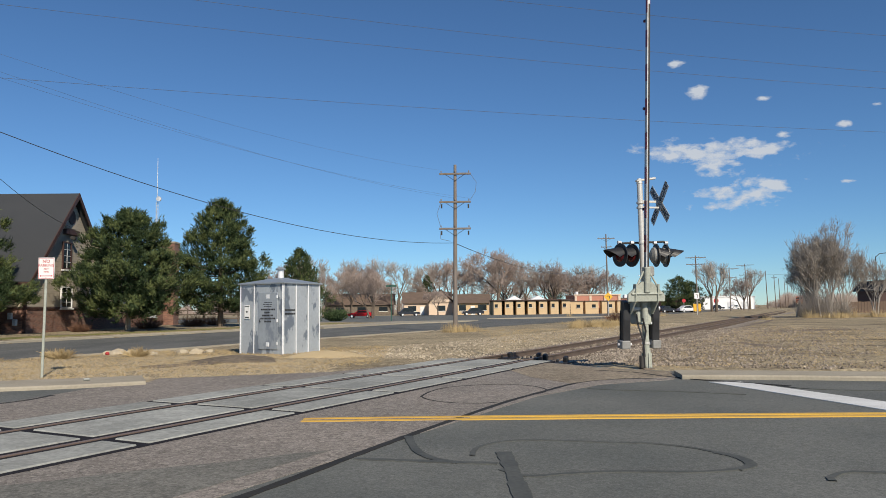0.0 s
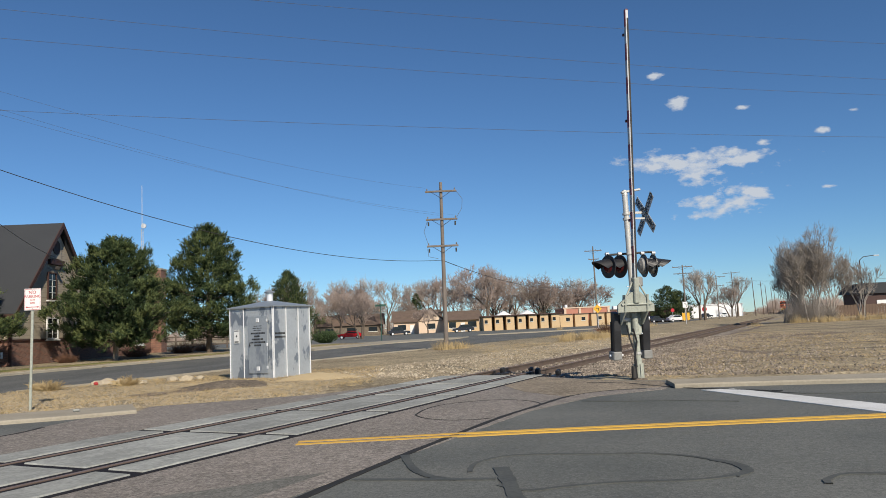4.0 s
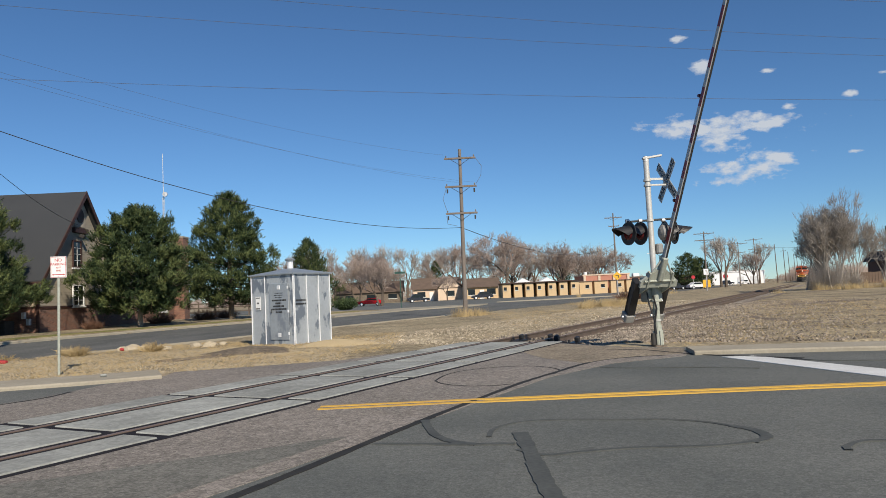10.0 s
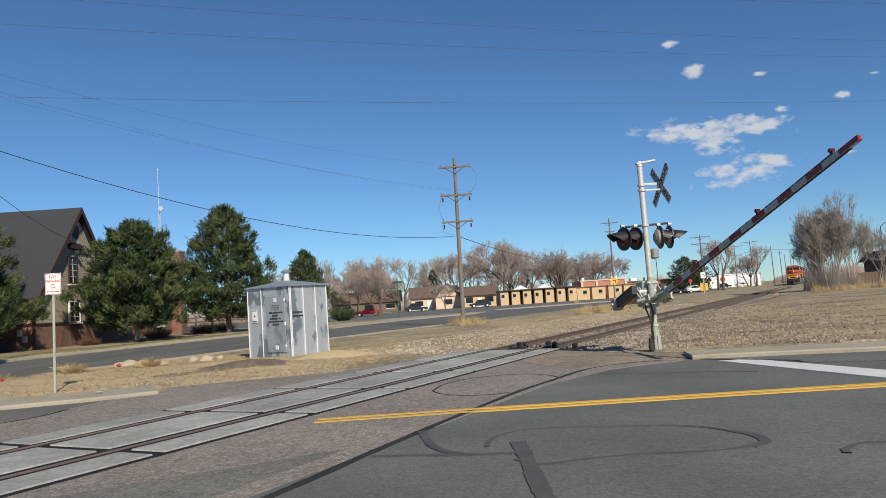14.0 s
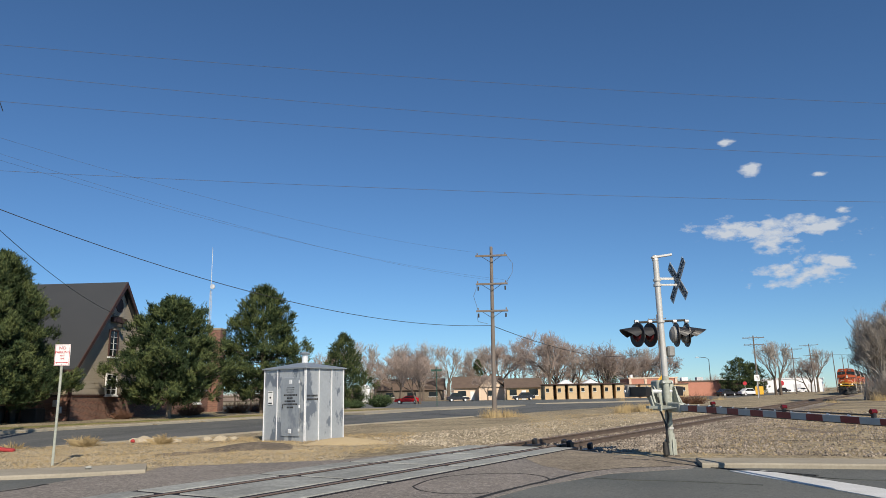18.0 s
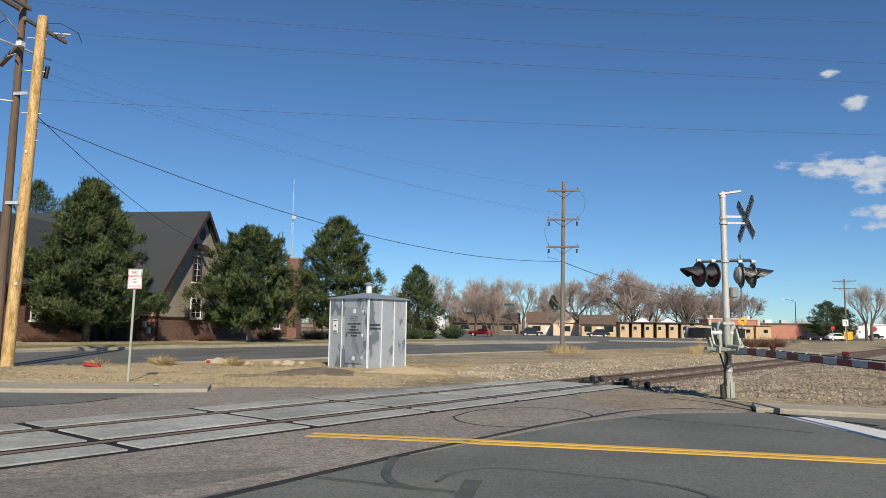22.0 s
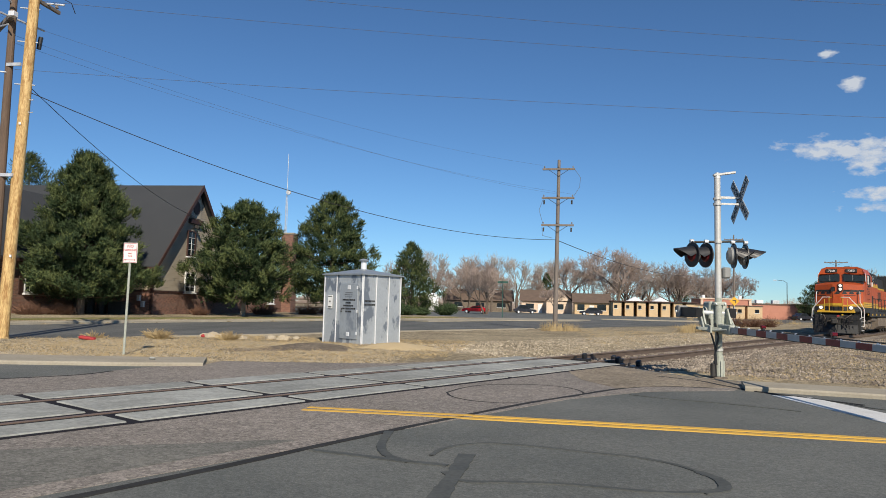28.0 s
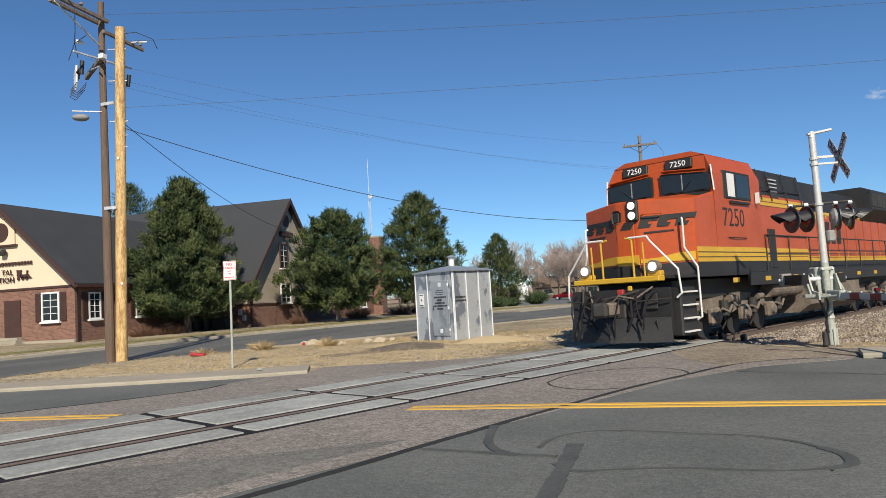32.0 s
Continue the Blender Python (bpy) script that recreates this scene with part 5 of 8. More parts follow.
def pine(x, y, z, height, radius, seed, label, bare=0.11, tufts=1500, bark=None, peak=0.25):
    """A pine: trunk, boughs, and a crown of many needle tufts."""
    rng = random.Random(seed)
    tree = thing("pine_tree", pose(x, y, z), label, "pine tree", "evergreens by the building")
    verts, faces = [], []
    lean = Vector((rng.uniform(-0.03, 0.03), rng.uniform(-0.03, 0.03), 0))
    prev = Vector((0, 0, -0.2))
    for k in range(1, 9):
        q = Vector((lean.x * k * height / 8, lean.y * k * height / 8, height * 0.93 * k / 8))
        limb(verts, faces, prev, q, 0.024 * height * (1.12 - k / 8), 0.024 * height * (1.04 - k / 8), 8)
        prev = q
    tips = []
    boughs = int(height * 13)
    for i in range(boughs):
        t = bare + (1 - bare) * (i + rng.random()) / boughs
        a = i * 2.39996 + rng.uniform(-0.4, 0.4)
        if t < peak:
            shape = 0.72 + 0.28 * (t - bare) / max(peak - bare, 0.01)
        else:
            shape = max(0.04, (1 - (t - peak) / (1 - peak)) ** 0.66)
        length = radius * shape * rng.uniform(0.7, 1.1)
        base = Vector((lean.x * t * height, lean.y * t * height, height * t * 0.96))
        out = Vector((math.cos(a), math.sin(a), 0))
        rise = rng.uniform(-0.12, 0.25) + 0.5 * max(0, t - 0.55)
        mid_q = base + out * length * 0.55 + Vector((0, 0, length * (rise * 0.35 - 0.04)))
        end = base + out * length + Vector((0, 0, length * rise * 0.8))
        limb(verts, faces, base, mid_q, 0.05 * (1.1 - t), 0.03 * (1.1 - t), 3)
        limb(verts, faces, mid_q, end, 0.03 * (1.1 - t), 0.008, 3)
        tips.append((mid_q, end, out, length, t))
    mesh_from("trunk", verts, faces, bark or M_bark, tree)
    # sprays of needles along the outer boughs, each spray a handful of brush-like shoots
    spots, ways, light = [], [], []
    for mid_q, end, out, length, t in tips:
        across = Vector((-out.y, out.x, 0))
        for _ in range(6 + int(length * 3.0)):
            w = 1.06 - 1.75 * rng.random() ** 1.35
            lat = rng.uniform(-1, 1) * 0.42 * (1.2 - max(w, 0))
            q = mid_q.lerp(end, w) + across * lat * length + Vector((0, 0, rng.gauss(0.06, 0.13)))
            spots.append(q[:])
            ways.append((out * 0.6 + across * lat * 0.8 + Vector((0, 0, rng.uniform(0.35, 0.9) + 0.5 * t)))[:])
            # about half of the outer sprays take the needle colour with painted sunlight
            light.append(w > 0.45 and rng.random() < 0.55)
    gen = np.random.default_rng(seed)
    each = max(3, round(tufts / len(spots)))
    c = np.repeat(np.array(spots), each, 0)
    a = np.repeat(np.array(ways), each, 0) + gen.normal(0, 0.32, (len(c), 3))
    a /= np.linalg.norm(a, axis=1)[:, None]
    c = c + gen.normal(0, 0.12, c.shape) + a * gen.uniform(-0.05, 0.2, (len(c), 1))
    span = gen.uniform(0.2, 0.4, (len(c), 1)) * (0.85 + 0.02 * height)
    n = 13
    c, a, span = (np.repeat(v, n, 0) for v in (c, a, span))
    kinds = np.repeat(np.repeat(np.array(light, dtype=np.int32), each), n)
    side = gen.normal(0, 1, c.shape)
    side -= a * (side * a).sum(1)[:, None]
    side /= np.linalg.norm(side, axis=1)[:, None]
    d = a * gen.uniform(0.4, 1.0, (len(c), 1)) + side * gen.uniform(0.35, 0.8, (len(c), 1))
    foot = c + a * span * gen.uniform(0, 0.9, (len(c), 1))
    tip = foot + d * gen.uniform(0.14, 0.24, (len(c), 1))
    thick = np.cross(a, side) * 0.017
    verts = np.stack([foot - thick, foot + thick, tip], 1).reshape(-1, 3)
    faces = np.arange(len(verts)).reshape(-1, 3)
    crown = mesh_from("crown", verts.tolist(), faces.tolist(), [M_needles, M_needles_sunlit], tree)
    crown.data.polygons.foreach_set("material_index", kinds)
    return tree


pine(-26.7, 42.0, 0.2, 9.75, 4.3, 11, "large bushy pine in front of the brick building", tufts=22000, peak=0.2)
pine(-20.0, 50.3, 0.2, 7.9, 4.25, 12, "broad round-topped pine on the lawn beside the gable", tufts=18000, bark=M_pale_bark, peak=0.4, bare=0.13)
pine(-16.6, 60.0, 0.2, 10.2, 4.35, 13, "tall pine with a pointed uneven crown on the lawn", tufts=17000, peak=0.3, bare=0.12)
pine(-13.6, 80.0, 0.2, 7.7, 3.2, 14, "small conical pine beyond the signal hut", tufts=7000, peak=0.2, bare=0.06)
pine(-57.0, 75.0, 0.2, 17.2, 4.5, 15, "tall dark pine rising behind the roof", tufts=6000, peak=0.5, bare=0.3)
pine(-44.0, 42.0, 0.2, 9.0, 3.6, 16, "bushy dark pine at the far side of the building", tufts=2200, peak=0.3)
pine(58.5, 168.0, -0.1, 8.2, 4.6, 17, "dark rounded evergreen in the distance", tufts=9000, peak=0.42, bare=0.05)
pine(63.0, 172.0, -0.1, 7.0, 3.6, 18, "dark rounded evergreen in the distance", tufts=7000, peak=0.42, bare=0.05)


def bare_tree(name, height, radius, seed, twig, bark, depth=5, stems=1, upright=0.5, seg=3, thick=1.0, label="", forks=3, least=0.0):
    """A leafless tree by branching; returns a thing at the origin."""
    rng = random.Random(seed)
    tree = thing(name, pose(0, 0, 0), label, "bare tree", "leafless trees")
    wood, wood_f, twigs, twig_f = [], [], [], []

    def grow(a, d, length, r, level):
        b = a + d * length
        r = max(r, least)
        if level >= depth - 1:
            limb(twigs, twig_f, a, b, r, r * 0.35, 3)
        else:
            limb(wood if level < 2 else twigs, wood_f if level < 2 else twig_f, a, b, r, r * 0.7, 6 if level < 1 else seg)
        if level >= depth:
            return
        for k in range(forks + (1 if level > 1 and rng.random() < 0.6 else 0)):
            w = Vector((rng.gauss(0, 1), rng.gauss(0, 1), rng.gauss(0.15, 0.6))).normalized()
            nd = (d * rng.uniform(0.55, 1.0) + w * rng.uniform(0.35, 0.8) + Vector((0, 0, upright * 0.35))).normalized()
            start = a.lerp(b, rng.uniform(0.55, 1.0)) if k else b
            grow(start, nd, length * rng.uniform(0.6, 0.85), r * rng.uniform(0.48, 0.62), level + 1)

    for s in range(stems):
        lean = Vector((rng.gauss(0, 0.25), rng.gauss(0, 0.25), 1)).normalized() if stems > 1 else Vector((rng.gauss(0, 0.05), rng.gauss(0, 0.05), 1)).normalized()
        start = Vector((rng.gauss(0, 0.12) * stems * 0.4, rng.gauss(0, 0.12) * stems * 0.4, -0.15))
        grow(start, lean, height * (0.16 if stems == 1 else 0.2) * rng.uniform(0.85, 1.1), height * 0.019 * thick, 0)
    pts = np.array(twigs)
    top, wide = pts[:, 2].max(), np.abs(pts[:, :2]).max()
    k = np.array((radius / wide, radius / wide, height / top))
    mesh_from("trunk", (np.array(wood) * k).tolist(), wood_f, bark, tree)
    mesh_from("crown", (pts * k).tolist(), twig_f, twig, tree)
    return tree


# ---- the building beside the side road ----


def brick_material():
    m = bpy.data.materials.new("brown_brickwork")
    m.use_nodes = True
    n, k = m.node_tree.nodes, m.node_tree.links
    geo = n.new("ShaderNodeNewGeometry")
    part_xyz, join = n.new("ShaderNodeSeparateXYZ"), n.new("ShaderNodeCombineXYZ")
    k.new(geo.outputs["Position"], part_xyz.inputs[0])
    add = n.new("ShaderNodeMath")
    k.new(part_xyz.outputs[0], add.inputs[0]), k.new(part_xyz.outputs[1], add.inputs[1])
    k.new(add.outputs[0], join.inputs[0]), k.new(part_xyz.outputs[2], join.inputs[1])
    bricks = n.new("ShaderNodeTexBrick")
    bricks.inputs["Scale"].default_value = 1.0
    bricks.inputs["Brick Width"].default_value, bricks.inputs["Row Height"].default_value = 0.22, 0.075
    bricks.inputs["Mortar Size"].default_value = 0.007
    bricks.inputs["Color1"].default_value, bricks.inputs["Color2"].default_value = (0.26, 0.125, 0.085, 1), (0.14, 0.07, 0.052, 1)
    bricks.inputs["Mortar"].default_value = (0.2, 0.15, 0.12, 1)
    k.new(join.outputs[0], bricks.inputs["Vector"])
    shader = n["Principled BSDF"]
    shader.inputs["Roughness"].default_value = 0.9
    k.new(bricks.outputs[0], shader.inputs["Base Color"])
    relief = n.new("ShaderNodeBump")
    relief.inputs["Strength"].default_value, relief.inputs["Distance"].default_value, relief.invert = 0.4, 0.01, True
    k.new(bricks.outputs[1], relief.inputs["Height"]), k.new(relief.outputs[0], shader.inputs["Normal"])
    return m


M_brickwork = brick_material()
FLOOR = 0.12


def window_on(parent, at, width, height, facing, shutters=True, rows=3, cols=2, trim=None):
    """A window on a wall facing -y or +x: glass set back, frame, bars, sill."""
    m = pose(*at, 0, 0, 0 if facing == "-y" else 90)

    def put(bm):
        bmesh.ops.transform(bm, matrix=m, verts=bm.verts)
        return bm

    w = part("window", put(box(B(), (width, 0.04, height), (0, -0.01, 0))), M_window, parent, "dark window with a white frame")
    for k in (-1, 1):
        part("frame", put(box(B(), (0.09, 0.1, height + 0.18), (k * (width / 2 + 0.04), -0.03, 0))), trim or M_white_trim, w)
        part("frame", put(box(B(), (width, 0.1, 0.09), (0, -0.03, k * (height / 2 + 0.04)))), trim or M_white_trim, w)
        if shutters:
            bm = box(B(), (0.42, 0.05, height + 0.12), (k * (width / 2 + 0.32), -0.03, 0), bevel=0.01)
            part("shutter", put(bm), M_trim, w, "dark brown louvred shutter")
            for i in range(9):
                part("slat", put(box(B(), (0.34, 0.03, 0.035), (k * (width / 2 + 0.32), -0.06, -height / 2 + (i + 0.5) * height / 9))), M_trim, w)
    for i in range(1, cols):
        part("glazing_bar", put(box(B(), (0.035, 0.05, height), (-width / 2 + width * i / cols, -0.03, 0))), M_white_trim, w)
    for i in range(1, rows + 1):
        part("glazing_bar", put(box(B(), (width, 0.05, 0.03), (0, -0.03, -height / 2 + height * i / (rows + 1)))), M_white_trim, w)
    part("sill", put(box(B(), (width + 0.3, 0.2, 0.1), (0, -0.07, -height / 2 - 0.13), bevel=0.01)), M_white_trim, w)
    return w


def gable_volume(house, name, x0, x1, y0, y1, eave, ridge_z, along, upper, lower, split, over=0.45):
    """A gabled wing. along: the ridge's axis."""
    if along == "y":
        mid_x = (x0 + x1) / 2
        outline = [(x0, split), (x1, split), (x1, eave), (mid_x, ridge_z - 0.1), (x0, eave)]
        bm = prism(B(), outline, y1 - y0, pose(0, y0, 0))
    else:
        mid_y = (y0 + y1) / 2
        outline = [(y0, split), (y1, split), (y1, eave), (mid_y, ridge_z - 0.1), (y0, eave)]
        bm = prism(B(), outline, x1 - x0, pose(x1, 0, 0, 0, 0, 90))
    part("wall_upper", bm, upper, house)
    part("wall_lower", box(B(), (x1 - x0 + 0.1, y1 - y0 + 0.1, split - FLOOR + 0.1), ((x0 + x1) / 2, (y0 + y1) / 2, (split + FLOOR - 0.1) / 2)), lower, house)
    part("belt", box(B(), (x1 - x0 + 0.22, y1 - y0 + 0.22, 0.12), ((x0 + x1) / 2, (y0 + y1) / 2, split + 0.02)), M_trim, house)
    half = ((x1 - x0) if along == "y" else (y1 - y0)) / 2
    slope = (ridge_z - eave) / half
    drop = eave - slope * over
    th = 0.16
    for k in (-1, 1):
        shape = [(0, ridge_z + th), (k * (half + over), drop + th), (k * (half + over), drop), (0, ridge_z)]
        if along == "y":
            bm = prism(B(), [((x0 + x1) / 2 + a, z) for a, z in shape], y1 - y0 + 2 * over, pose(0, y0 - over, 0))
        else:
            bm = prism(B(), [((y0 + y1) / 2 + a, z) for a, z in shape], x1 - x0 + 2 * over, pose(x1 + over, 0, 0, 0, 0, 90))
        roof = part("roof", bm, M_roof, house, "charcoal pitched roof slope")
        # fascia on the gable edge and eave
        shape = [(0, ridge_z + th + 0.02), (k * (half + over + 0.03), drop + th + 0.02), (k * (half + over + 0.03), drop - 0.12), (0, ridge_z - 0.22)]
        if along == "y":
            part("fascia", prism(B(), [((x0 + x1) / 2 + a, z) for a, z in shape], 0.06, pose(0, y0 - over - 0.06, 0)), M_trim, roof)
            part("gutter", box(B(), (0.14, y1 - y0 + 2 * over, 0.16), ((x0 + x1) / 2 + k * (half + over + 0.05), (y0 + y1) / 2, drop)), M_trim, roof)
        else:
            part("fascia", prism(B(), [((y0 + y1) / 2 + a, z) for a, z in shape], 0.06, pose(x1 + over + 0.06, 0, 0, 0, 0, 90)), M_trim, roof)
            part("gutter", box(B(), (x1 - x0 + 2 * over, 0.14, 0.16), ((x0 + x1) / 2, (y0 + y1) / 2 + k * (half + over + 0.05), drop)), M_trim, roof)


def build_house():
    house = thing("brick_building", pose(0, 0, 0), "low brick and stucco building with steep charcoal gabled roofs", "building")
    gable_volume(house, "west", -39.4, -29.5, 35.6, 56.0, 3.75, 8.3, "y", M_stucco, M_brickwork, 3.35)
    gable_volume(house, "east", -48.0, -24.6, 46.4, 57.1, 3.75, 9.55, "x", M_siding, M_brickwork, 1.75)
    # cream stucco on the camera-side wall of the east wing
    part("stucco_panel", box(B(), (6.0, 0.06, 1.7), (-27.9, 46.36, 2.65)), M_stucco, house, "cream stucco wall panel")
    part("corner_board", box(B(), (0.16, 0.16, 3.3), (-24.65, 46.32, 1.85)), M_trim, house)
    # siding laps on the gable
    bm = B()
    for i in range(44):
        z = 1.9 + i * 0.165
        half = 5.3 if z < 3.8 else 5.3 * (9.3 - z) / 5.5
        if half > 0.2:
            box(bm, (0.012, half * 2, 0.01), (-24.594, 51.75, z), (0, 8, 0))
    tagged(part("siding_lap", bm, M_siding, house), kind="stuff")
    part("round_vent_frame", box(B(), (0.08, 1.5, 1.5), (-24.55, 51.55, 7.95), bevel=0.02), M_siding, house)
    part("round_vent", tube(B(), (-24.53, 51.55, 8.0), (-24.47, 51.55, 8.0), 0.5, seg=24), M_trim, house, "round dark louvred gable vent")
    part("vent_ledge", box(B(), (0.25, 1.9, 0.35), (-24.5, 51.55, 6.95), bevel=0.02), M_trim, house)
    part("floodlight", box(B(), (0.35, 0.25, 0.25), (-24.3, 51.4, 6.55), (0, 20, 0), bevel=0.04), M_dark_steel, house)
    window_on(house, (-24.52, 51.0, 5.3), 1.0, 1.7, "+x", False, trim=M_trim)
    window_on(house, (-24.52, 51.1, 2.5), 1.35, 1.3, "+x", False)
    window_on(house, (-24.52, 55.2, 2.5), 1.35, 1.3, "+x", False)
    # front of the west wing
    part("round_vent_frame", box(B(), (1.9, 0.08, 1.5), (-34.45, 35.52, 6.75), bevel=0.02), M_stucco, house)
    part("round_vent", tube(B(), (-34.45, 35.5, 6.75), (-34.45, 35.43, 6.75), 0.55, seg=24), M_trim, house, "round dark louvred gable vent")
    part("vent_ledge", box(B(), (2.2, 0.2, 0.12), (-34.45, 35.5, 5.95), bevel=0.02), M_trim, house)
    part("floodlight", box(B(), (0.35, 0.3, 0.3), (-34.2, 35.35, 5.55), (20, 0, 0), bevel=0.04), M_dark_steel, house)
    rng = random.Random(8)
    for z, x0, x1 in ((4.88, -36.4, -32.45), (4.38, -35.6, -34.75), (3.94, -35.6, -34.85)):
        bm, x = B(), x0
        while x < x1:
            l = rng.uniform(0.16, 0.26)
            l *= 0.85
            box(bm, (l, 0.03, 0.2), (x + l / 2, 35.53, z))
            x += l + 0.06
        tagged(part("sign_line", bm, M_trim, house, "dark raised lettering"), kind="stuff")
    for text, x, z in (("TAL", -34.07, 4.38), ("TION", -34.13, 3.94)):
        lettering(text, 0.44, pose(x, 35.5, z), M_trim, house, "sign_letters", thick=0.02, spread=1.1)
    bm = box(B(), (0.6, 0.04, 0.2), (-32.85, 35.53, 4.12))
    box(bm, (0.3, 0.04, 0.34), (-33.25, 35.53, 4.28))
    box(bm, (0.38, 0.05, 0.05), (-33.25, 35.53, 4.46))
    box(bm, (0.09, 0.04, 0.2), (-32.68, 35.53, 4.3))
    box(bm, (0.15, 0.04, 0.05), (-32.68, 35.53, 4.41))
    prism(bm, [(-32.55, 3.98), (-32.35, 3.98), (-32.55, 4.16)], 0.04, pose(0, 35.51, 0))
    for x in (-33.3, -33.0, -32.72):
        tube(bm, (x, 35.51, 4.0), (x, 35.55, 4.0), 0.1, seg=12)
    part("train_emblem", bm, M_trim, house, "small dark train silhouette")
    door = part("door", box(B(), (1.15, 0.08, 2.2), (-33.75, 35.52, 1.65), bevel=0.01), M_trim, house, "plain dark brown door")
    for i in range(3):
        part("door_step", box(B(), (2.2 - 0.3 * i, 0.9 - 0.25 * i, 0.17), (-33.9, 35.1 + 0.12 * i, 0.2 + 0.17 * i), bevel=0.015), M_kerb, house)
    window_on(house, (-31.05, 35.52, 2.25), 1.05, 1.5, "-y", True)
    window_on(house, (-29.42, 37.0, 2.2), 0.8, 1.4, "+x", True)
    window_on(house, (-29.42, 41.0, 2.2), 0.8, 1.4, "+x", True)
    part("downspout", box(B(), (0.1, 0.1, 3.2), (-29.35, 35.6, 1.8), bevel=0.01), M_trim, house)
    part("foundation", box(B(), (10.2, 0.15, 0.35), (-34.5, 35.47, 0.2)), M_kerb, house)
    # low wing beyond the gable
    part("low_wing", box(B(), (9.0, 15.6, 2.0), (-29.2, 65.0, 1.1)), M_brickwork, house, "low dark brick wing")
    part("low_wing_upper", box(B(), (8.9, 15.5, 1.2), (-29.2, 65.0, 2.65)), M_siding, house)
    part("low_roof", prism(B(), [(-34.2, 3.2), (-24.2, 3.2), (-29.2, 5.6)], 16.4, pose(0, 57.0, 0)), M_roof, house)
    window_on(house, (-24.66, 67.0, 2.0), 1.4, 1.8, "+x", False)
    chimney = part("chimney", box(B(), (1.2, 1.5, 7.9), (-24.35, 70.6, 4.0), bevel=0.02), M_brickwork, house, "square brick chimney")
    part("cap", box(B(), (1.3, 1.6, 0.18), (-24.35, 70.6, 7.95), bevel=0.02), M_kerb, chimney)
    part("roof_vent", tube(B(), (-31, 49.2, 6.8), (-31, 49.2, 7.4), 0.12, seg=12), M_dark_steel, house)
    # meters and a cooling unit at the corner
    for x, h in ((-25.1, 0.9), (-25.4, 1.3)):
        part("meter", box(B(), (0.25, 0.2, 0.4), (x, 46.1, h), bevel=0.03), M_galv, house)
    ac = thing("cooling_unit", pose(-26.2, 45.2, 0.17), "grey louvred air cooling unit beside the wall", "cooling unit")
    part("case", box(B(), (0.95, 0.95, 0.85), (0, 0, 0.43), bevel=0.04), M_dark_steel, ac)
    for i in range(6):
        part("louvre", box(B(), (0.98, 0.98, 0.03), (0, 0, 0.15 + i * 0.12)), M_loco_black, ac)
    for i, x in enumerate((-27.3, -28.0, -28.7)):
        bin_ = thing("waste_bin", pose(x, 45.0 - 0.2 * i, 0.17), "dark plastic waste bin by the wall", "waste bin", "waste bins")
        part("body", tube(B(), (0, 0, 0), (0, 0, 0.95), 0.26, 0.31, seg=12), M_loco_black, bin_)
        part("lid", tube(B(), (0, 0, 0.95), (0, 0, 1.03), 0.33, 0.25, seg=12), M_dark_steel, bin_)


build_house()


def shrub(x, y, z, r, h, seed, material, label, count=420):
    rng = random.Random(seed)
    ob = thing("shrub", pose(x, y, z), label, "shrub", "low shrubs")
    verts, faces = [], []
    for _ in range(count):
        a, u = rng.uniform(0, 6.283), rng.random() ** 0.5
        foot = Vector((math.cos(a) * r * u * 0.35, math.sin(a) * r * u * 0.35, 0))
        tip = Vector((math.cos(a) * r * u * rng.uniform(0.6, 1.1), math.sin(a) * r * u * rng.uniform(0.6, 1.1), h * rng.uniform(0.35, 1.0) * (1.1 - 0.5 * u)))
        mid_q = foot.lerp(tip, 0.5) + Vector((rng.gauss(0, 0.08), rng.gauss(0, 0.08), rng.gauss(0.05, 0.05))) * r
        limb(verts, faces, foot, mid_q, 0.012, 0.009, 3)
        limb(verts, faces, mid_q, tip, 0.02 if material is M_needles else 0.009, 0.004, 3)
        if material is M_needles:
            for _ in range(3):
                q = mid_q.lerp(tip, rng.random())
                d = Vector((rng.gauss(0, 1), rng.gauss(0, 1), rng.gauss(0, 1))).normalized() * 0.18
                n = len(verts)
                verts += [q[:], (q + d)[:], (q + d.orthogonal() * 0.5)[:]]
                faces.append((n, n + 1, n + 2))
    tagged(mesh_from("twig_mass", verts, faces, material, ob), kind="stuff")
    return ob


for i, (x, y, r, h, m, label) in enumerate((
    (-27.3, 38.5, 1.3, 0.9, M_shrub, "rounded reddish-brown dormant shrub"), (-27.0, 40.5, 1.2, 0.9, M_shrub, "rounded reddish-brown dormant shrub"),
    (-21.0, 56.5, 1.5, 1.2, M_shrub, "rounded reddish-brown dormant shrub"), (-19.6, 63.0, 1.6, 1.3, M_shrub, "rounded reddish-brown dormant shrub"),
    (-19.0, 67.0, 1.5, 1.2, M_shrub, "rounded reddish-brown dormant shrub"), (-22.6, 49.0, 0.9, 0.8, M_shrub, "rounded reddish-brown dormant shrub"),
    (-13.2, 73.0, 1.6, 1.4, M_needles, "dark green juniper shrub"), (-10.4, 84.0, 1.9, 1.8, M_needles, "dark green juniper shrub"), (-12.2, 78.0, 1.2, 1.0, M_needles, "dark green juniper shrub"))):
    shrub(x, y, 0.15, r, h, 30 + i, m, label)
# ---- the distance ----


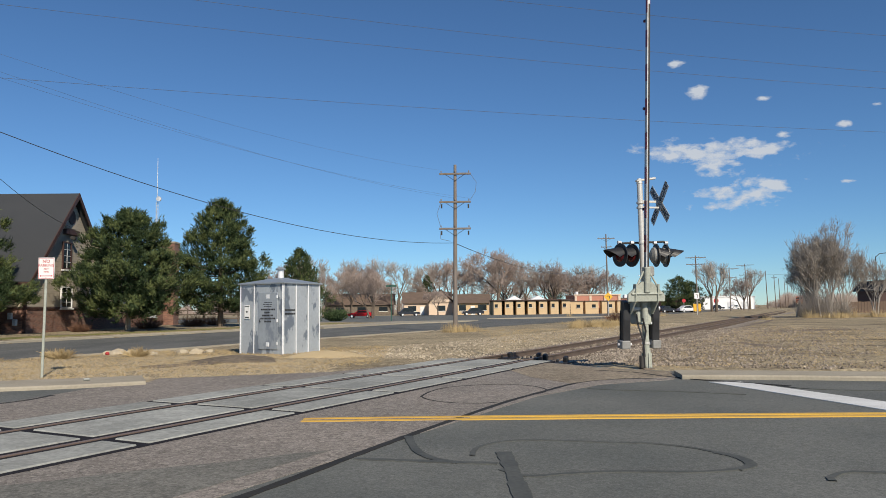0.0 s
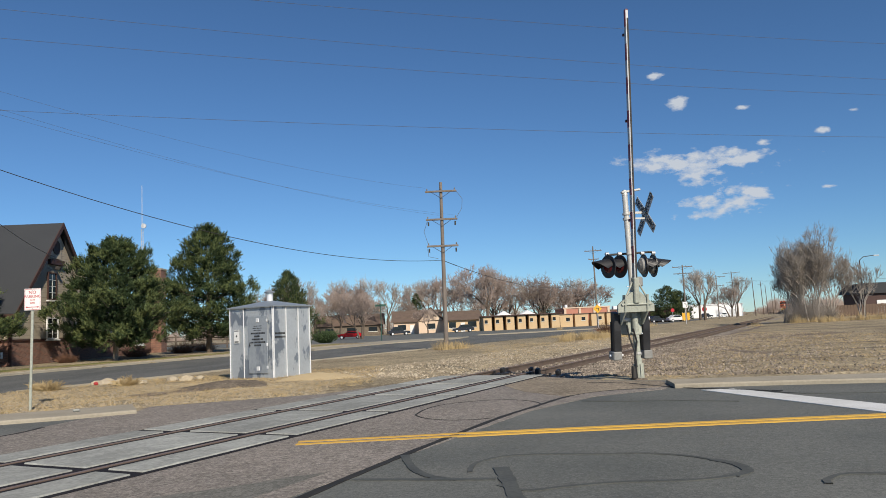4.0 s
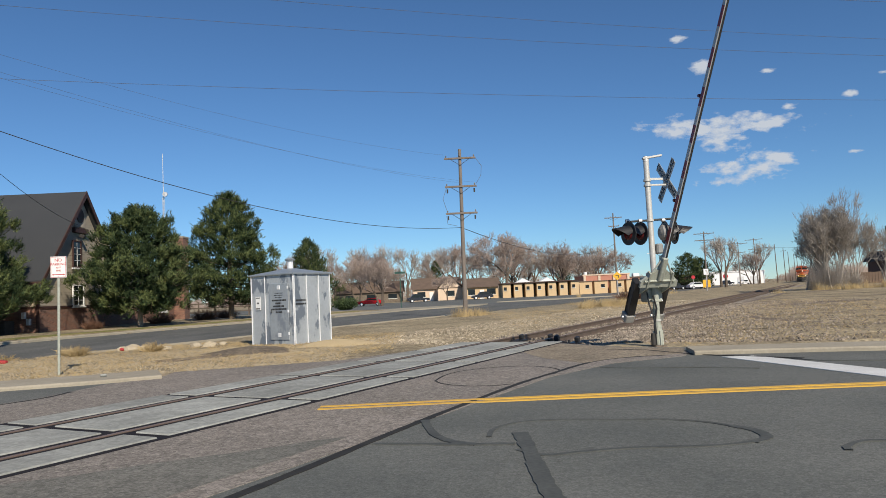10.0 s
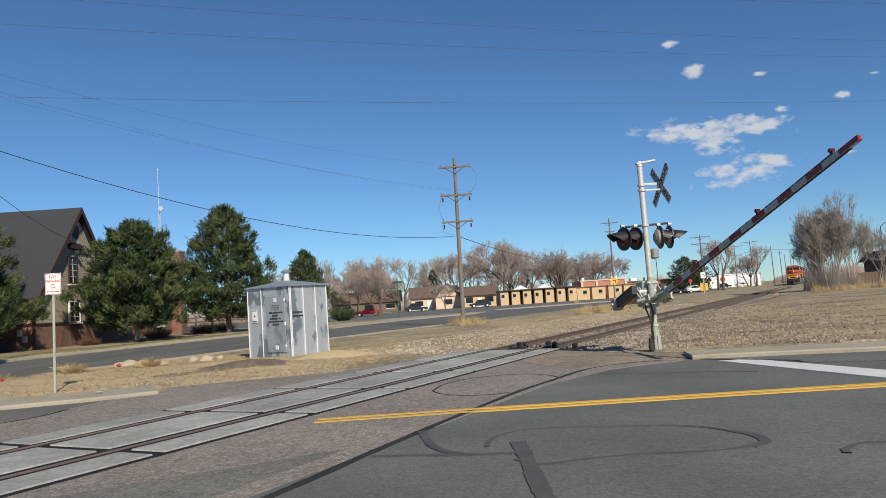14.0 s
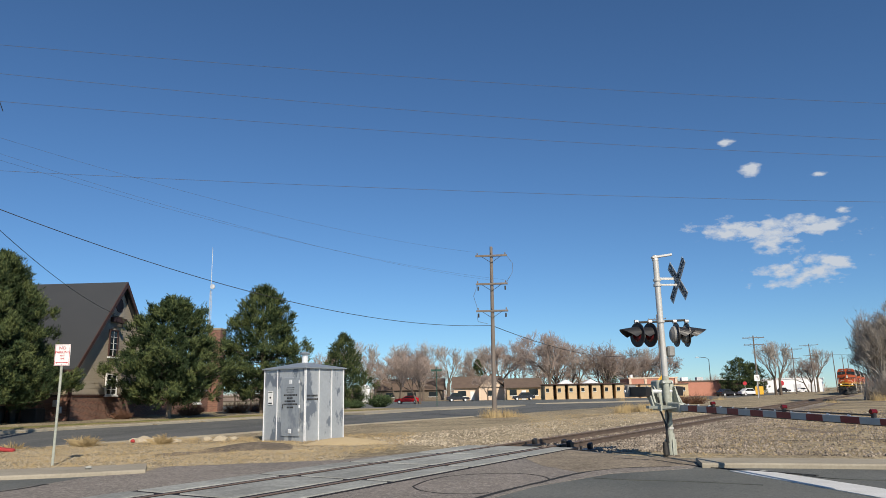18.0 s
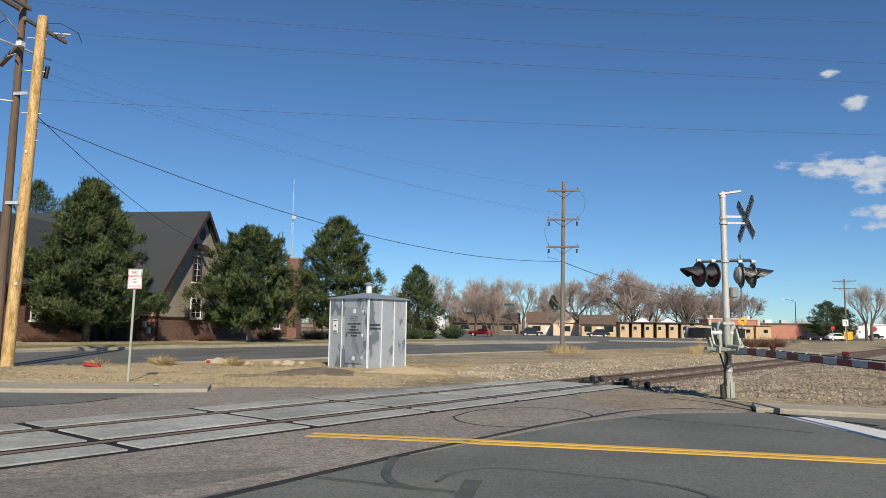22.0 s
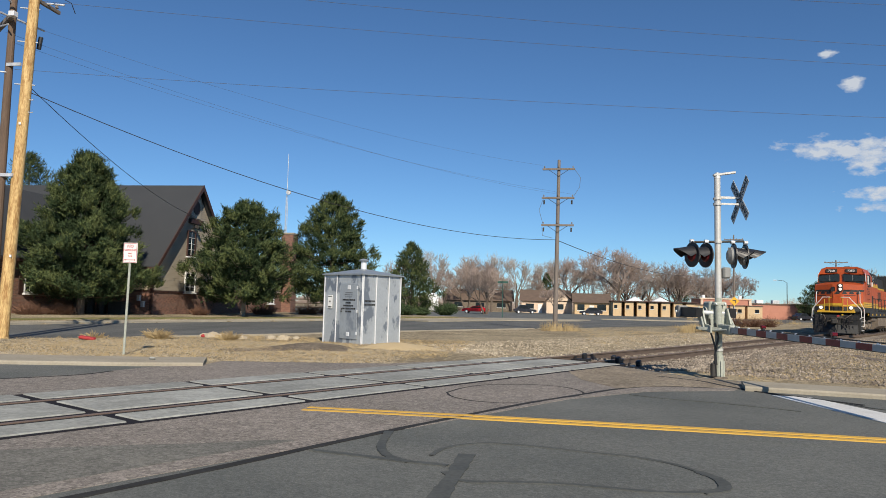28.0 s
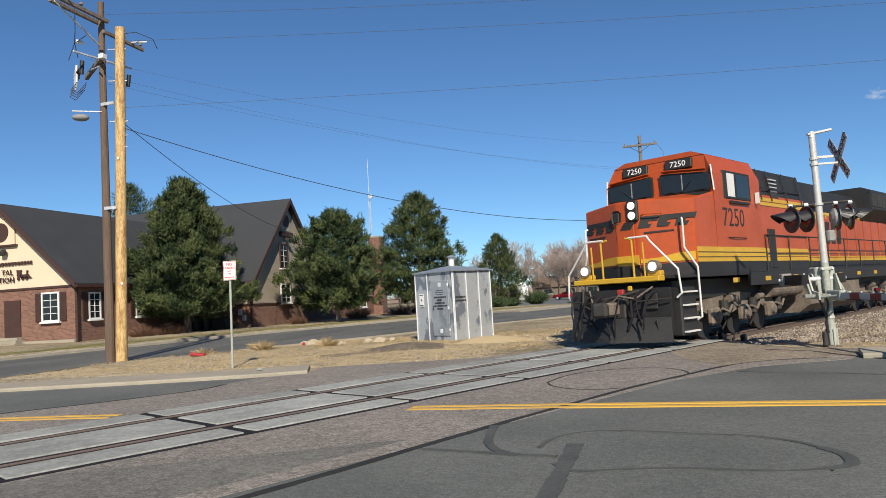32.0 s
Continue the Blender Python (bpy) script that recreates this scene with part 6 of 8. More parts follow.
def wall_house(name, x0, x1, y, depth, eave, ridge, wall, roof, label, gable=False, doors=(), windows=()):
    """A small far house: walls, pitched roof, door, windows."""
    ob = thing(name, pose((x0 + x1) / 2, y, -0.1), label, "house", "houses across the side street")
    w = x1 - x0
    part("wall", box(B(), (w, depth, eave), (0, depth / 2, eave / 2)), wall, ob)
    if gable:
        bm = prism(B(), [(-w / 2 - 0.5, eave - 0.15), (0, ridge), (w / 2 + 0.5, eave - 0.15), (w / 2 + 0.5, eave - 0.35), (0, ridge - 0.2), (-w / 2 - 0.5, eave - 0.35)], depth + 1, pose(0, -0.5, 0))
        part("gable_wall", prism(B(), [(-w / 2, eave - 0.2), (w / 2, eave - 0.2), (0, ridge - 0.25)], depth, pose(0, 0, 0)), wall, ob)
    else:
        bm = prism(B(), [(-0.6, eave - 0.1), (depth / 2, ridge), (depth + 0.6, eave - 0.1), (depth / 2, ridge - 0.2)], w + 1.2, pose(w / 2 + 0.6, 0, 0, 0, 0, 90))
    part("roof", bm, roof, ob)
    for x in doors:
        part("door", box(B(), (1.0, 0.08, 2.1), (x - (x0 + x1) / 2, -0.03, 1.05)), M_white_trim, ob)
    for x, ww in windows:
        wn = part("window", box(B(), (ww, 0.08, 1.3), (x - (x0 + x1) / 2, -0.02, 1.6)), M_window, ob)
        part("frame", box(B(), (ww + 0.2, 0.05, 0.12), (x - (x0 + x1) / 2, -0.05, 0.92)), M_white_trim, wn)
    return ob


wall_house("house", -5.5, 6.0, 182, 9, 3.0, 5.8, M_pink_stucco, M_brown_roof, "small tan house with a brown pitched roof", doors=(-1.0,), windows=((-3.5, 2.0), (4.6, 1.4)))
wall_house("house", 0.6, 6.6, 176, 8, 3.0, 6.2, M_pink_stucco, M_brown_roof, "cream gabled house front with a brown roof", gable=True, windows=((3.6, 2.0),))
wall_house("house", 7.0, 14.6, 170, 8, 2.8, 4.9, M_tan_stucco, M_brown_roof, "small house with a brown hipped roof and white door", doors=(10.8,), windows=((8.4, 1.6), (13.0, 2.0)))
wall_house("house", -28.0, -9.5, 205, 9, 2.9, 6.0, M_grime, M_brown_roof, "long low dark brown house behind bare trees", windows=((-24.0, 2.4), (-18.0, 2.4), (-12.0, 2.4)))


def build_motel():
    ob = thing("motel", pose(14.2, 155, -0.1), "single-storey tan motel row with repeated bays", "motel")
    unit = 2.42
    part("rear_wall", box(B(), (17.0, 0.3, 3.0), (8.2, 5, 1.5)), M_tan_stucco, ob)
    part("roof", box(B(), (17.2, 6.0, 0.22), (8.2, 2.6, 3.1), bevel=0.03), M_trim, ob)
    for i in range(7):
        x = i * unit
        bay = part("bay", box(B(), (1.72, 5, 2.95), (x + 0.9, 2.5, 1.47)), M_tan_stucco, ob, "tan stucco bay")
        part("window", box(B(), (0.62, 0.1, 0.7), (x + 0.6, -0.02, 1.95)), M_window, bay)
        part("sill", box(B(), (0.8, 0.14, 0.08), (x + 0.6, -0.05, 1.55)), M_white_trim, bay)
        part("door", box(B(), (0.5, 0.1, 2.2), (x + 2.05, 2.2, 1.1)), M_trim, bay)
    for x in (3.0, 8.2):
        part("rear_gable", prism(B(), [(x, 3.2), (x + 3.4, 3.2), (x + 1.7, 4.1)], 3, pose(0, 2.0, 0)), M_white_wall, ob)


build_motel()


def build_shop():
    ob = thing("orange_shop", pose(33.3, 163, -0.1), "painted orange brick building with cream bands and a flat roof", "shop building")
    part("wall", box(B(), (10.4, 10, 4.1), (5.0, 5, 2.05)), M_orange_brick, ob)
    part("roof_edge", box(B(), (10.7, 10.3, 0.25), (5.0, 5, 4.2)), M_pink_stucco, ob)
    for x in (0.1, 3.4, 6.7, 9.9):
        part("pilaster", box(B(), (0.5, 0.3, 4.0), (x, -0.12, 2.0)), M_pink_stucco, ob)
    for x in (1.0, 8.6):
        part("roof_vent", tube(B(), (x, 3, 4.2), (x, 3, 5.0), 0.35, seg=12), M_white_wall, ob)
    for i, x in enumerate((1.2, 4.6, 8.2, 11.6)):
        stall = thing("tan_booth", pose(31.4 + x, 158.5, -0.1), "small tan stucco booth with a dark window", "booth", "tan booths")
        part("wall", box(B(), (2.9, 2.2, 2.7), (0, 1.1, 1.35), bevel=0.02), M_tan_stucco, stall)
        part("roof", box(B(), (3.1, 2.5, 0.18), (0, 1.1, 2.78)), M_brown_roof, stall)
        part("window", box(B(), (0.8, 0.08, 0.7), (0.4, -0.02, 1.7)), M_window, stall)
        part("sill", box(B(), (1.0, 0.12, 0.08), (0.4, -0.05, 1.3)), M_white_trim, stall)


build_shop()


def build_long_shop():
    ob = thing("brick_shop", pose(41.5, 172, -0.1), "low orange-brown brick building with rooftop units", "shop building")
    part("wall", box(B(), (17, 10, 3.3), (8.5, 5, 1.65)), M_orange_brick, ob)
    part("roof_edge", box(B(), (17.4, 10.3, 0.3), (8.5, 5, 3.4)), M_brown_roof, ob)
    for x, mt in ((1.5, M_white_wall), (4.2, M_galv), (7.0, M_white_wall), (10.5, M_galv)):
        part("roof_unit", box(B(), (1.5, 1.5, 0.9), (x, 4, 3.9), bevel=0.05), mt, ob)
    part("entrance", box(B(), (3.2, 2.5, 3.0), (16.5, -0.6, 1.5)), M_trim, ob)
    part("window_strip", box(B(), (3.5, 0.1, 1.2), (4.5, -0.02, 1.7)), M_window, ob)


build_long_shop()


def build_warehouse():
    ob = thing("white_warehouse", pose(98, 268, -0.1), "long white metal warehouse with a round red mark", "warehouse")
    part("wall", box(B(), (24, 12, 4.6), (12, 6, 2.3)), M_white_wall, ob)
    part("roof", box(B(), (24.5, 12.5, 0.3), (12, 6, 4.7)), M_white_wall, ob)
    part("emblem", tube(B(), (9.5, -0.05, 3.2), (9.5, -0.15, 3.2), 0.9, seg=20), M_sign_red, ob)
    for x in (3, 15, 20):
        part("dock_door", box(B(), (2.6, 0.1, 2.8), (x, -0.05, 1.4)), M_galv, ob)


build_warehouse()


def build_shed():
    ob = thing("dark_shed", pose(72, 115, -0.1), "dark-roofed shed with a pale gable beside a board fence", "shed")
    part("wall", box(B(), (9, 6, 3.6), (4.5, 3, 1.8)), M_trim, ob)
    part("roof", prism(B(), [(-0.5, 3.5), (9.5, 3.5), (8.6, 5.2), (0.5, 5.2)], 7, pose(0, -0.5, 0)), M_roof, ob)
    part("door", box(B(), (2.4, 0.1, 2.4), (3, -0.05, 1.2)), M_white_trim, ob)
    fence = thing("board_fence", pose(63, 112, -0.1, 0, 0, -8), "dark weathered board fence at the edge of the lot", "fence")
    board = None
    for i in range(40):
        if board is None:
            board = part("board", box(B(), (0.42, 0.04, 1.8), (0, 0, 0.9)), M_old_pole, fence)
        else:
            o = new("board", board.data)
            o.parent = fence
            o.matrix_basis = pose(i * 0.45, 0, 0.02 * (i % 3))


build_shed()


def car(x, y, turn, paint, label, tall=1.42, z=-0.05, long=4.5):
    ob = thing("car", pose(x, y, z, 0, 0, turn), label, "car", "parked cars")
    h = tall
    outline = [(-long / 2, 0.35), (long / 2, 0.35), (long / 2, 0.72), (long * 0.44, 0.86), (long * 0.2, 0.95), (long * 0.08, h - 0.04), (-long * 0.22, h), (-long * 0.38, 1.0), (-long / 2, 0.92)]
    bm = prism(B(), outline, 1.75, pose(0, -0.875, 0))
    bmesh.ops.bevel(bm, geom=list(bm.edges), offset=0.05, segments=1, affect="EDGES")
    body = part("body", bm, paint, ob)
    for k in (-1, 1):
        part("side_window", prism(B(), [(long * 0.17, 0.97), (long * 0.07, h - 0.12), (-long * 0.21, h - 0.1), (-long * 0.33, 1.0)], 0.02, pose(0, k * 0.875 - 0.01, 0)), M_window, body)
        part("headlight", box(B(), (0.06, 0.35, 0.14), (long / 2, k * 0.6, 0.68)), M_sign_white, body)
        part("tail_light", box(B(), (0.06, 0.3, 0.16), (-long / 2, k * 0.65, 0.8)), M_red_glass, body)
        for wx in (-long * 0.31, long * 0.31):
            wheel = part("wheel", tube(B(), (wx, k * 0.72, 0.33), (wx, k * 0.9, 0.33), 0.33, seg=18), M_tyre, ob)
            part("rim", tube(B(), (wx, k * 0.89, 0.33), (wx, k * 0.91, 0.33), 0.2, seg=14), M_galv_light, wheel)
    return ob


car(-11.5, 128, 178, M_car_red, "bright red coupe parked by the side street", 1.35)
car(-3.6, 150, 10, M_car_dark, "dark sport utility car parked before a house", 1.75)
car(9.6, 152, 185, M_car_dark, "dark car parked beside the motel row", 1.6)
car(57.5, 160, 10, M_car_white, "white car parked beside the brick shop", 1.5)
car(52, 158, 30, M_car_dark, "dark car parked beside the brick shop", 1.5)
car(104, 258, 10, M_car_dark, "dark car parked before the warehouse", 1.6)
car(110, 257, 5, M_car_white, "white car parked before the warehouse", 1.5)

# junction: pale islands and far pavement
for name, pts in (("island", [(-13, 63), (-7.5, 78), (-3.2, 84), (6, 87), (4.5, 80), (-3.0, 71.5), (-8.2, 59)]), ("island_far", [(8.0, 98), (14, 104), (24, 108), (26, 104), (16, 98)])):
    tagged(finish("traffic_" + name, slab(B(), pts, -0.2, 0.07), M_kerb), "pale concrete traffic island in the side street", "traffic island", kind="structure")
sheet("far_street", [(-70, 112), (-14, 88), (-7, 72), (3, 92), (26, 118), (40, 140), (42, 156), (14, 153), (13, 166), (-70, 172)], -0.028, M_asphalt_dark, "dark asphalt street and lots in the distance", "road")


def road_sign(x, y, h, shape, label, material=M_galv):
    ob = thing("road_sign", pose(x, y, -0.1), label, "road sign", "far signs")
    part("post", tube(B(), (0, 0.05, 0), (0, 0.05, h + 0.3), 0.05, seg=8), material, ob)
    if shape == "diamond":
        part("plate", box(B(), (0.95, 0.03, 0.95), (0, 0, h), (0, 45, 0), bevel=0.01), M_sign_yellow, ob)
        part("arrow", box(B(), (0.45, 0.02, 0.1), (-0.02, -0.02, h + 0.1)), M_sign_black, ob)
        part("arrow", box(B(), (0.1, 0.02, 0.35), (0.17, -0.02, h - 0.1)), M_sign_black, ob)
    elif shape == "white":
        part("plate", box(B(), (0.8, 0.03, 0.95), (0, 0, h), bevel=0.01), M_sign_white, ob)
        part("arrow", box(B(), (0.35, 0.02, 0.09), (0, -0.02, h + 0.15)), M_sign_black, ob)
        part("arrow", box(B(), (0.09, 0.02, 0.5), (0.15, -0.02, h - 0.1)), M_sign_black, ob)
    elif shape == "stop":
        part("plate", tube(B(), (0, 0, h), (0, -0.03, h), 0.42, seg=8), M_sign_red, ob)
    else:
        part("name_plate", box(B(), (1.3, 0.03, 0.25), (0, 0, h + 0.1)), M_green_steel, ob)
        part("name_plate", box(B(), (0.03, 1.3, 0.25), (0, 0, h + 0.38)), M_green_steel, ob)
    return ob


road_sign(27.2, 109.5, 3.0, "diamond", "yellow diamond turn warning sign")
road_sign(43.6, 117.5, 3.1, "white", "white turn sign on a post near the track")
road_sign(-4.4, 91, 4.3, "name", "green street-name sign on a tall green post", M_green_steel)
road_sign(56.0, 158.0, 2.6, "stop", "red stop sign by the far lot")
yb = thing("sign_board", pose(56.6, 152, -0.1), "small yellow board standing by the lot", "sign board")
part("board", box(B(), (1.6, 0.1, 1.6), (0, 0, 1.1), bevel=0.02), M_sign_yellow, yb)
part("leg", box(B(), (0.1, 0.1, 0.5), (-0.6, 0, 0.2)), M_dark_steel, yb)
part("leg", box(B(), (0.1, 0.1, 0.5), (0.6, 0, 0.2)), M_dark_steel, yb)

tank = thing("white_tank", pose(-20.6, 138, -0.1), "white domed tank beyond the junipers", "tank")
bm = tube(B(), (0, 0, 0.1), (0, 0, 2.7), 1.05, seg=20)
bmesh.ops.create_uvsphere(bm, u_segments=20, v_segments=8, radius=1.05, matrix=pose(0, 0, 2.7) @ Matrix.Diagonal((1, 1, 0.85, 1)))
part("shell", bm, M_sign_white, tank, smooth=True)
part("footing", box(B(), (2.6, 2.6, 0.2), (0, 0, 0.1), bevel=0.02), M_kerb, tank)
ant = thing("radio_mast", pose(-55.0, 150, 0), "tall thin white lattice radio mast behind the trees", "radio mast")
for k in range(3):
    a = k * 2.0944
    part("leg", tube(B(), (0.35 * math.cos(a), 0.35 * math.sin(a), 0), (0.22 * math.cos(a), 0.22 * math.sin(a), 24), 0.045, seg=6), M_galv, ant)
bm = B()
for i in range(40):
    z = i * 0.6
    for k in range(3):
        a, b = k * 2.0944, (k + 1) * 2.0944
        r = 0.35 - 0.13 * z / 24
        tube(bm, (r * math.cos(a), r * math.sin(a), z), (r * math.cos(b), r * math.sin(b), z + 0.6), 0.02, seg=4)
part("lattice", bm, M_galv, ant)
part("whip", tube(B(), (0, 0, 24), (0, 0, 33), 0.07, 0.05, seg=8), M_galv, ant)
part("dish", tube(B(), (0.5, -0.3, 24.5), (0.5, -0.6, 24.5), 0.5, seg=14), M_galv, ant)

lampost = thing("street_lamp", pose(66, 106, -0.1), "tall grey street lamp with a curved arm", "street lamp")
part("pole", tube(B(), (0, 0, 0), (0, 0, 8.4), 0.12, 0.07), M_dark_steel, lampost)
part("arm", bent(B(), [(0, 0, 8.3), (0.6, 0, 8.8), (2.4, 0, 9.0)], 0.05), M_dark_steel, lampost)
part("lamp", box(B(), (0.8, 0.3, 0.15), (2.6, 0, 8.95), bevel=0.04), M_galv_light, lampost)
copy_thing(lampost, pose(54.6, 176, -0.1, 0, 0, 180))

# bare trees
far_tree_a = bare_tree("bare_tree", 12.5, 7.0, 41, M_twigs, M_bark, depth=7, upright=0.25, forks=3, thick=0.8, least=0.010, label="leafless broad tree with reddish twigs behind the houses")
far_tree_b = bare_tree("bare_tree", 14.0, 6.0, 42, M_twigs_grey, M_bark, depth=6, upright=0.45, forks=3, least=0.012, label="leafless tall grey tree behind the houses")
far_tree_c = bare_tree("bare_tree", 11.0, 7.5, 43, M_twigs, M_bark, depth=6, stems=3, upright=0.25, forks=3, thick=0.7, least=0.012, label="leafless spreading tree with fine reddish twigs")
rng = random.Random(21)
spots = [(-27, 196, 0), (-20, 190, 2), (-13.5, 186, 0), (-16, 215, 1), (-7.5, 200, 1), (-2, 206, 2), (4, 212, 1), (7, 195, 0), (12.5, 215, 1), (17, 176, 0), (19.5, 182, 2), (25, 196, 1), (28, 205, 1), (33, 190, 2), (36, 205, 1), (39.5, 195, 0), (44, 200, 2), (47, 210, 1), (50, 198, 0), (-32, 210, 1), (-38, 205, 0), (-23, 230, 1), (0, 235, 1), (20, 235, 1), (40, 235, 0), (66, 165, 1), (70, 178, 1), (105, 240, 2), (112, 250, 1), (-9, 120, 2), (2.5, 158, 0)]
spots += [(x + 3.1, y + 14 + (i % 3) * 6, (k + 1) % 3) for i, (x, y, k) in enumerate(spots[:25]) if i % 2]
proto = (far_tree_a, far_tree_b, far_tree_c)
used = set()
for x, y, k in spots:
    f = rng.uniform(0.85, 1.35) * (0.55 if y < 165 else 1.0) * (0.7 if 60 < x < 75 else 1.0)
    if k not in used:
        ob = proto[k]
        used.add(k)
        ob.matrix_basis = pose(x, y, -0.1, 0, 0, rng.uniform(0, 360))
    else:
        ob = copy_thing(proto[k], pose(x, y, -0.1, 0, 0, rng.uniform(0, 360)))
    ob.scale = (f, f, f)
pine(0.5, 228, -0.1, 12.0, 3.5, 51, "dark cedar among bare trees", tufts=900, bare=0.1)
pine(39, 222, -0.1, 11.0, 3.0, 52, "dark cedar among bare trees", tufts=900, bare=0.1)


def thicket(x, y, height, radius, seed, label, stems, depth=6, turn=0.0):
    """A dense rounded tree of many stems from the ground."""
    tree = bare_tree("bare_thicket_tree", height, radius, seed, M_twigs_grey, M_twigs_grey, depth=depth, stems=stems, upright=0.55, forks=3, thick=0.55, least=0.011, label=label)
    tree.matrix_basis = pose(x, y, -0.1, 0, 0, turn)
    return tree


thicket(43.6, 82.0, 11.4, 5.5, 61, "large rounded leafless tree of many grey stems", 20)
thicket(48.6, 84.5, 9.4, 4.4, 64, "leafless grey tree with reaching limbs beside the track", 5)
thicket(53.0, 86.0, 7.4, 3.6, 62, "leafless grey tree with reaching limbs beside the track", 3, 5)
thicket(88, 136, 6.0, 4.0, 63, "low leafless scrub tree in the distance", 5, 5)
for i, (x, y, r, h) in enumerate(((42.2, 81.5, 1.7, 3.4), (43.6, 80.8, 1.9, 4.4), (44.9, 81.6, 1.7, 3.8), (47.6, 83.5, 1.6, 2.6))):
    shrub(x, y, -0.1, r, h, 110 + i, M_twigs_grey, "tangled grey brush round the foot of a bare tree", 380)


def grass_tuft(x, y, r, h, seed, count=160, label="tuft of tall dry straw-coloured grass"):
    rng = random.Random(seed)
    verts, faces = [], []
    for _ in range(count):
        a, u = rng.uniform(0, 6.283), rng.random() ** 0.6 * r
        q = Vector((math.cos(a) * u, math.sin(a) * u, -0.05))
        d = Vector((rng.gauss(0, 0.22), rng.gauss(0, 0.22), 1)) * h * rng.uniform(0.4, 1.0)
        side = Vector((-math.sin(a), math.cos(a), 0)) * 0.012
        n = len(verts)
        verts += [(q - side)[:], (q + side)[:], (q + d)[:]]
        faces.append((n, n + 1, n + 2))
    ob = thing("grass_tuft", pose(x, y, ground_height(x, y)), label, "dry grass", "dry grass tufts")
    tagged(mesh_from("grass", verts, faces, M_dry_grass, ob), kind="stuff")


rng = random.Random(9)
grass_tuft(1.7, 46.5, 1.1, 0.75, 1, 420)
grass_tuft(2.6, 46.7, 0.8, 0.6, 2, 260)
for i in range(18):
    grass_tuft(13.0 + rng.gauss(0, 1.8), 55 + rng.gauss(0, 3.0), rng.uniform(0.5, 1.2), rng.uniform(0.3, 0.8), 10 + i, 200)
for i in range(16):
    grass_tuft(45 + rng.gauss(0, 5), 78 + rng.gauss(0, 1.5), rng.uniform(0.6, 1.3), rng.uniform(0.5, 1.2), 50 + i, 160)
for i in range(10):
    grass_tuft(30 + rng.gauss(0, 4), 108 + rng.gauss(0, 3), rng.uniform(0.8, 1.5), rng.uniform(0.5, 1.1), 80 + i, 160)
for i, (x, y) in enumerate(((19.2, 75.0), (21.0, 76.5), (22.8, 78.0))):
    shrub(x, y, ground_height(x, y), 1.6, 1.3, 70 + i, M_shrub, "leafless brown brush beside the gravel", 320)

fence = thing("rail_fence", pose(-22, 95, 0.0, 0, 0, 176), "dark weathered wooden rail fence beyond the pines", "fence")
for i in range(9):
    part("post", box(B(), (0.16, 0.16, 1.9), (i * 2.2, 0, 0.9), bevel=0.02), M_bark, fence)
    for z in (0.5, 1.05, 1.6):
        if i < 8:
            part("rail", box(B(), (2.15, 0.06, 0.16), (i * 2.2 + 1.1, -0.08, z), bevel=0.01), M_bark, fence)

# rocks and litter on the verge
for i, (x, y, r) in enumerate(((-10.9, 27.0, 0.3), (-10.3, 26.7, 0.24), (-9.6, 26.6, 0.2), (-8.7, 27.1, 0.22), (-8.2, 27.1, 0.26), (-7.9, 27.6, 0.18), (-12.6, 26.2, 0.2), (-13.4, 25.6, 0.16), (-11.4, 27.4, 0.2))):
    bm = bmesh.new()
    bmesh.ops.create_icosphere(bm, subdivisions=2, radius=r)
    for v in bm.verts:
        v.co *= 1 + 0.35 * noise.noise(v.co * (2.2 / r) + Vector((i * 3, 0, 0)))
        v.co.z *= 0.62
    ob = finish("rock", bm, M_rock)
    ob.matrix_basis = pose(x, y, ground_height(x, y) + 0.1 * r, 0, 0, i * 50)
    tagged(ob, "pale tan rock lying on the gravel verge", "rock", "verge rocks")
for x, y, w in ((-13.3, 23.2, 0.5), (-11.2, 26.9, 0.16)):
    ob = thing("plastic_scrap", pose(x, y, ground_height(x, y), 0, 0, 12), "crumpled scrap of red plastic on the gravel", "litter")
    part("sheet", box(B(), (w, 0.2, 0.10), (0, 0, 0.06), (5, 8, 0), bevel=0.03), M_red_plastic, ob)
for i, (x, y) in enumerate(((-13.9, 24.4), (-11.9, 25.2), (-12.3, 25.6), (-9.8, 25.9))):
    shrub(x, y, ground_height(x, y), 0.6, 0.4, 90 + i, M_dry_grass, "low tangle of dry tumbleweed on the verge", 140)
for i, (x, y) in enumerate(((-11.2, 14.9), (-7.0, 16.2))):
    ob = finish("debris", box(B(), (0.14, 0.1, 0.06), (0, 0, 0.03), (0, 0, 20 * i), bevel=0.03), M_black if i == 0 else M_concrete)
    ob.matrix_basis = pose(x, y, 0.0 if i == 0 else 0.07)
    tagged(ob, "small dark lump in the gutter" if i == 0 else "broken chip of pale concrete on the kerb", "debris", "kerb debris")


def mound(name, x, y, rx, ry, tall, turn, material, label, category):
    """A low heap with an uneven outline that runs out into the ground."""
    bm = B()
    bmesh.ops.create_grid(bm, x_segments=24, y_segments=24, size=1)
    for v in bm.verts:
        d = min(1.0, math.hypot(v.co.x, v.co.y) * (1 + 0.25 * noise.noise(Vector((v.co.x * 1.7, v.co.y * 1.7, x)))))
        v.co.z = tall * (1 - d * d) ** 1.3 + 0.02 * noise.noise(v.co * 5) - 0.09 * d * d
    heap = finish(name, bm, material, smooth=True)
    heap.matrix_basis = pose(x, y, -0.02, 0, 0, turn) @ Matrix.Diagonal((rx, ry, 1, 1))
    return tagged(heap, label, category)


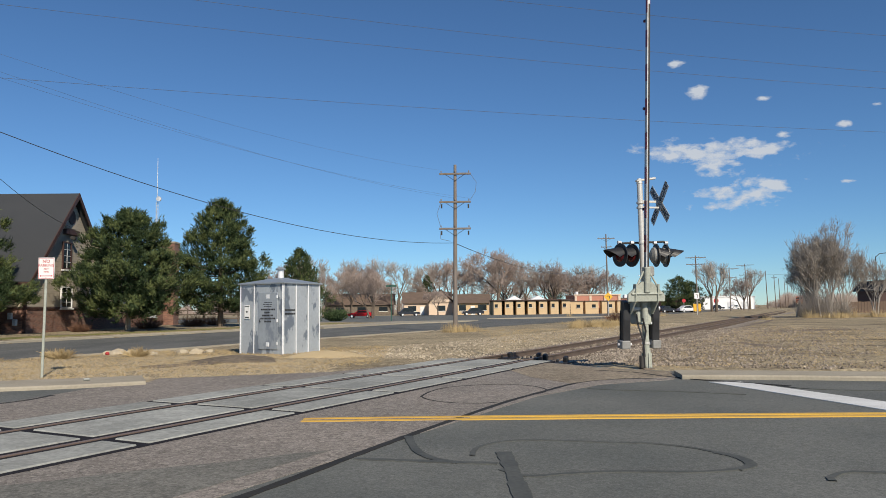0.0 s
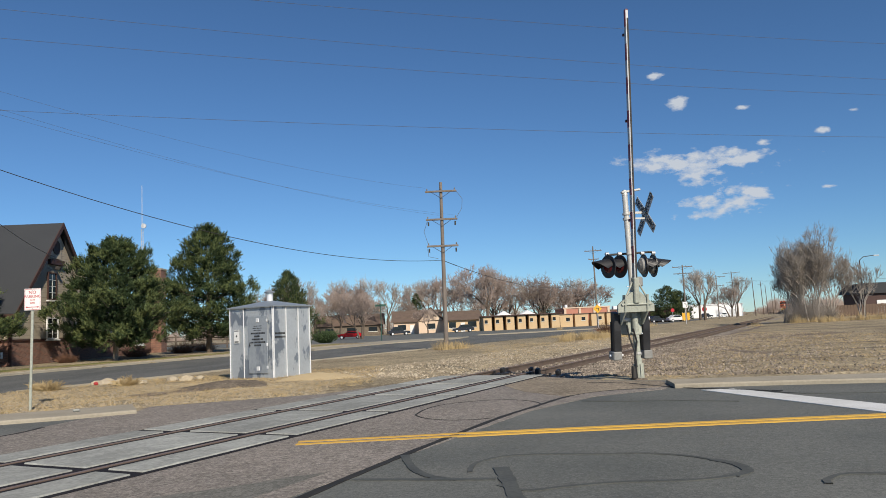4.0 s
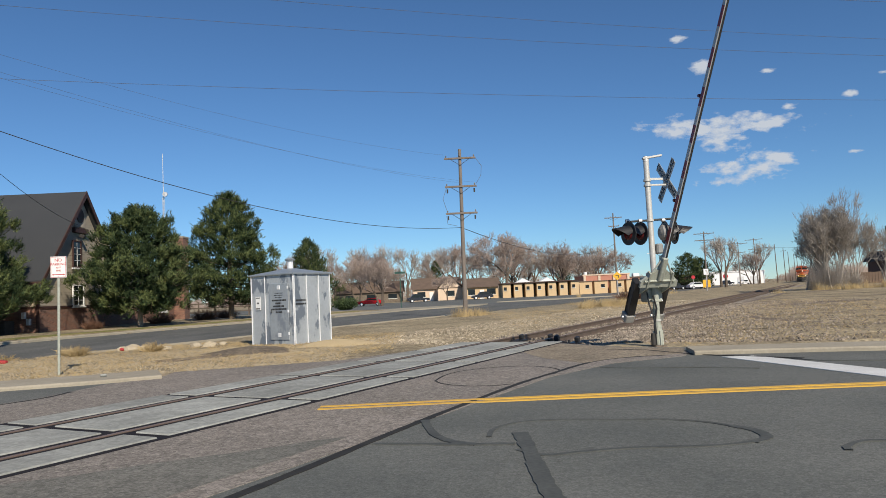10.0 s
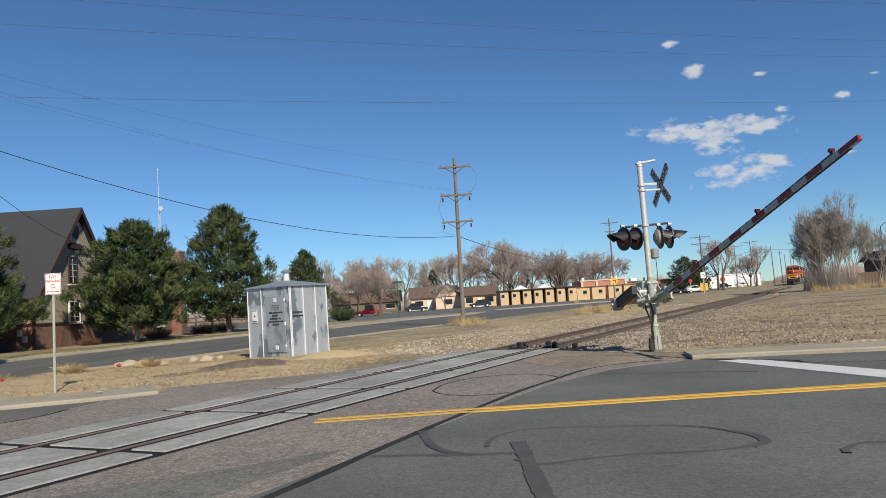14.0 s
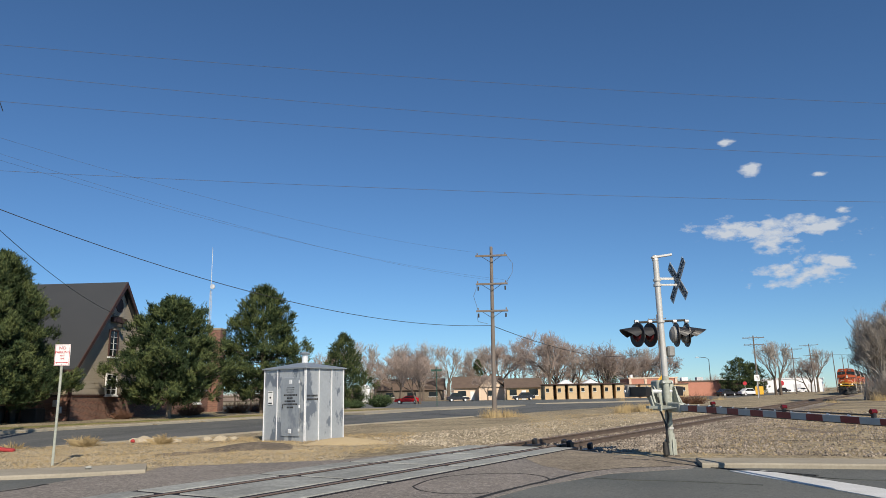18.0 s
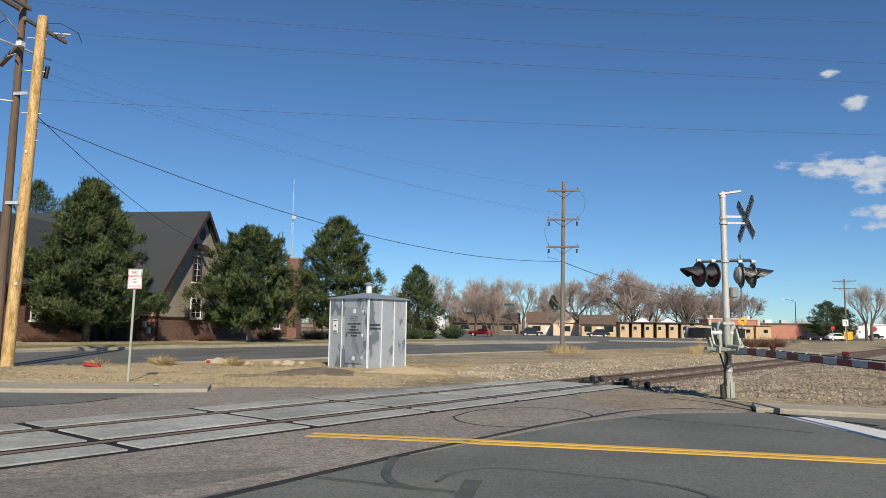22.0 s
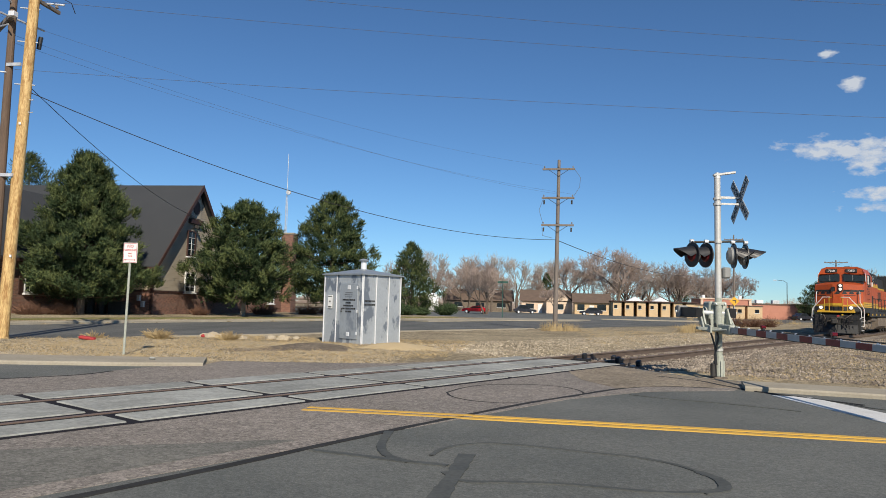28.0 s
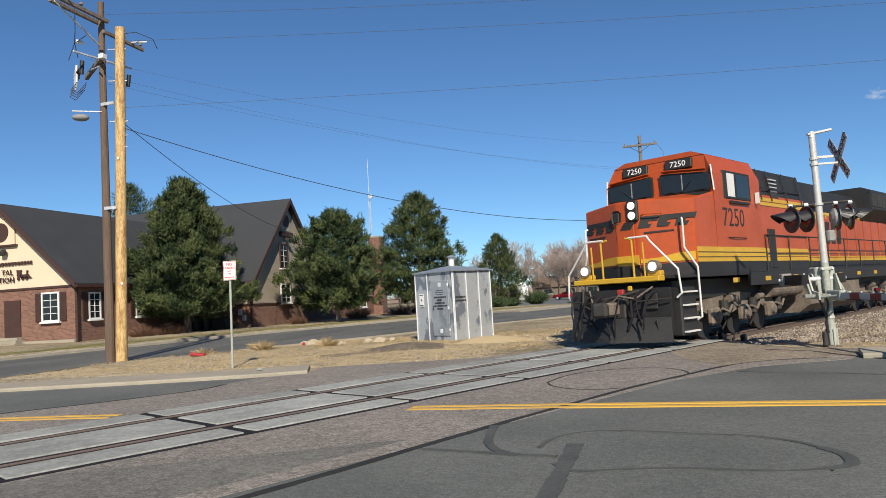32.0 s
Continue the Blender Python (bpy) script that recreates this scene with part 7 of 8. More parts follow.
mound("sand_mound", -3.35, 23.9, 1.75, 1.6, 0.2, 15, M_sand, "low spill of yellow sand against the hut", "sand heap")
mound("gravel_mound", -5.75, 23.1, 1.7, 1.5, 0.15, 25, M_dark_soil, "low heap of dark grey soil and gravel before the hut", "soil heap")


def far_woods(count, seed):
    """Leafless woods along the horizon: many thin upright stems and twigs, with clumps and gaps."""
    gen = np.random.default_rng(seed)
    centre = np.stack([gen.uniform(-330, 420, 260), gen.uniform(300, 470, 260)], 1)
    tall, wide = gen.uniform(4.0, 9.0, 260), gen.uniform(4.0, 9.0, 260)
    pick = gen.integers(0, 260, count)
    off = gen.normal(0, 0.45, (count, 2)) * wide[pick][:, None]
    rise = np.clip(1 - (np.hypot(off[:, 0], off[:, 1]) / (1.3 * wide[pick])) ** 2, 0.1, 1) * tall[pick]
    low = rise * gen.uniform(0, 0.6, count)
    foot = np.column_stack([centre[pick] + off * 0.8, low - 0.3])
    tip = np.column_stack([centre[pick] + off + gen.normal(0, 0.7, (count, 2)), rise])
    half = np.column_stack([gen.uniform(0.04, 0.11, count), np.zeros(count), np.zeros(count)])
    verts = np.stack([foot - half, foot + half, tip], 1).reshape(-1, 3)
    me = bpy.data.meshes.new("far_woods")
    me.from_pydata(verts.tolist(), [], np.arange(len(verts)).reshape(-1, 3).tolist())
    me.materials.append(M_twigs)
    tagged(new("far_woods", me), "leafless grey-brown woods along the horizon", "woods", kind="stuff")


far_woods(60000, 77)

# ---- clouds ----


def cloud_material():
    m = bpy.data.materials.new("thin_white_cloud")
    m.use_nodes = True
    n, k = m.node_tree.nodes, m.node_tree.links
    coord = n.new("ShaderNodeTexCoord")
    turb = n.new("ShaderNodeTexNoise")
    turb.inputs["Scale"].default_value, turb.inputs["Detail"].default_value, turb.inputs["Roughness"].default_value = 0.034, 8, 0.58
    info = n.new("ShaderNodeObjectInfo")
    shift, flat = n.new("ShaderNodeVectorMath"), n.new("ShaderNodeMapping")
    flat.inputs["Scale"].default_value = (0.8, 1.5, 1)
    k.new(coord.outputs["Object"], flat.inputs[0]), k.new(flat.outputs[0], shift.inputs[0]), k.new(info.outputs["Location"], shift.inputs[1])
    k.new(shift.outputs[0], turb.inputs[0])
    fall = n.new("ShaderNodeTexGradient")
    fall.gradient_type = "SPHERICAL"
    squash = n.new("ShaderNodeMapping")
    squash.inputs["Location"].default_value = (-1, -1, 0)
    squash.inputs["Scale"].default_value = (2, 2, 0)
    k.new(coord.outputs["UV"], squash.inputs[0]), k.new(squash.outputs[0], fall.inputs[0])
    swing = n.new("ShaderNodeMath")
    swing.operation = "MULTIPLY"
    swing.inputs[1].default_value = 2.4
    k.new(turb.outputs[0], swing.inputs[0])
    total = n.new("ShaderNodeMath")
    k.new(fall.outputs["Fac"], total.inputs[0]), k.new(swing.outputs[0], total.inputs[1])
    edge = n.new("ShaderNodeMapRange")
    edge.inputs[1].default_value, edge.inputs[2].default_value, edge.inputs[4].default_value = 1.6, 2.08, 0.92
    k.new(total.outputs[0], edge.inputs[0])
    # the sheet glows by itself; emission stands in for sunlight on the cloud
    clear, white, mix = n.new("ShaderNodeBsdfTransparent"), n.new("ShaderNodeEmission"), n.new("ShaderNodeMixShader")
    white.inputs[0].default_value, white.inputs[1].default_value = (0.78, 0.83, 0.9, 1), 0.72
    k.new(edge.outputs[0], mix.inputs[0]), k.new(clear.outputs[0], mix.inputs[1]), k.new(white.outputs[0], mix.inputs[2])
    k.new(mix.outputs[0], n["Material Output"].inputs["Surface"])
    return m


M_cloud = cloud_material()
CLOUDS = (((0.345, 0.915, 0.198), 330, 70), ((0.405, 0.888, 0.196), 330, 60), ((0.372, 0.906, 0.176), 130, 75), ((0.395, 0.9, 0.138), 250, 70), ((0.432, 0.889, 0.152), 170, 45),
          ((0.323, 0.894, 0.309), 56, 24), ((0.35, 0.896, 0.274), 66, 52), ((0.441, 0.872, 0.211), 60, 26), ((0.528, 0.817, 0.233), 52, 15), ((0.506, 0.85, 0.148), 40, 14), ((0.50, 0.84, 0.215), 40, 20), ((0.42, 0.87, 0.255), 40, 18))
for i, (way, wide, tall) in enumerate(CLOUDS):
    d = Vector(way).normalized()
    me = bpy.data.meshes.new("cloud")
    me.from_pydata([(-wide / 2, -tall / 2, 0), (wide / 2, -tall / 2, 0), (wide / 2, tall / 2, 0), (-wide / 2, tall / 2, 0)], [], [(0, 1, 2, 3)])
    uv = me.uv_layers.new(name="uv")
    for loop, c in zip(uv.data, ((0, 0), (1, 0), (1, 1), (0, 1))):
        loop.uv = c
    me.materials.append(M_cloud)
    ob = tagged(new("cloud", me), "small ragged white cloud in a clear sky", "cloud", "fair-weather clouds", kind="structure")
    ob.matrix_basis = look(d * (1500 + 5 * i), d * 3000) @ pose(0, 0, 0, 0, 0, -3)
    ob.visible_shadow = False
# ---- the train ----


def build_loco():
    """A modern freight locomotive; y runs back from its front, z up from the rail head."""
    lo = thing("locomotive", pose(0, 0, 0), "orange, black and yellow diesel freight locomotive", "locomotive", "train")
    W = 1.5
    # frame and walkway
    part("frame", box(B(), (2.0, 20.6, 0.5), (0, 11.0, 1.25), bevel=0.02), M_loco_black, lo)
    part("walkway", box(B(), (3.0, 21.6, 0.08), (0, 11.0, 1.58), bevel=0.01), M_loco_black, lo)
    for k in (-1, 1):
        part("side_sill", box(B(), (0.06, 16.6, 0.34), (k * 1.5, 12.3, 1.42), bevel=0.01), M_loco_black, lo)
        for i in range(9):
            part("sill_marker", box(B(), (0.02, 0.36, 0.12), (k * 1.535, 3.1 + 2.1 * i, 1.42)), M_loco_yellow, lo, "small yellow sill marker")
    # pilot and plow
    bm = prism(B(), [(-1.25, 0.12), (1.25, 0.12), (1.3, 0.55), (1.3, 1.35), (-1.3, 1.35), (-1.3, 0.55)], 0.12, pose(0, -0.02, 0))
    part("pilot", bm, M_loco_black, lo)
    for k in (-1, 1):
        bm = B()
        v = [bm.verts.new(c) for c in ((0, -0.55, 0.12), (k * 1.36, -0.12, 0.12), (k * 1.32, -0.05, 0.68), (0, -0.3, 0.68), (0, -0.45, 0.12), (k * 1.32, 0.0, 0.12), (k * 1.28, 0.05, 0.68), (0, -0.2, 0.68))]
        for f in ((0, 1, 2, 3), (7, 6, 5, 4), (0, 4, 5, 1), (3, 2, 6, 7), (1, 5, 6, 2), (0, 3, 7, 4)):
            bm.faces.new([v[i] for i in f])
        bmesh.ops.recalc_face_normals(bm, faces=bm.faces)
        part("plow_blade", bm, M_loco_black, lo)
    part("anticlimber", box(B(), (2.3, 0.3, 0.13), (0, -0.02, 1.56), bevel=0.02), M_loco_yellow, lo, "yellow anticlimber beam")
    cp = part("coupler", box(B(), (0.3, 0.75, 0.32), (0, -0.55, 0.9), bevel=0.05), M_grime, lo)
    part("knuckle", box(B(), (0.36, 0.22, 0.34), (0.05, -0.92, 0.9), (0, 0, 12), bevel=0.06), M_dark_steel, cp)
    part("draft_gear", box(B(), (0.6, 0.3, 0.5), (0, -0.12, 0.92), bevel=0.03), M_dark_steel, lo)
    for k in (-1, 1):
        part("air_hose", bent(B(), [(k * 0.45, -0.08, 1.2), (k * 0.5, -0.35, 1.05), (k * 0.55, -0.42, 0.7), (k * 0.42, -0.4, 0.42)], 0.03), M_rubber, lo)
        part("air_hose", bent(B(), [(k * 0.75, -0.08, 1.25), (k * 0.85, -0.28, 1.0), (k * 0.8, -0.3, 0.75), (k * 0.6, -0.25, 0.62)], 0.025), M_rubber, lo)
        part("cut_lever", bent(B(), [(k * 1.4, -0.12, 1.1), (k * 0.5, -0.25, 1.05), (k * 0.2, -0.4, 1.15)], 0.016), M_dark_steel, lo)
    part("cable_loop", bent(B(), [(-0.95, -0.06, 1.4), (-0.9, -0.2, 1.0), (-0.5, -0.28, 0.85), (-0.1, -0.28, 1.15), (0.3, -0.25, 1.22), (0.6, -0.1, 1.3)], 0.03), M_dark_steel, lo)
    for i, (x, z0, z1, sw) in enumerate(((-1.1, 1.3, 0.35, 0.1), (-0.6, 1.25, 0.3, -0.12), (-0.25, 1.1, 0.28, 0.16), (0.28, 1.2, 0.22, -0.1), (0.62, 1.3, 0.5, 0.14), (1.0, 1.28, 0.42, -0.08))):
        part("air_hose", bent(B(), [(x, -0.1, z0), (x + sw * 0.5, -0.42, z0 - 0.1), (x + sw, -0.55, (z0 + z1) / 2), (x + sw * 1.6, -0.5, z1)], 0.018), M_rubber, lo)
        part("glad_hand", box(B(), (0.045, 0.045, 0.09), (x + sw * 1.6, -0.5, z1 - 0.03), (0, 15, 0), bevel=0.012), M_dark_steel, lo)
    for x in (-1.05, -0.7, 0.7, 1.05):
        part("plow_rib", box(B(), (0.035, 0.1, 0.5), (x, -0.3 + 0.22 * abs(x) - 0.06, 0.4), (14, 0, 0), bevel=0.008), M_dark_steel, lo)
    for x, w in ((-0.85, 0.34), (0.85, 0.34)):
        part("pilot_plate", box(B(), (w, 0.05, 0.36), (x, -0.06, 1.05), bevel=0.01), M_dark_steel, lo)
    part("grey_cable", bent(B(), [(0.95, -0.1, 1.38), (0.6, -0.32, 1.12), (0.2, -0.36, 1.2), (-0.1, -0.36, 0.95), (-0.5, -0.34, 0.9), (-0.75, -0.1, 1.35)], 0.022), M_grime, lo)
    part("yellow_tag", box(B(), (0.12, 0.04, 0.12), (0.42, -0.2, 1.36), bevel=0.02), M_loco_yellow, lo)
    part("red_flag_box", box(B(), (0.16, 0.1, 0.2), (0.15, -0.16, 1.25), bevel=0.02), M_red_plastic, lo)
    # step wells at the front corners
    for k in (-1, 1):
        well = part("step_well", box(B(), (0.5, 0.75, 1.1), (k * 1.22, 0.55, 0.78), bevel=0.03), M_loco_black, lo)
        for i in range(4):
            part("step", box(B(), (0.12, 0.62, 0.035), (k * 1.5, 0.55, 0.32 + 0.3 * i)), M_rail_white, well, "white-edged step")
        back = part("step_well", box(B(), (0.5, 0.75, 1.1), (k * 1.22, 21.4, 0.78), bevel=0.03), M_loco_black, lo)
        for i in range(4):
            part("step", box(B(), (0.12, 0.62, 0.035), (k * 1.5, 21.4, 0.32 + 0.3 * i)), M_rail_white, back, "white-edged step")
    # nose
    bm = B()
    low = [(-0.3, 0.55), (0.3, 0.55), (1.5, 1.05), (1.5, 2.6), (-1.5, 2.6), (-1.5, 1.05)]
    ring0 = [bm.verts.new((x, y, 1.62)) for x, y in low]
    ring1 = [bm.verts.new((x, y + 0.06, z)) for (x, y), z in zip(low, (3.5, 3.5, 3.42, 3.72, 3.72, 3.42))]
    for q in range(6):
        w = (q + 1) % 6
        bm.faces.new((ring0[q], ring0[w], ring1[w], ring1[q]))
    bm.faces.new((ring1[0], ring1[1], ring1[3], ring1[4]))
    bm.faces.new((ring1[1], ring1[2], ring1[3]))
    bm.faces.new((ring1[4], ring1[5], ring1[0]))
    bm.faces.new(ring0[::-1])
    bmesh.ops.recalc_face_normals(bm, faces=bm.faces)
    bmesh.ops.bevel(bm, geom=list(bm.edges), offset=0.03, segments=1, affect="EDGES")
    nose = part("nose", bm, M_orange, lo, "orange nose with sloping top")
    part("nose_stripe", box(B(), (0.6, 0.02, 0.24), (0, 0.545, 2.03), bevel=0.004), M_loco_yellow, nose)
    part("nose_band", box(B(), (0.6, 0.02, 0.28), (0, 0.545, 1.77)), M_loco_black, nose)
    hd = part("headlight_case", box(B(), (0.3, 0.1, 0.52), (0.2, 0.56, 3.24), bevel=0.03), M_loco_black, nose)
    for z in (3.36, 3.12):
        part("headlight", tube(B(), (0.2, 0.515, z), (0.2, 0.49, z), 0.095, seg=18), M_headlight, hd, "lit round headlight")
    part("nose_window", box(B(), (0.24, 0.05, 0.34), (-0.26, 0.575, 3.12), bevel=0.06), M_loco_black, nose)
    part("nose_door", box(B(), (0.5, 0.03, 1.3), (-0.03, 0.565, 2.35), bevel=0.02), M_orange, nose)
    part("door_grab", bent(B(), [(0.4, 0.6, 3.1), (0.5, 0.52, 3.12), (0.85, 0.66, 3.12), (0.85, 0.74, 3.1)], 0.014), M_orange, nose)
    # emblem as plain slanted shapes over both slanting faces
    for x, w in ((0.06, 0.3),):
        part("emblem", prism(B(), [(x - w / 2 - 0.1, 2.78), (x + w / 2 - 0.1, 2.78), (x + w / 2 + 0.06, 2.98), (x - w / 2 + 0.06, 2.98)], 0.012, pose(0, 0.548, 0)), M_loco_black, nose, "plain black slanted emblem shape")
    for k in (-1, 1):
        m = Matrix.Translation((k * 0.9, 0.8, 0)) @ pose(0, 0, 0, 0, 0, k * 22.6)

        def face(bm, lean=0.0):
            bmesh.ops.transform(bm, matrix=m, verts=bm.verts)
            return bm

        for x in (-0.42, 0.02, 0.44):
            part("emblem", face(prism(B(), [(x - 0.22, 2.8), (x + 0.06, 2.8), (x + 0.12, 2.89), (x + 0.02, 2.89), (x + 0.06, 2.96), (x + 0.26, 2.96), (x + 0.3, 3.08), (x - 0.12, 3.08)], 0.012, pose(0, 0.018, 0))), M_loco_black, nose, "plain black slanted emblem shape")
        part("emblem", face(prism(B(), [(-0.5, 2.66), (0.2, 2.68), (0.2, 2.71), (-0.5, 2.7)], 0.012, pose(0, 0.008, 0))), M_loco_black, nose, "thin black emblem line")
        part("nose_stripe", face(prism(B(), [(-0.62, 1.95), (0.64, 1.95), (0.64, 2.16), (0.2, 2.14), (-0.2, 2.06), (-0.62, 2.04)], 0.012, pose(0, -0.012, 0))), M_loco_yellow, nose)
        part("nose_band", face(prism(B(), [(-0.62, 1.63), (0.64, 1.63), (0.64, 1.91), (-0.62, 1.91)], 0.012, pose(0, -0.014, 0))), M_loco_black, nose)
        # matt black wedge on the nose top before the windscreen
        bm = B()
        top = lambda x, y: min(3.5 + 0.1073 * (y - 0.61), 3.5 - 0.147 * (x - 0.3) + 0.1935 * (y - 0.61)) + 0.008
        for outline in (((0.3, 2.24), (1.25, 2.24), (0.938, 1.7)), ((1.25, 2.24), (1.47, 2.24), (1.47, 1.5), (0.938, 1.7))):
            bm.faces.new([bm.verts.new((k * x, y, top(x, y))) for x, y in outline])
        part("glare_panel", bm, M_loco_black, nose, "matt black panel below the windscreen")
        dl = part("ditch_light", tube(B(), (k * 0.92, 0.2, 1.84), (k * 0.92, 0.0, 1.84), 0.14, 0.15, seg=18), M_grime, lo)
        part("lamp_bracket", box(B(), (0.34, 0.2, 0.12), (k * 0.92, 0.14, 1.68), bevel=0.02), M_loco_yellow, dl)
        part("lamp", tube(B(), (k * 0.92, 0.0, 1.84), (k * 0.92, -0.015, 1.84), 0.105, seg=18), M_headlight, dl, "lit round ditch light")
        # handrails at the front
        part("handrail", bent(B(), [(k * 0.42, 0.05, 1.55), (k * 0.42, 0.02, 2.5), (k * 0.25, 0.02, 2.55)], 0.025), M_loco_yellow, lo)
        part("handrail", bent(B(), [(k * 0.7, 0.05, 1.55), (k * 0.7, 0.02, 2.42)], 0.022), M_loco_yellow, lo)
        part("handrail", bent(B(), [(k * 0.35, 0.0, 2.55), (k * 0.82, 0.0, 2.55), (k * 0.9, 0.03, 2.42), (k * 1.48, 0.12, 1.75), (k * 1.52, 0.14, 1.2), (k * 1.4, 0.14, 1.1)], 0.024), M_rail_white, lo, "white front handrail")
        part("handrail", bent(B(), [(k * 1.3, 0.86, 2.95), (k * 1.34, 0.8, 2.9), (k * 1.34, 0.8, 2.25), (k * 1.56, 0.95, 1.78), (k * 1.57, 0.95, 0.62), (k * 1.45, 0.95, 0.55)], 0.024), M_rail_white, lo, "white step handrail")
    # cab
    bm = B()
    prof = [(-1.5, 1.62), (1.5, 1.62), (1.52, 4.12), (1.28, 4.64), (-1.28, 4.64), (-1.52, 4.12)]
    prism(bm, prof, 2.9, pose(0, 2.25, 0))
    for v in bm.verts:
        if v.co.z > 4.5 and v.co.y < 3:
            v.co.y += 0.12
    cab = part("cab", bm, M_orange, lo, "orange cab with two windscreens")
    part("cab_roof", prism(B(), [(-1.29, 4.63), (1.29, 4.63), (0.95, 4.76), (-0.95, 4.76)], 2.85, pose(0, 2.35, 0)), M_orange, cab)
    for k in (-1, 1):
        fr = part("windscreen", prism(B(), [(k * 0.1, 3.76), (k * 0.15, 3.71), (k * 1.4, 3.69), (k * 1.46, 3.75), (k * 1.46, 4.06), (k * 1.39, 4.16), (k * 0.17, 4.27), (k * 0.1, 4.22)], 0.03, pose(0, 2.235, 0)), M_loco_black, cab, "black-framed windscreen")
        part("glass", prism(B(), [(k * 0.15, 3.79), (k * 0.19, 3.75), (k * 1.37, 3.73), (k * 1.415, 3.78), (k * 1.415, 4.04), (k * 1.35, 4.12), (k * 0.2, 4.22), (k * 0.15, 4.18)], 0.012, pose(0, 2.222, 0)), M_window, fr)
        part("wiper", tube(B(), (k * 0.7, 2.21, 3.74), (k * 0.95, 2.205, 3.98), 0.012), M_black, fr)
        part("wiper_arm", bent(B(), [(k * 0.3, 2.2, 3.76), (k * 0.85, 2.17, 3.72), (k * 1.3, 2.2, 3.74)], 0.016, 6), M_black, fr)
        part("divider", box(B(), (0.025, 0.015, 0.4), (k * 0.72, 2.215, 3.97)), M_weight, fr)
        part("visor", box(B(), (1.2, 0.12, 0.03), (k * 0.78, 2.2, 4.27), (-20, k * 5, 0), bevel=0.008), M_orange, fr)
        nb = part("number_board", box(B(), (0.74, 0.1, 0.26), (k * 0.62, 2.31, 4.47), (-8, 0, 0), bevel=0.02), M_loco_black, cab, "black number board")
        sd = part("side_window", box(B(), (0.04, 1.7, 0.74), (k * 1.508, 3.65, 3.86), (0, -k * 0.5, 0), bevel=0.02), M_loco_black, cab)
        part("glass", box(B(), (0.03, 0.42, 0.6), (k * 1.526, 3.25, 3.86)), M_rail_white, sd, "pale sliding window blind")
        part("glass", box(B(), (0.03, 0.8, 0.6), (k * 1.522, 3.98, 3.86)), M_window, sd)
        part("armrest", box(B(), (0.08, 1.2, 0.06), (k * 1.54, 3.7, 3.42)), M_loco_black, sd)
        part("cab_post", box(B(), (0.03, 0.03, 0.66), (k * 1.5, 2.26, 4.0), (0, -k * 4, 0), bevel=0.006), M_sign_white, cab, "pale corner strip")
        part("mirror", box(B(), (0.1, 0.05, 0.3), (k * 1.6, 4.75, 3.6)), M_rail_white, cab)
        for z, w, mt in ((2.08, 0.36, M_loco_yellow),):
            part("side_stripe", box(B(), (0.015, 4.05, w), (k * 1.506, 3.14, z)), mt, cab)
            for dz in (-0.07, 0.05):
                part("side_line", box(B(), (0.006, 4.05, 0.022), (k * 1.515, 3.14, z + dz)), M_loco_black, cab)
        part("side_band", box(B(), (0.012, 4.05, 0.3), (k * 1.503, 3.14, 1.76)), M_loco_black, cab)
        part("grab_iron", bent(B(), [(k * 1.53, 2.9, 2.5), (k * 1.56, 3.4, 2.5), (k * 1.53, 4.0, 2.5)], 0.012), M_loco_black, cab)
    part("antenna", tube(B(), (0, 4.2, 4.7), (0, 4.2, 4.85), 0.1), M_dark_steel, cab)
    part("horn", box(B(), (0.4, 0.25, 0.14), (0.2, 3.4, 4.78), bevel=0.03), M_dark_steel, cab)
    # electrical cabinet and long hood
    hood = part("hood", box(B(), (2.9, 3.6, 2.15), (0, 7.0, 2.7), bevel=0.04), M_orange, lo, "orange hood side")
    part("hood_top", prism(B(), [(-1.45, 3.6), (1.45, 3.6), (1.3, 4.5), (-1.3, 4.5)], 3.6, pose(0, 5.2, 0)), M_loco_black, hood, "black upper hood")
    hood2 = part("hood", box(B(), (2.1, 12.6, 2.0), (0, 15.0, 2.6), bevel=0.04), M_orange, lo, "orange engine hood")
    part("hood_top", prism(B(), [(-1.05, 3.55), (1.05, 3.55), (0.95, 4.35), (-0.95, 4.35)], 7.6, pose(0, 8.8, 0)), M_loco_black, hood2, "black upper hood")
    rad = part("radiator", prism(B(), [(-1.05, 3.4), (1.05, 3.4), (1.52, 3.85), (1.52, 4.55), (1.2, 4.72), (-1.2, 4.72), (-1.52, 4.55), (-1.52, 3.85)], 5.2, pose(0, 16.1, 0)), M_loco_black, lo, "black overhanging radiator housing")
    for k in (-1, 1):
        for i in range(7):
            part("radiator_grille", box(B(), (0.02, 0.62, 0.5), (k * 1.53, 16.55 + i * 0.7, 4.2)), M_dark_steel, rad)
        for z in (1.95, 2.075, 2.2):
            part("hood_stripe", box(B(), (0.015, 12.6, 0.105), (k * 1.058, 15.0, z)), M_loco_yellow, hood2)
            part("hood_stripe", box(B(), (0.015, 3.6, 0.105), (k * 1.458, 7.0, z)), M_loco_yellow, hood)
        part("hood_band", box(B(), (0.01, 3.6, 0.3), (k * 1.4555, 7.0, 1.76)), M_loco_black, hood)
        part("hood_band", box(B(), (0.01, 12.6, 0.3), (k * 1.0555, 15.0, 1.76)), M_loco_black, hood2)
        for dz in (0.0, 0.125):
            part("upper_stripe", box(B(), (0.015, 3.6, 0.1), (k * 1.46, 7.0, 3.5 + dz)), M_loco_yellow, hood)
            part("upper_stripe", box(B(), (0.015, 7.4, 0.1), (k * 1.06, 12.6, 3.4 + dz)), M_loco_yellow, hood2)
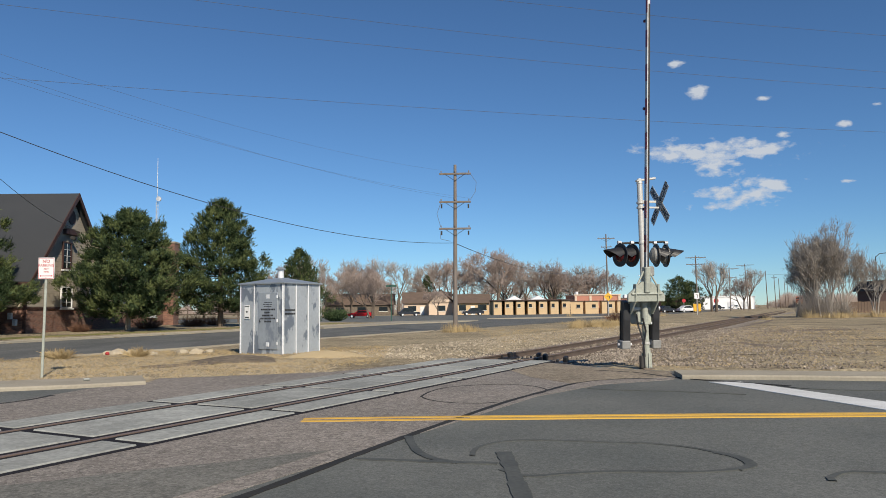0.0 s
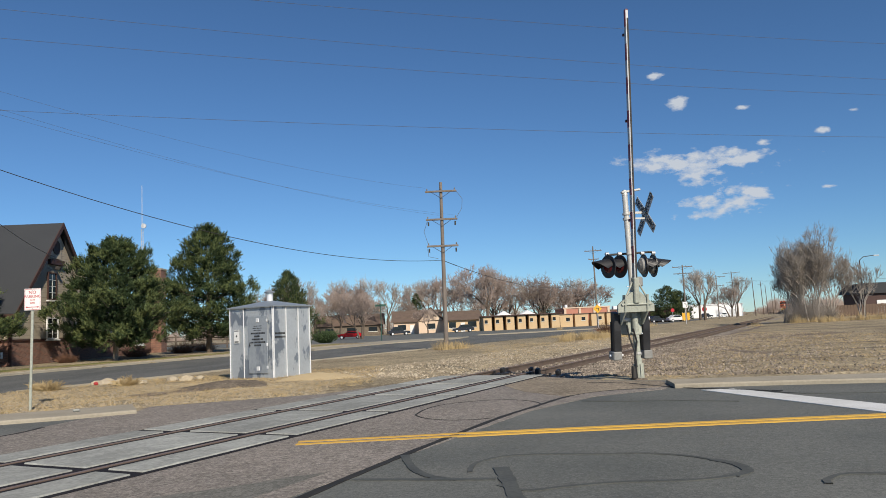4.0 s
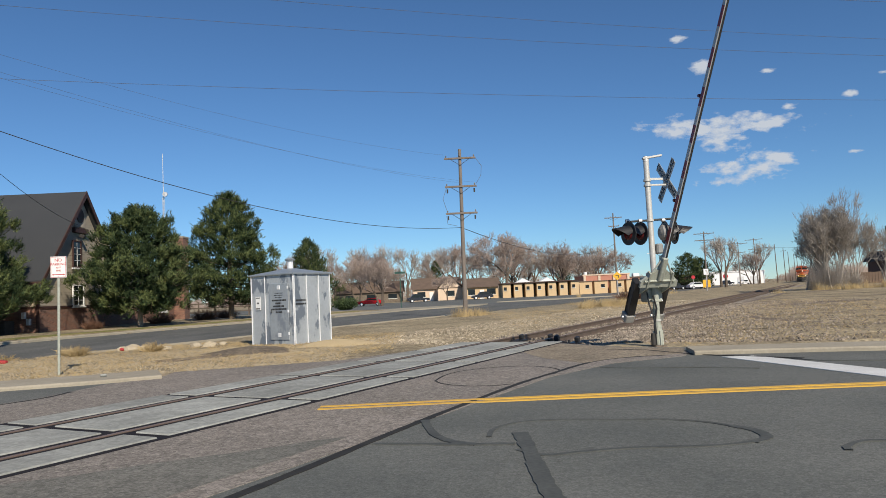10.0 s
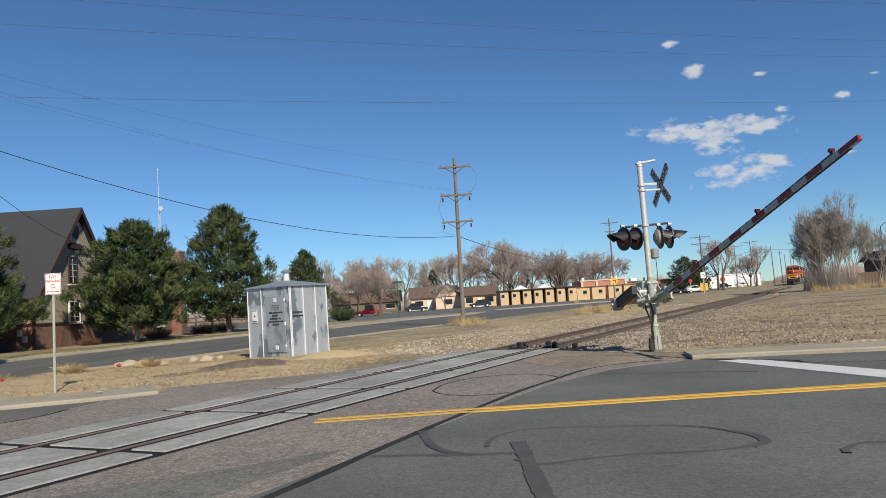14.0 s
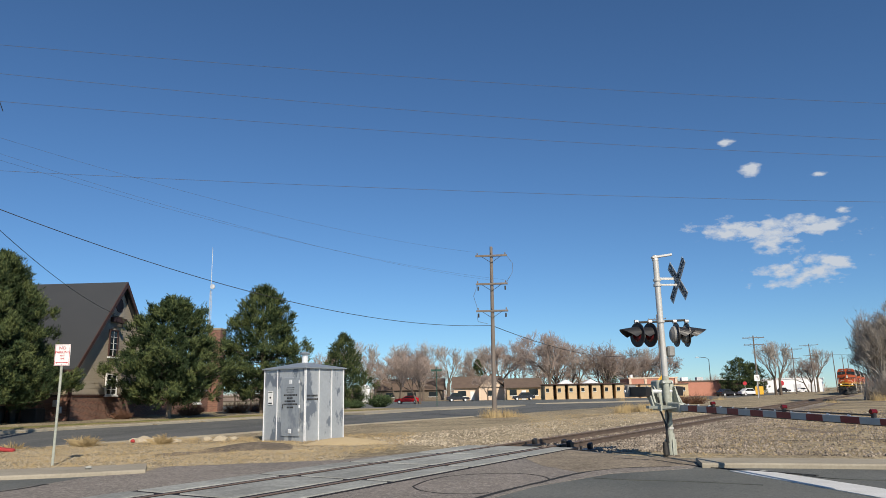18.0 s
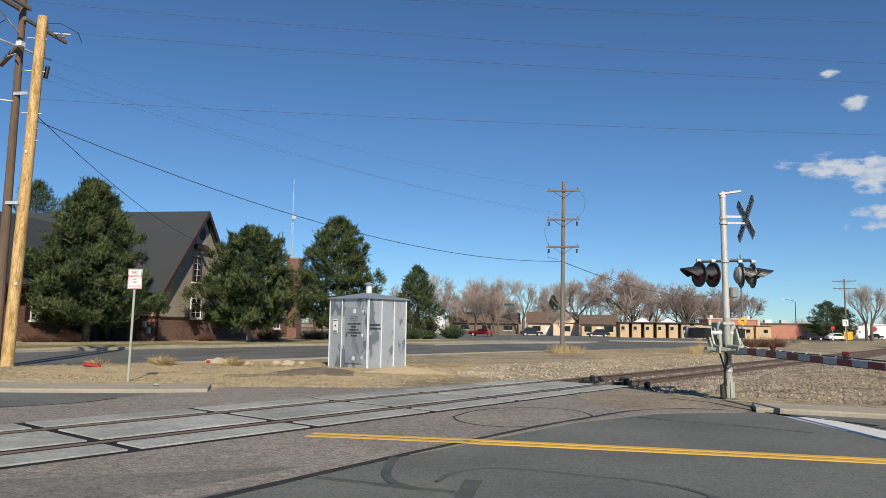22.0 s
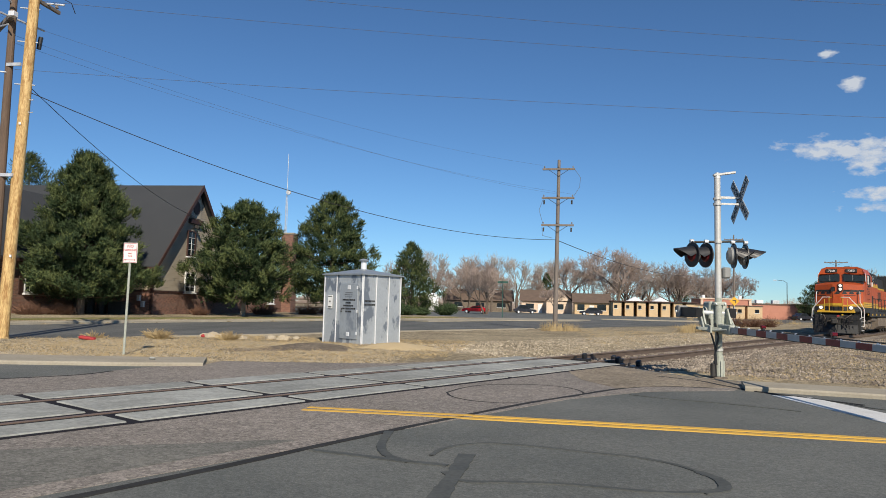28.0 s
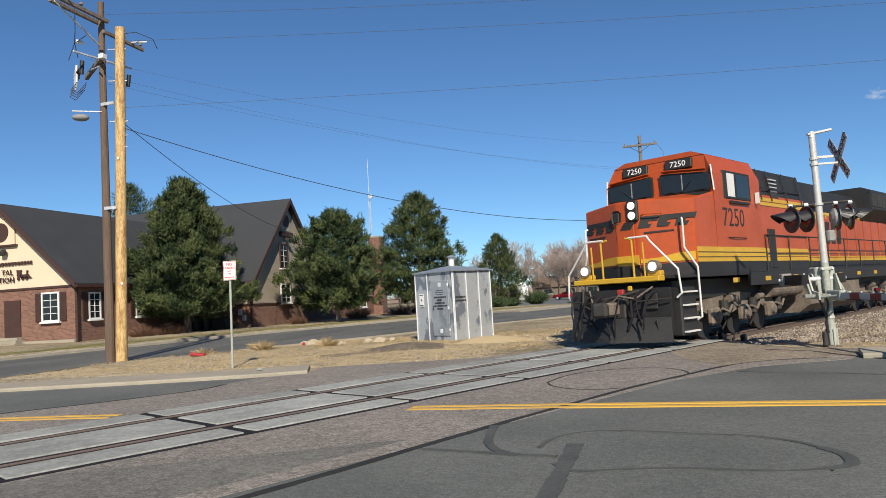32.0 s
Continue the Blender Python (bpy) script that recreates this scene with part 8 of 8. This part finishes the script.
        for y in (5.35, 6.1, 7.3, 8.5):
            part("hood_seam", box(B(), (0.02, 0.03, 0.9), (k * 1.43, y, 4.05), (0, -k * 9, 0)), M_dark_steel, hood)
        part("hood_rail", tube(B(), (k * 1.5, 5.3, 3.95), (k * 1.42, 8.7, 3.95), 0.018, seg=6), M_black, hood)
        part("louvre_panel", box(B(), (0.03, 0.6, 0.62), (k * 1.40, 6.4, 4.02), (0, -k * 9, 0)), M_dark_steel, hood)
        for i in range(5):
            part("louvre", box(B(), (0.05, 0.56, 0.03), (k * 1.42, 6.4, 3.8 + i * 0.11)), M_galv, hood)
        part("equipment_door", box(B(), (0.03, 0.5, 1.1), (k * 1.465, 5.9, 2.25), bevel=0.01), M_loco_black, hood)
        for i in range(10):
            part("hood_door", box(B(), (0.03, 0.98, 1.4), (k * 1.06, 9.4 + i * 1.08, 2.75), bevel=0.012), M_orange, hood2)
        # emblem bars on the side
        for i in range(4):
            part("emblem", prism(B(), [(0, 0), (0.42, 0), (0.52, 0.75), (0.1, 0.75)], 0.012, pose(k * 1.085, 11.2 + i * 0.62, 2.5, 0, 0, 90)), M_loco_black, hood2, "plain dark slanted emblem shape")
        # walkway railing
        rail_y = [5.4 + i * 1.75 for i in range(10)]
        for y in rail_y:
            part("stanchion", tube(B(), (k * 1.48, y, 1.6), (k * 1.48, y, 2.62), 0.02, seg=6), M_loco_black, lo)
        part("handrail", tube(B(), (k * 1.48, 5.4, 2.62), (k * 1.48, 21.2, 2.62), 0.02, seg=8), M_loco_black, lo)
        part("handrail", tube(B(), (k * 1.48, 5.4, 2.1), (k * 1.48, 21.2, 2.1), 0.014, seg=6), M_loco_black, lo)
        part("handrail", bent(B(), [(k * 1.5, 21.3, 2.6), (k * 1.54, 21.6, 2.4), (k * 1.54, 21.7, 0.8)], 0.024), M_rail_white, lo, "white step handrail")
    part("exhaust", box(B(), (0.7, 1.2, 0.3), (0, 13.2, 4.45), bevel=0.04), M_dark_steel, hood2)
    part("dynamic_brake", prism(B(), [(-1.25, 3.7), (1.25, 3.7), (1.15, 4.45), (-1.15, 4.45)], 2.0, pose(0, 9.0, 0)), M_loco_black, hood2)
    # fuel tank and trucks
    part("fuel_tank", prism(B(), [(-1.45, 1.2), (-1.45, 0.55), (-1.1, 0.3), (1.1, 0.3), (1.45, 0.55), (1.45, 1.2)], 5.2, pose(0, 8.6, 0)), M_grime, lo, "dusty grey-brown fuel tank")
    for k in (-1, 1):
        part("air_reservoir", tube(B(), (k * 1.2, 5.9, 1.08), (k * 1.2, 8.3, 1.08), 0.2, seg=16), M_grime, lo)
    for y0 in (2.0, 14.9):
        truck = part("truck", box(B(), (2.0, 4.6, 0.4), (0, y0 + 2.3, 0.75), bevel=0.05), M_dark_steel, lo, "three-axle truck")
        for k in (-1, 1):
            bm = prism(B(), [(0, 0.95), (0, 0.7), (0.5, 0.55), (1.0, 0.75), (1.6, 0.55), (2.3, 0.7), (3.0, 0.55), (3.6, 0.75), (4.1, 0.55), (4.6, 0.7), (4.6, 0.95), (2.3, 1.1)], 0.16, pose(k * 1.08, y0, 0, 0, 0, 90))
            part("side_frame", bm, M_grime, truck)
            for i in range(3):
                y = y0 + 0.5 + i * 1.8
                part("wheel", tube(B(), (k * 0.70, y, 0.53), (k * 0.84, y, 0.53), 0.53, seg=28), M_dark_steel, truck)
                part("axle_box", box(B(), (0.18, 0.5, 0.42), (k * 1.15, y, 0.55), bevel=0.05), M_grime, truck)
                part("spring", tube(B(), (k * 1.18, y + 0.55, 0.52), (k * 1.18, y + 0.55, 0.92), 0.11, seg=12), M_dark_steel, truck)
                part("brake_cylinder", tube(B(), (k * 1.2, y + 0.75, 0.95), (k * 1.2, y + 1.15, 0.95), 0.1, seg=12), M_grime, truck)
                part("brake_beam", bent(B(), [(k * 1.24, y + 0.3, 0.72), (k * 1.28, y + 0.6, 0.62), (k * 1.22, y + 0.95, 0.78)], 0.035, 8), M_grime, truck)
                part("bearing_cap", tube(B(), (k * 1.24, y, 0.55), (k * 1.32, y, 0.55), 0.15, 0.12, seg=16), M_grime, truck)
                part("sand_pipe", bent(B(), [(k * 1.05, y - 0.45, 1.1), (k * 1.1, y - 0.55, 0.7), (k * 0.8, y - 0.6, 0.15)], 0.025, 8), M_dark_steel, truck)
    part("rear_pilot", box(B(), (2.9, 0.12, 1.1), (0, 21.8, 0.85), bevel=0.02), M_loco_black, lo)
    part("rear_coupler", box(B(), (0.3, 0.8, 0.3), (0, 22.2, 0.9), bevel=0.04), M_grime, lo)
    return lo


LOCO_LENGTH = 22.7
lead = build_loco()
followers = [copy_thing(lead, pose(0, 0, 0)) for _ in range(2)]
for ob in followers:
    ob["label"] = "orange and black trailing diesel locomotive with faded paint"
# the fleet number of the leading one
for k in (-1, 1):
    lettering("7250", 0.22, pose(k * 0.62, 2.253, 4.47, -8, 0, 0), M_sign_white, lead, "number")
lettering("7250", 0.68, pose(1.512, 3.32, 3.0, 0, 0, 90), M_loco_black, lead, "number")


def build_gondola():
    car = thing("gondola_wagon", pose(0, 0, 0), "high-sided oxide red open freight wagon", "freight wagon", "train")
    bm = box(B(), (3.0, 14.6, 2.35), (0, 7.9, 2.35), bevel=0.02)
    part("body", bm, M_gondola, car)
    for k in (-1, 1):
        for i in range(14):
            part("rib", box(B(), (0.1, 0.12, 2.3), (k * 1.54, 0.9 + i * 1.08, 2.35)), M_gondola, car)
        part("top_chord", box(B(), (0.16, 14.7, 0.16), (k * 1.5, 7.9, 3.52)), M_gondola, car)
        part("side_sill", box(B(), (0.12, 14.7, 0.2), (k * 1.5, 7.9, 1.15)), M_dark_steel, car)
        for y0 in (1.4, 12.6):
            part("side_frame", box(B(), (0.16, 2.2, 0.35), (k * 1.0, y0 + 0.9, 0.5), bevel=0.05), M_dark_steel, car)
            for i in range(2):
                part("wheel", tube(B(), (k * 0.70, y0 + 1.8 * i, 0.45), (k * 0.84, y0 + 1.8 * i, 0.45), 0.45, seg=18), M_dark_steel, car)
    part("centre_sill", box(B(), (0.5, 16.0, 0.4), (0, 7.9, 0.95)), M_dark_steel, car)
    return car


WAGON_LENGTH = 16.0
wagons = [build_gondola()]
for _ in range(21):
    wagons.append(copy_thing(wagons[0], pose(0, 0, 0)))


def train_front(t):
    """How far the leading front stands along the track."""
    return 8.15 + 10.15 * (32.0 - t)


def motions():
    times = [0, 4, 8, 12, 16, 20, 24, 28, 32]
    gap = 0.0
    for ob, length in [(lead, LOCO_LENGTH)] + [(o, LOCO_LENGTH) for o in followers] + [(o, WAGON_LENGTH) for o in wagons]:
        walk(ob, [(t, track_pose(train_front(t) + gap, 0, RAIL_TOP - 0.02)) for t in times])
        gap += length
    angles = [(0, 85), (7.0, 85), (7.25, 81), (7.5, 76), (8, 73), (9, 66), (10, 57), (11, 50), (11.5, 45.6), (12, 40.6), (12.5, 35), (13, 29.8), (13.5, 24.4), (14.5, 13.2), (15.3, 5.5), (15.7, 1.0), (16.0, -0.9), (32, -0.9)]
    walk(gate_arm, [(t, pose(*GATE_PIVOT, -a, 0, 0)) for t, a in angles])

motions()
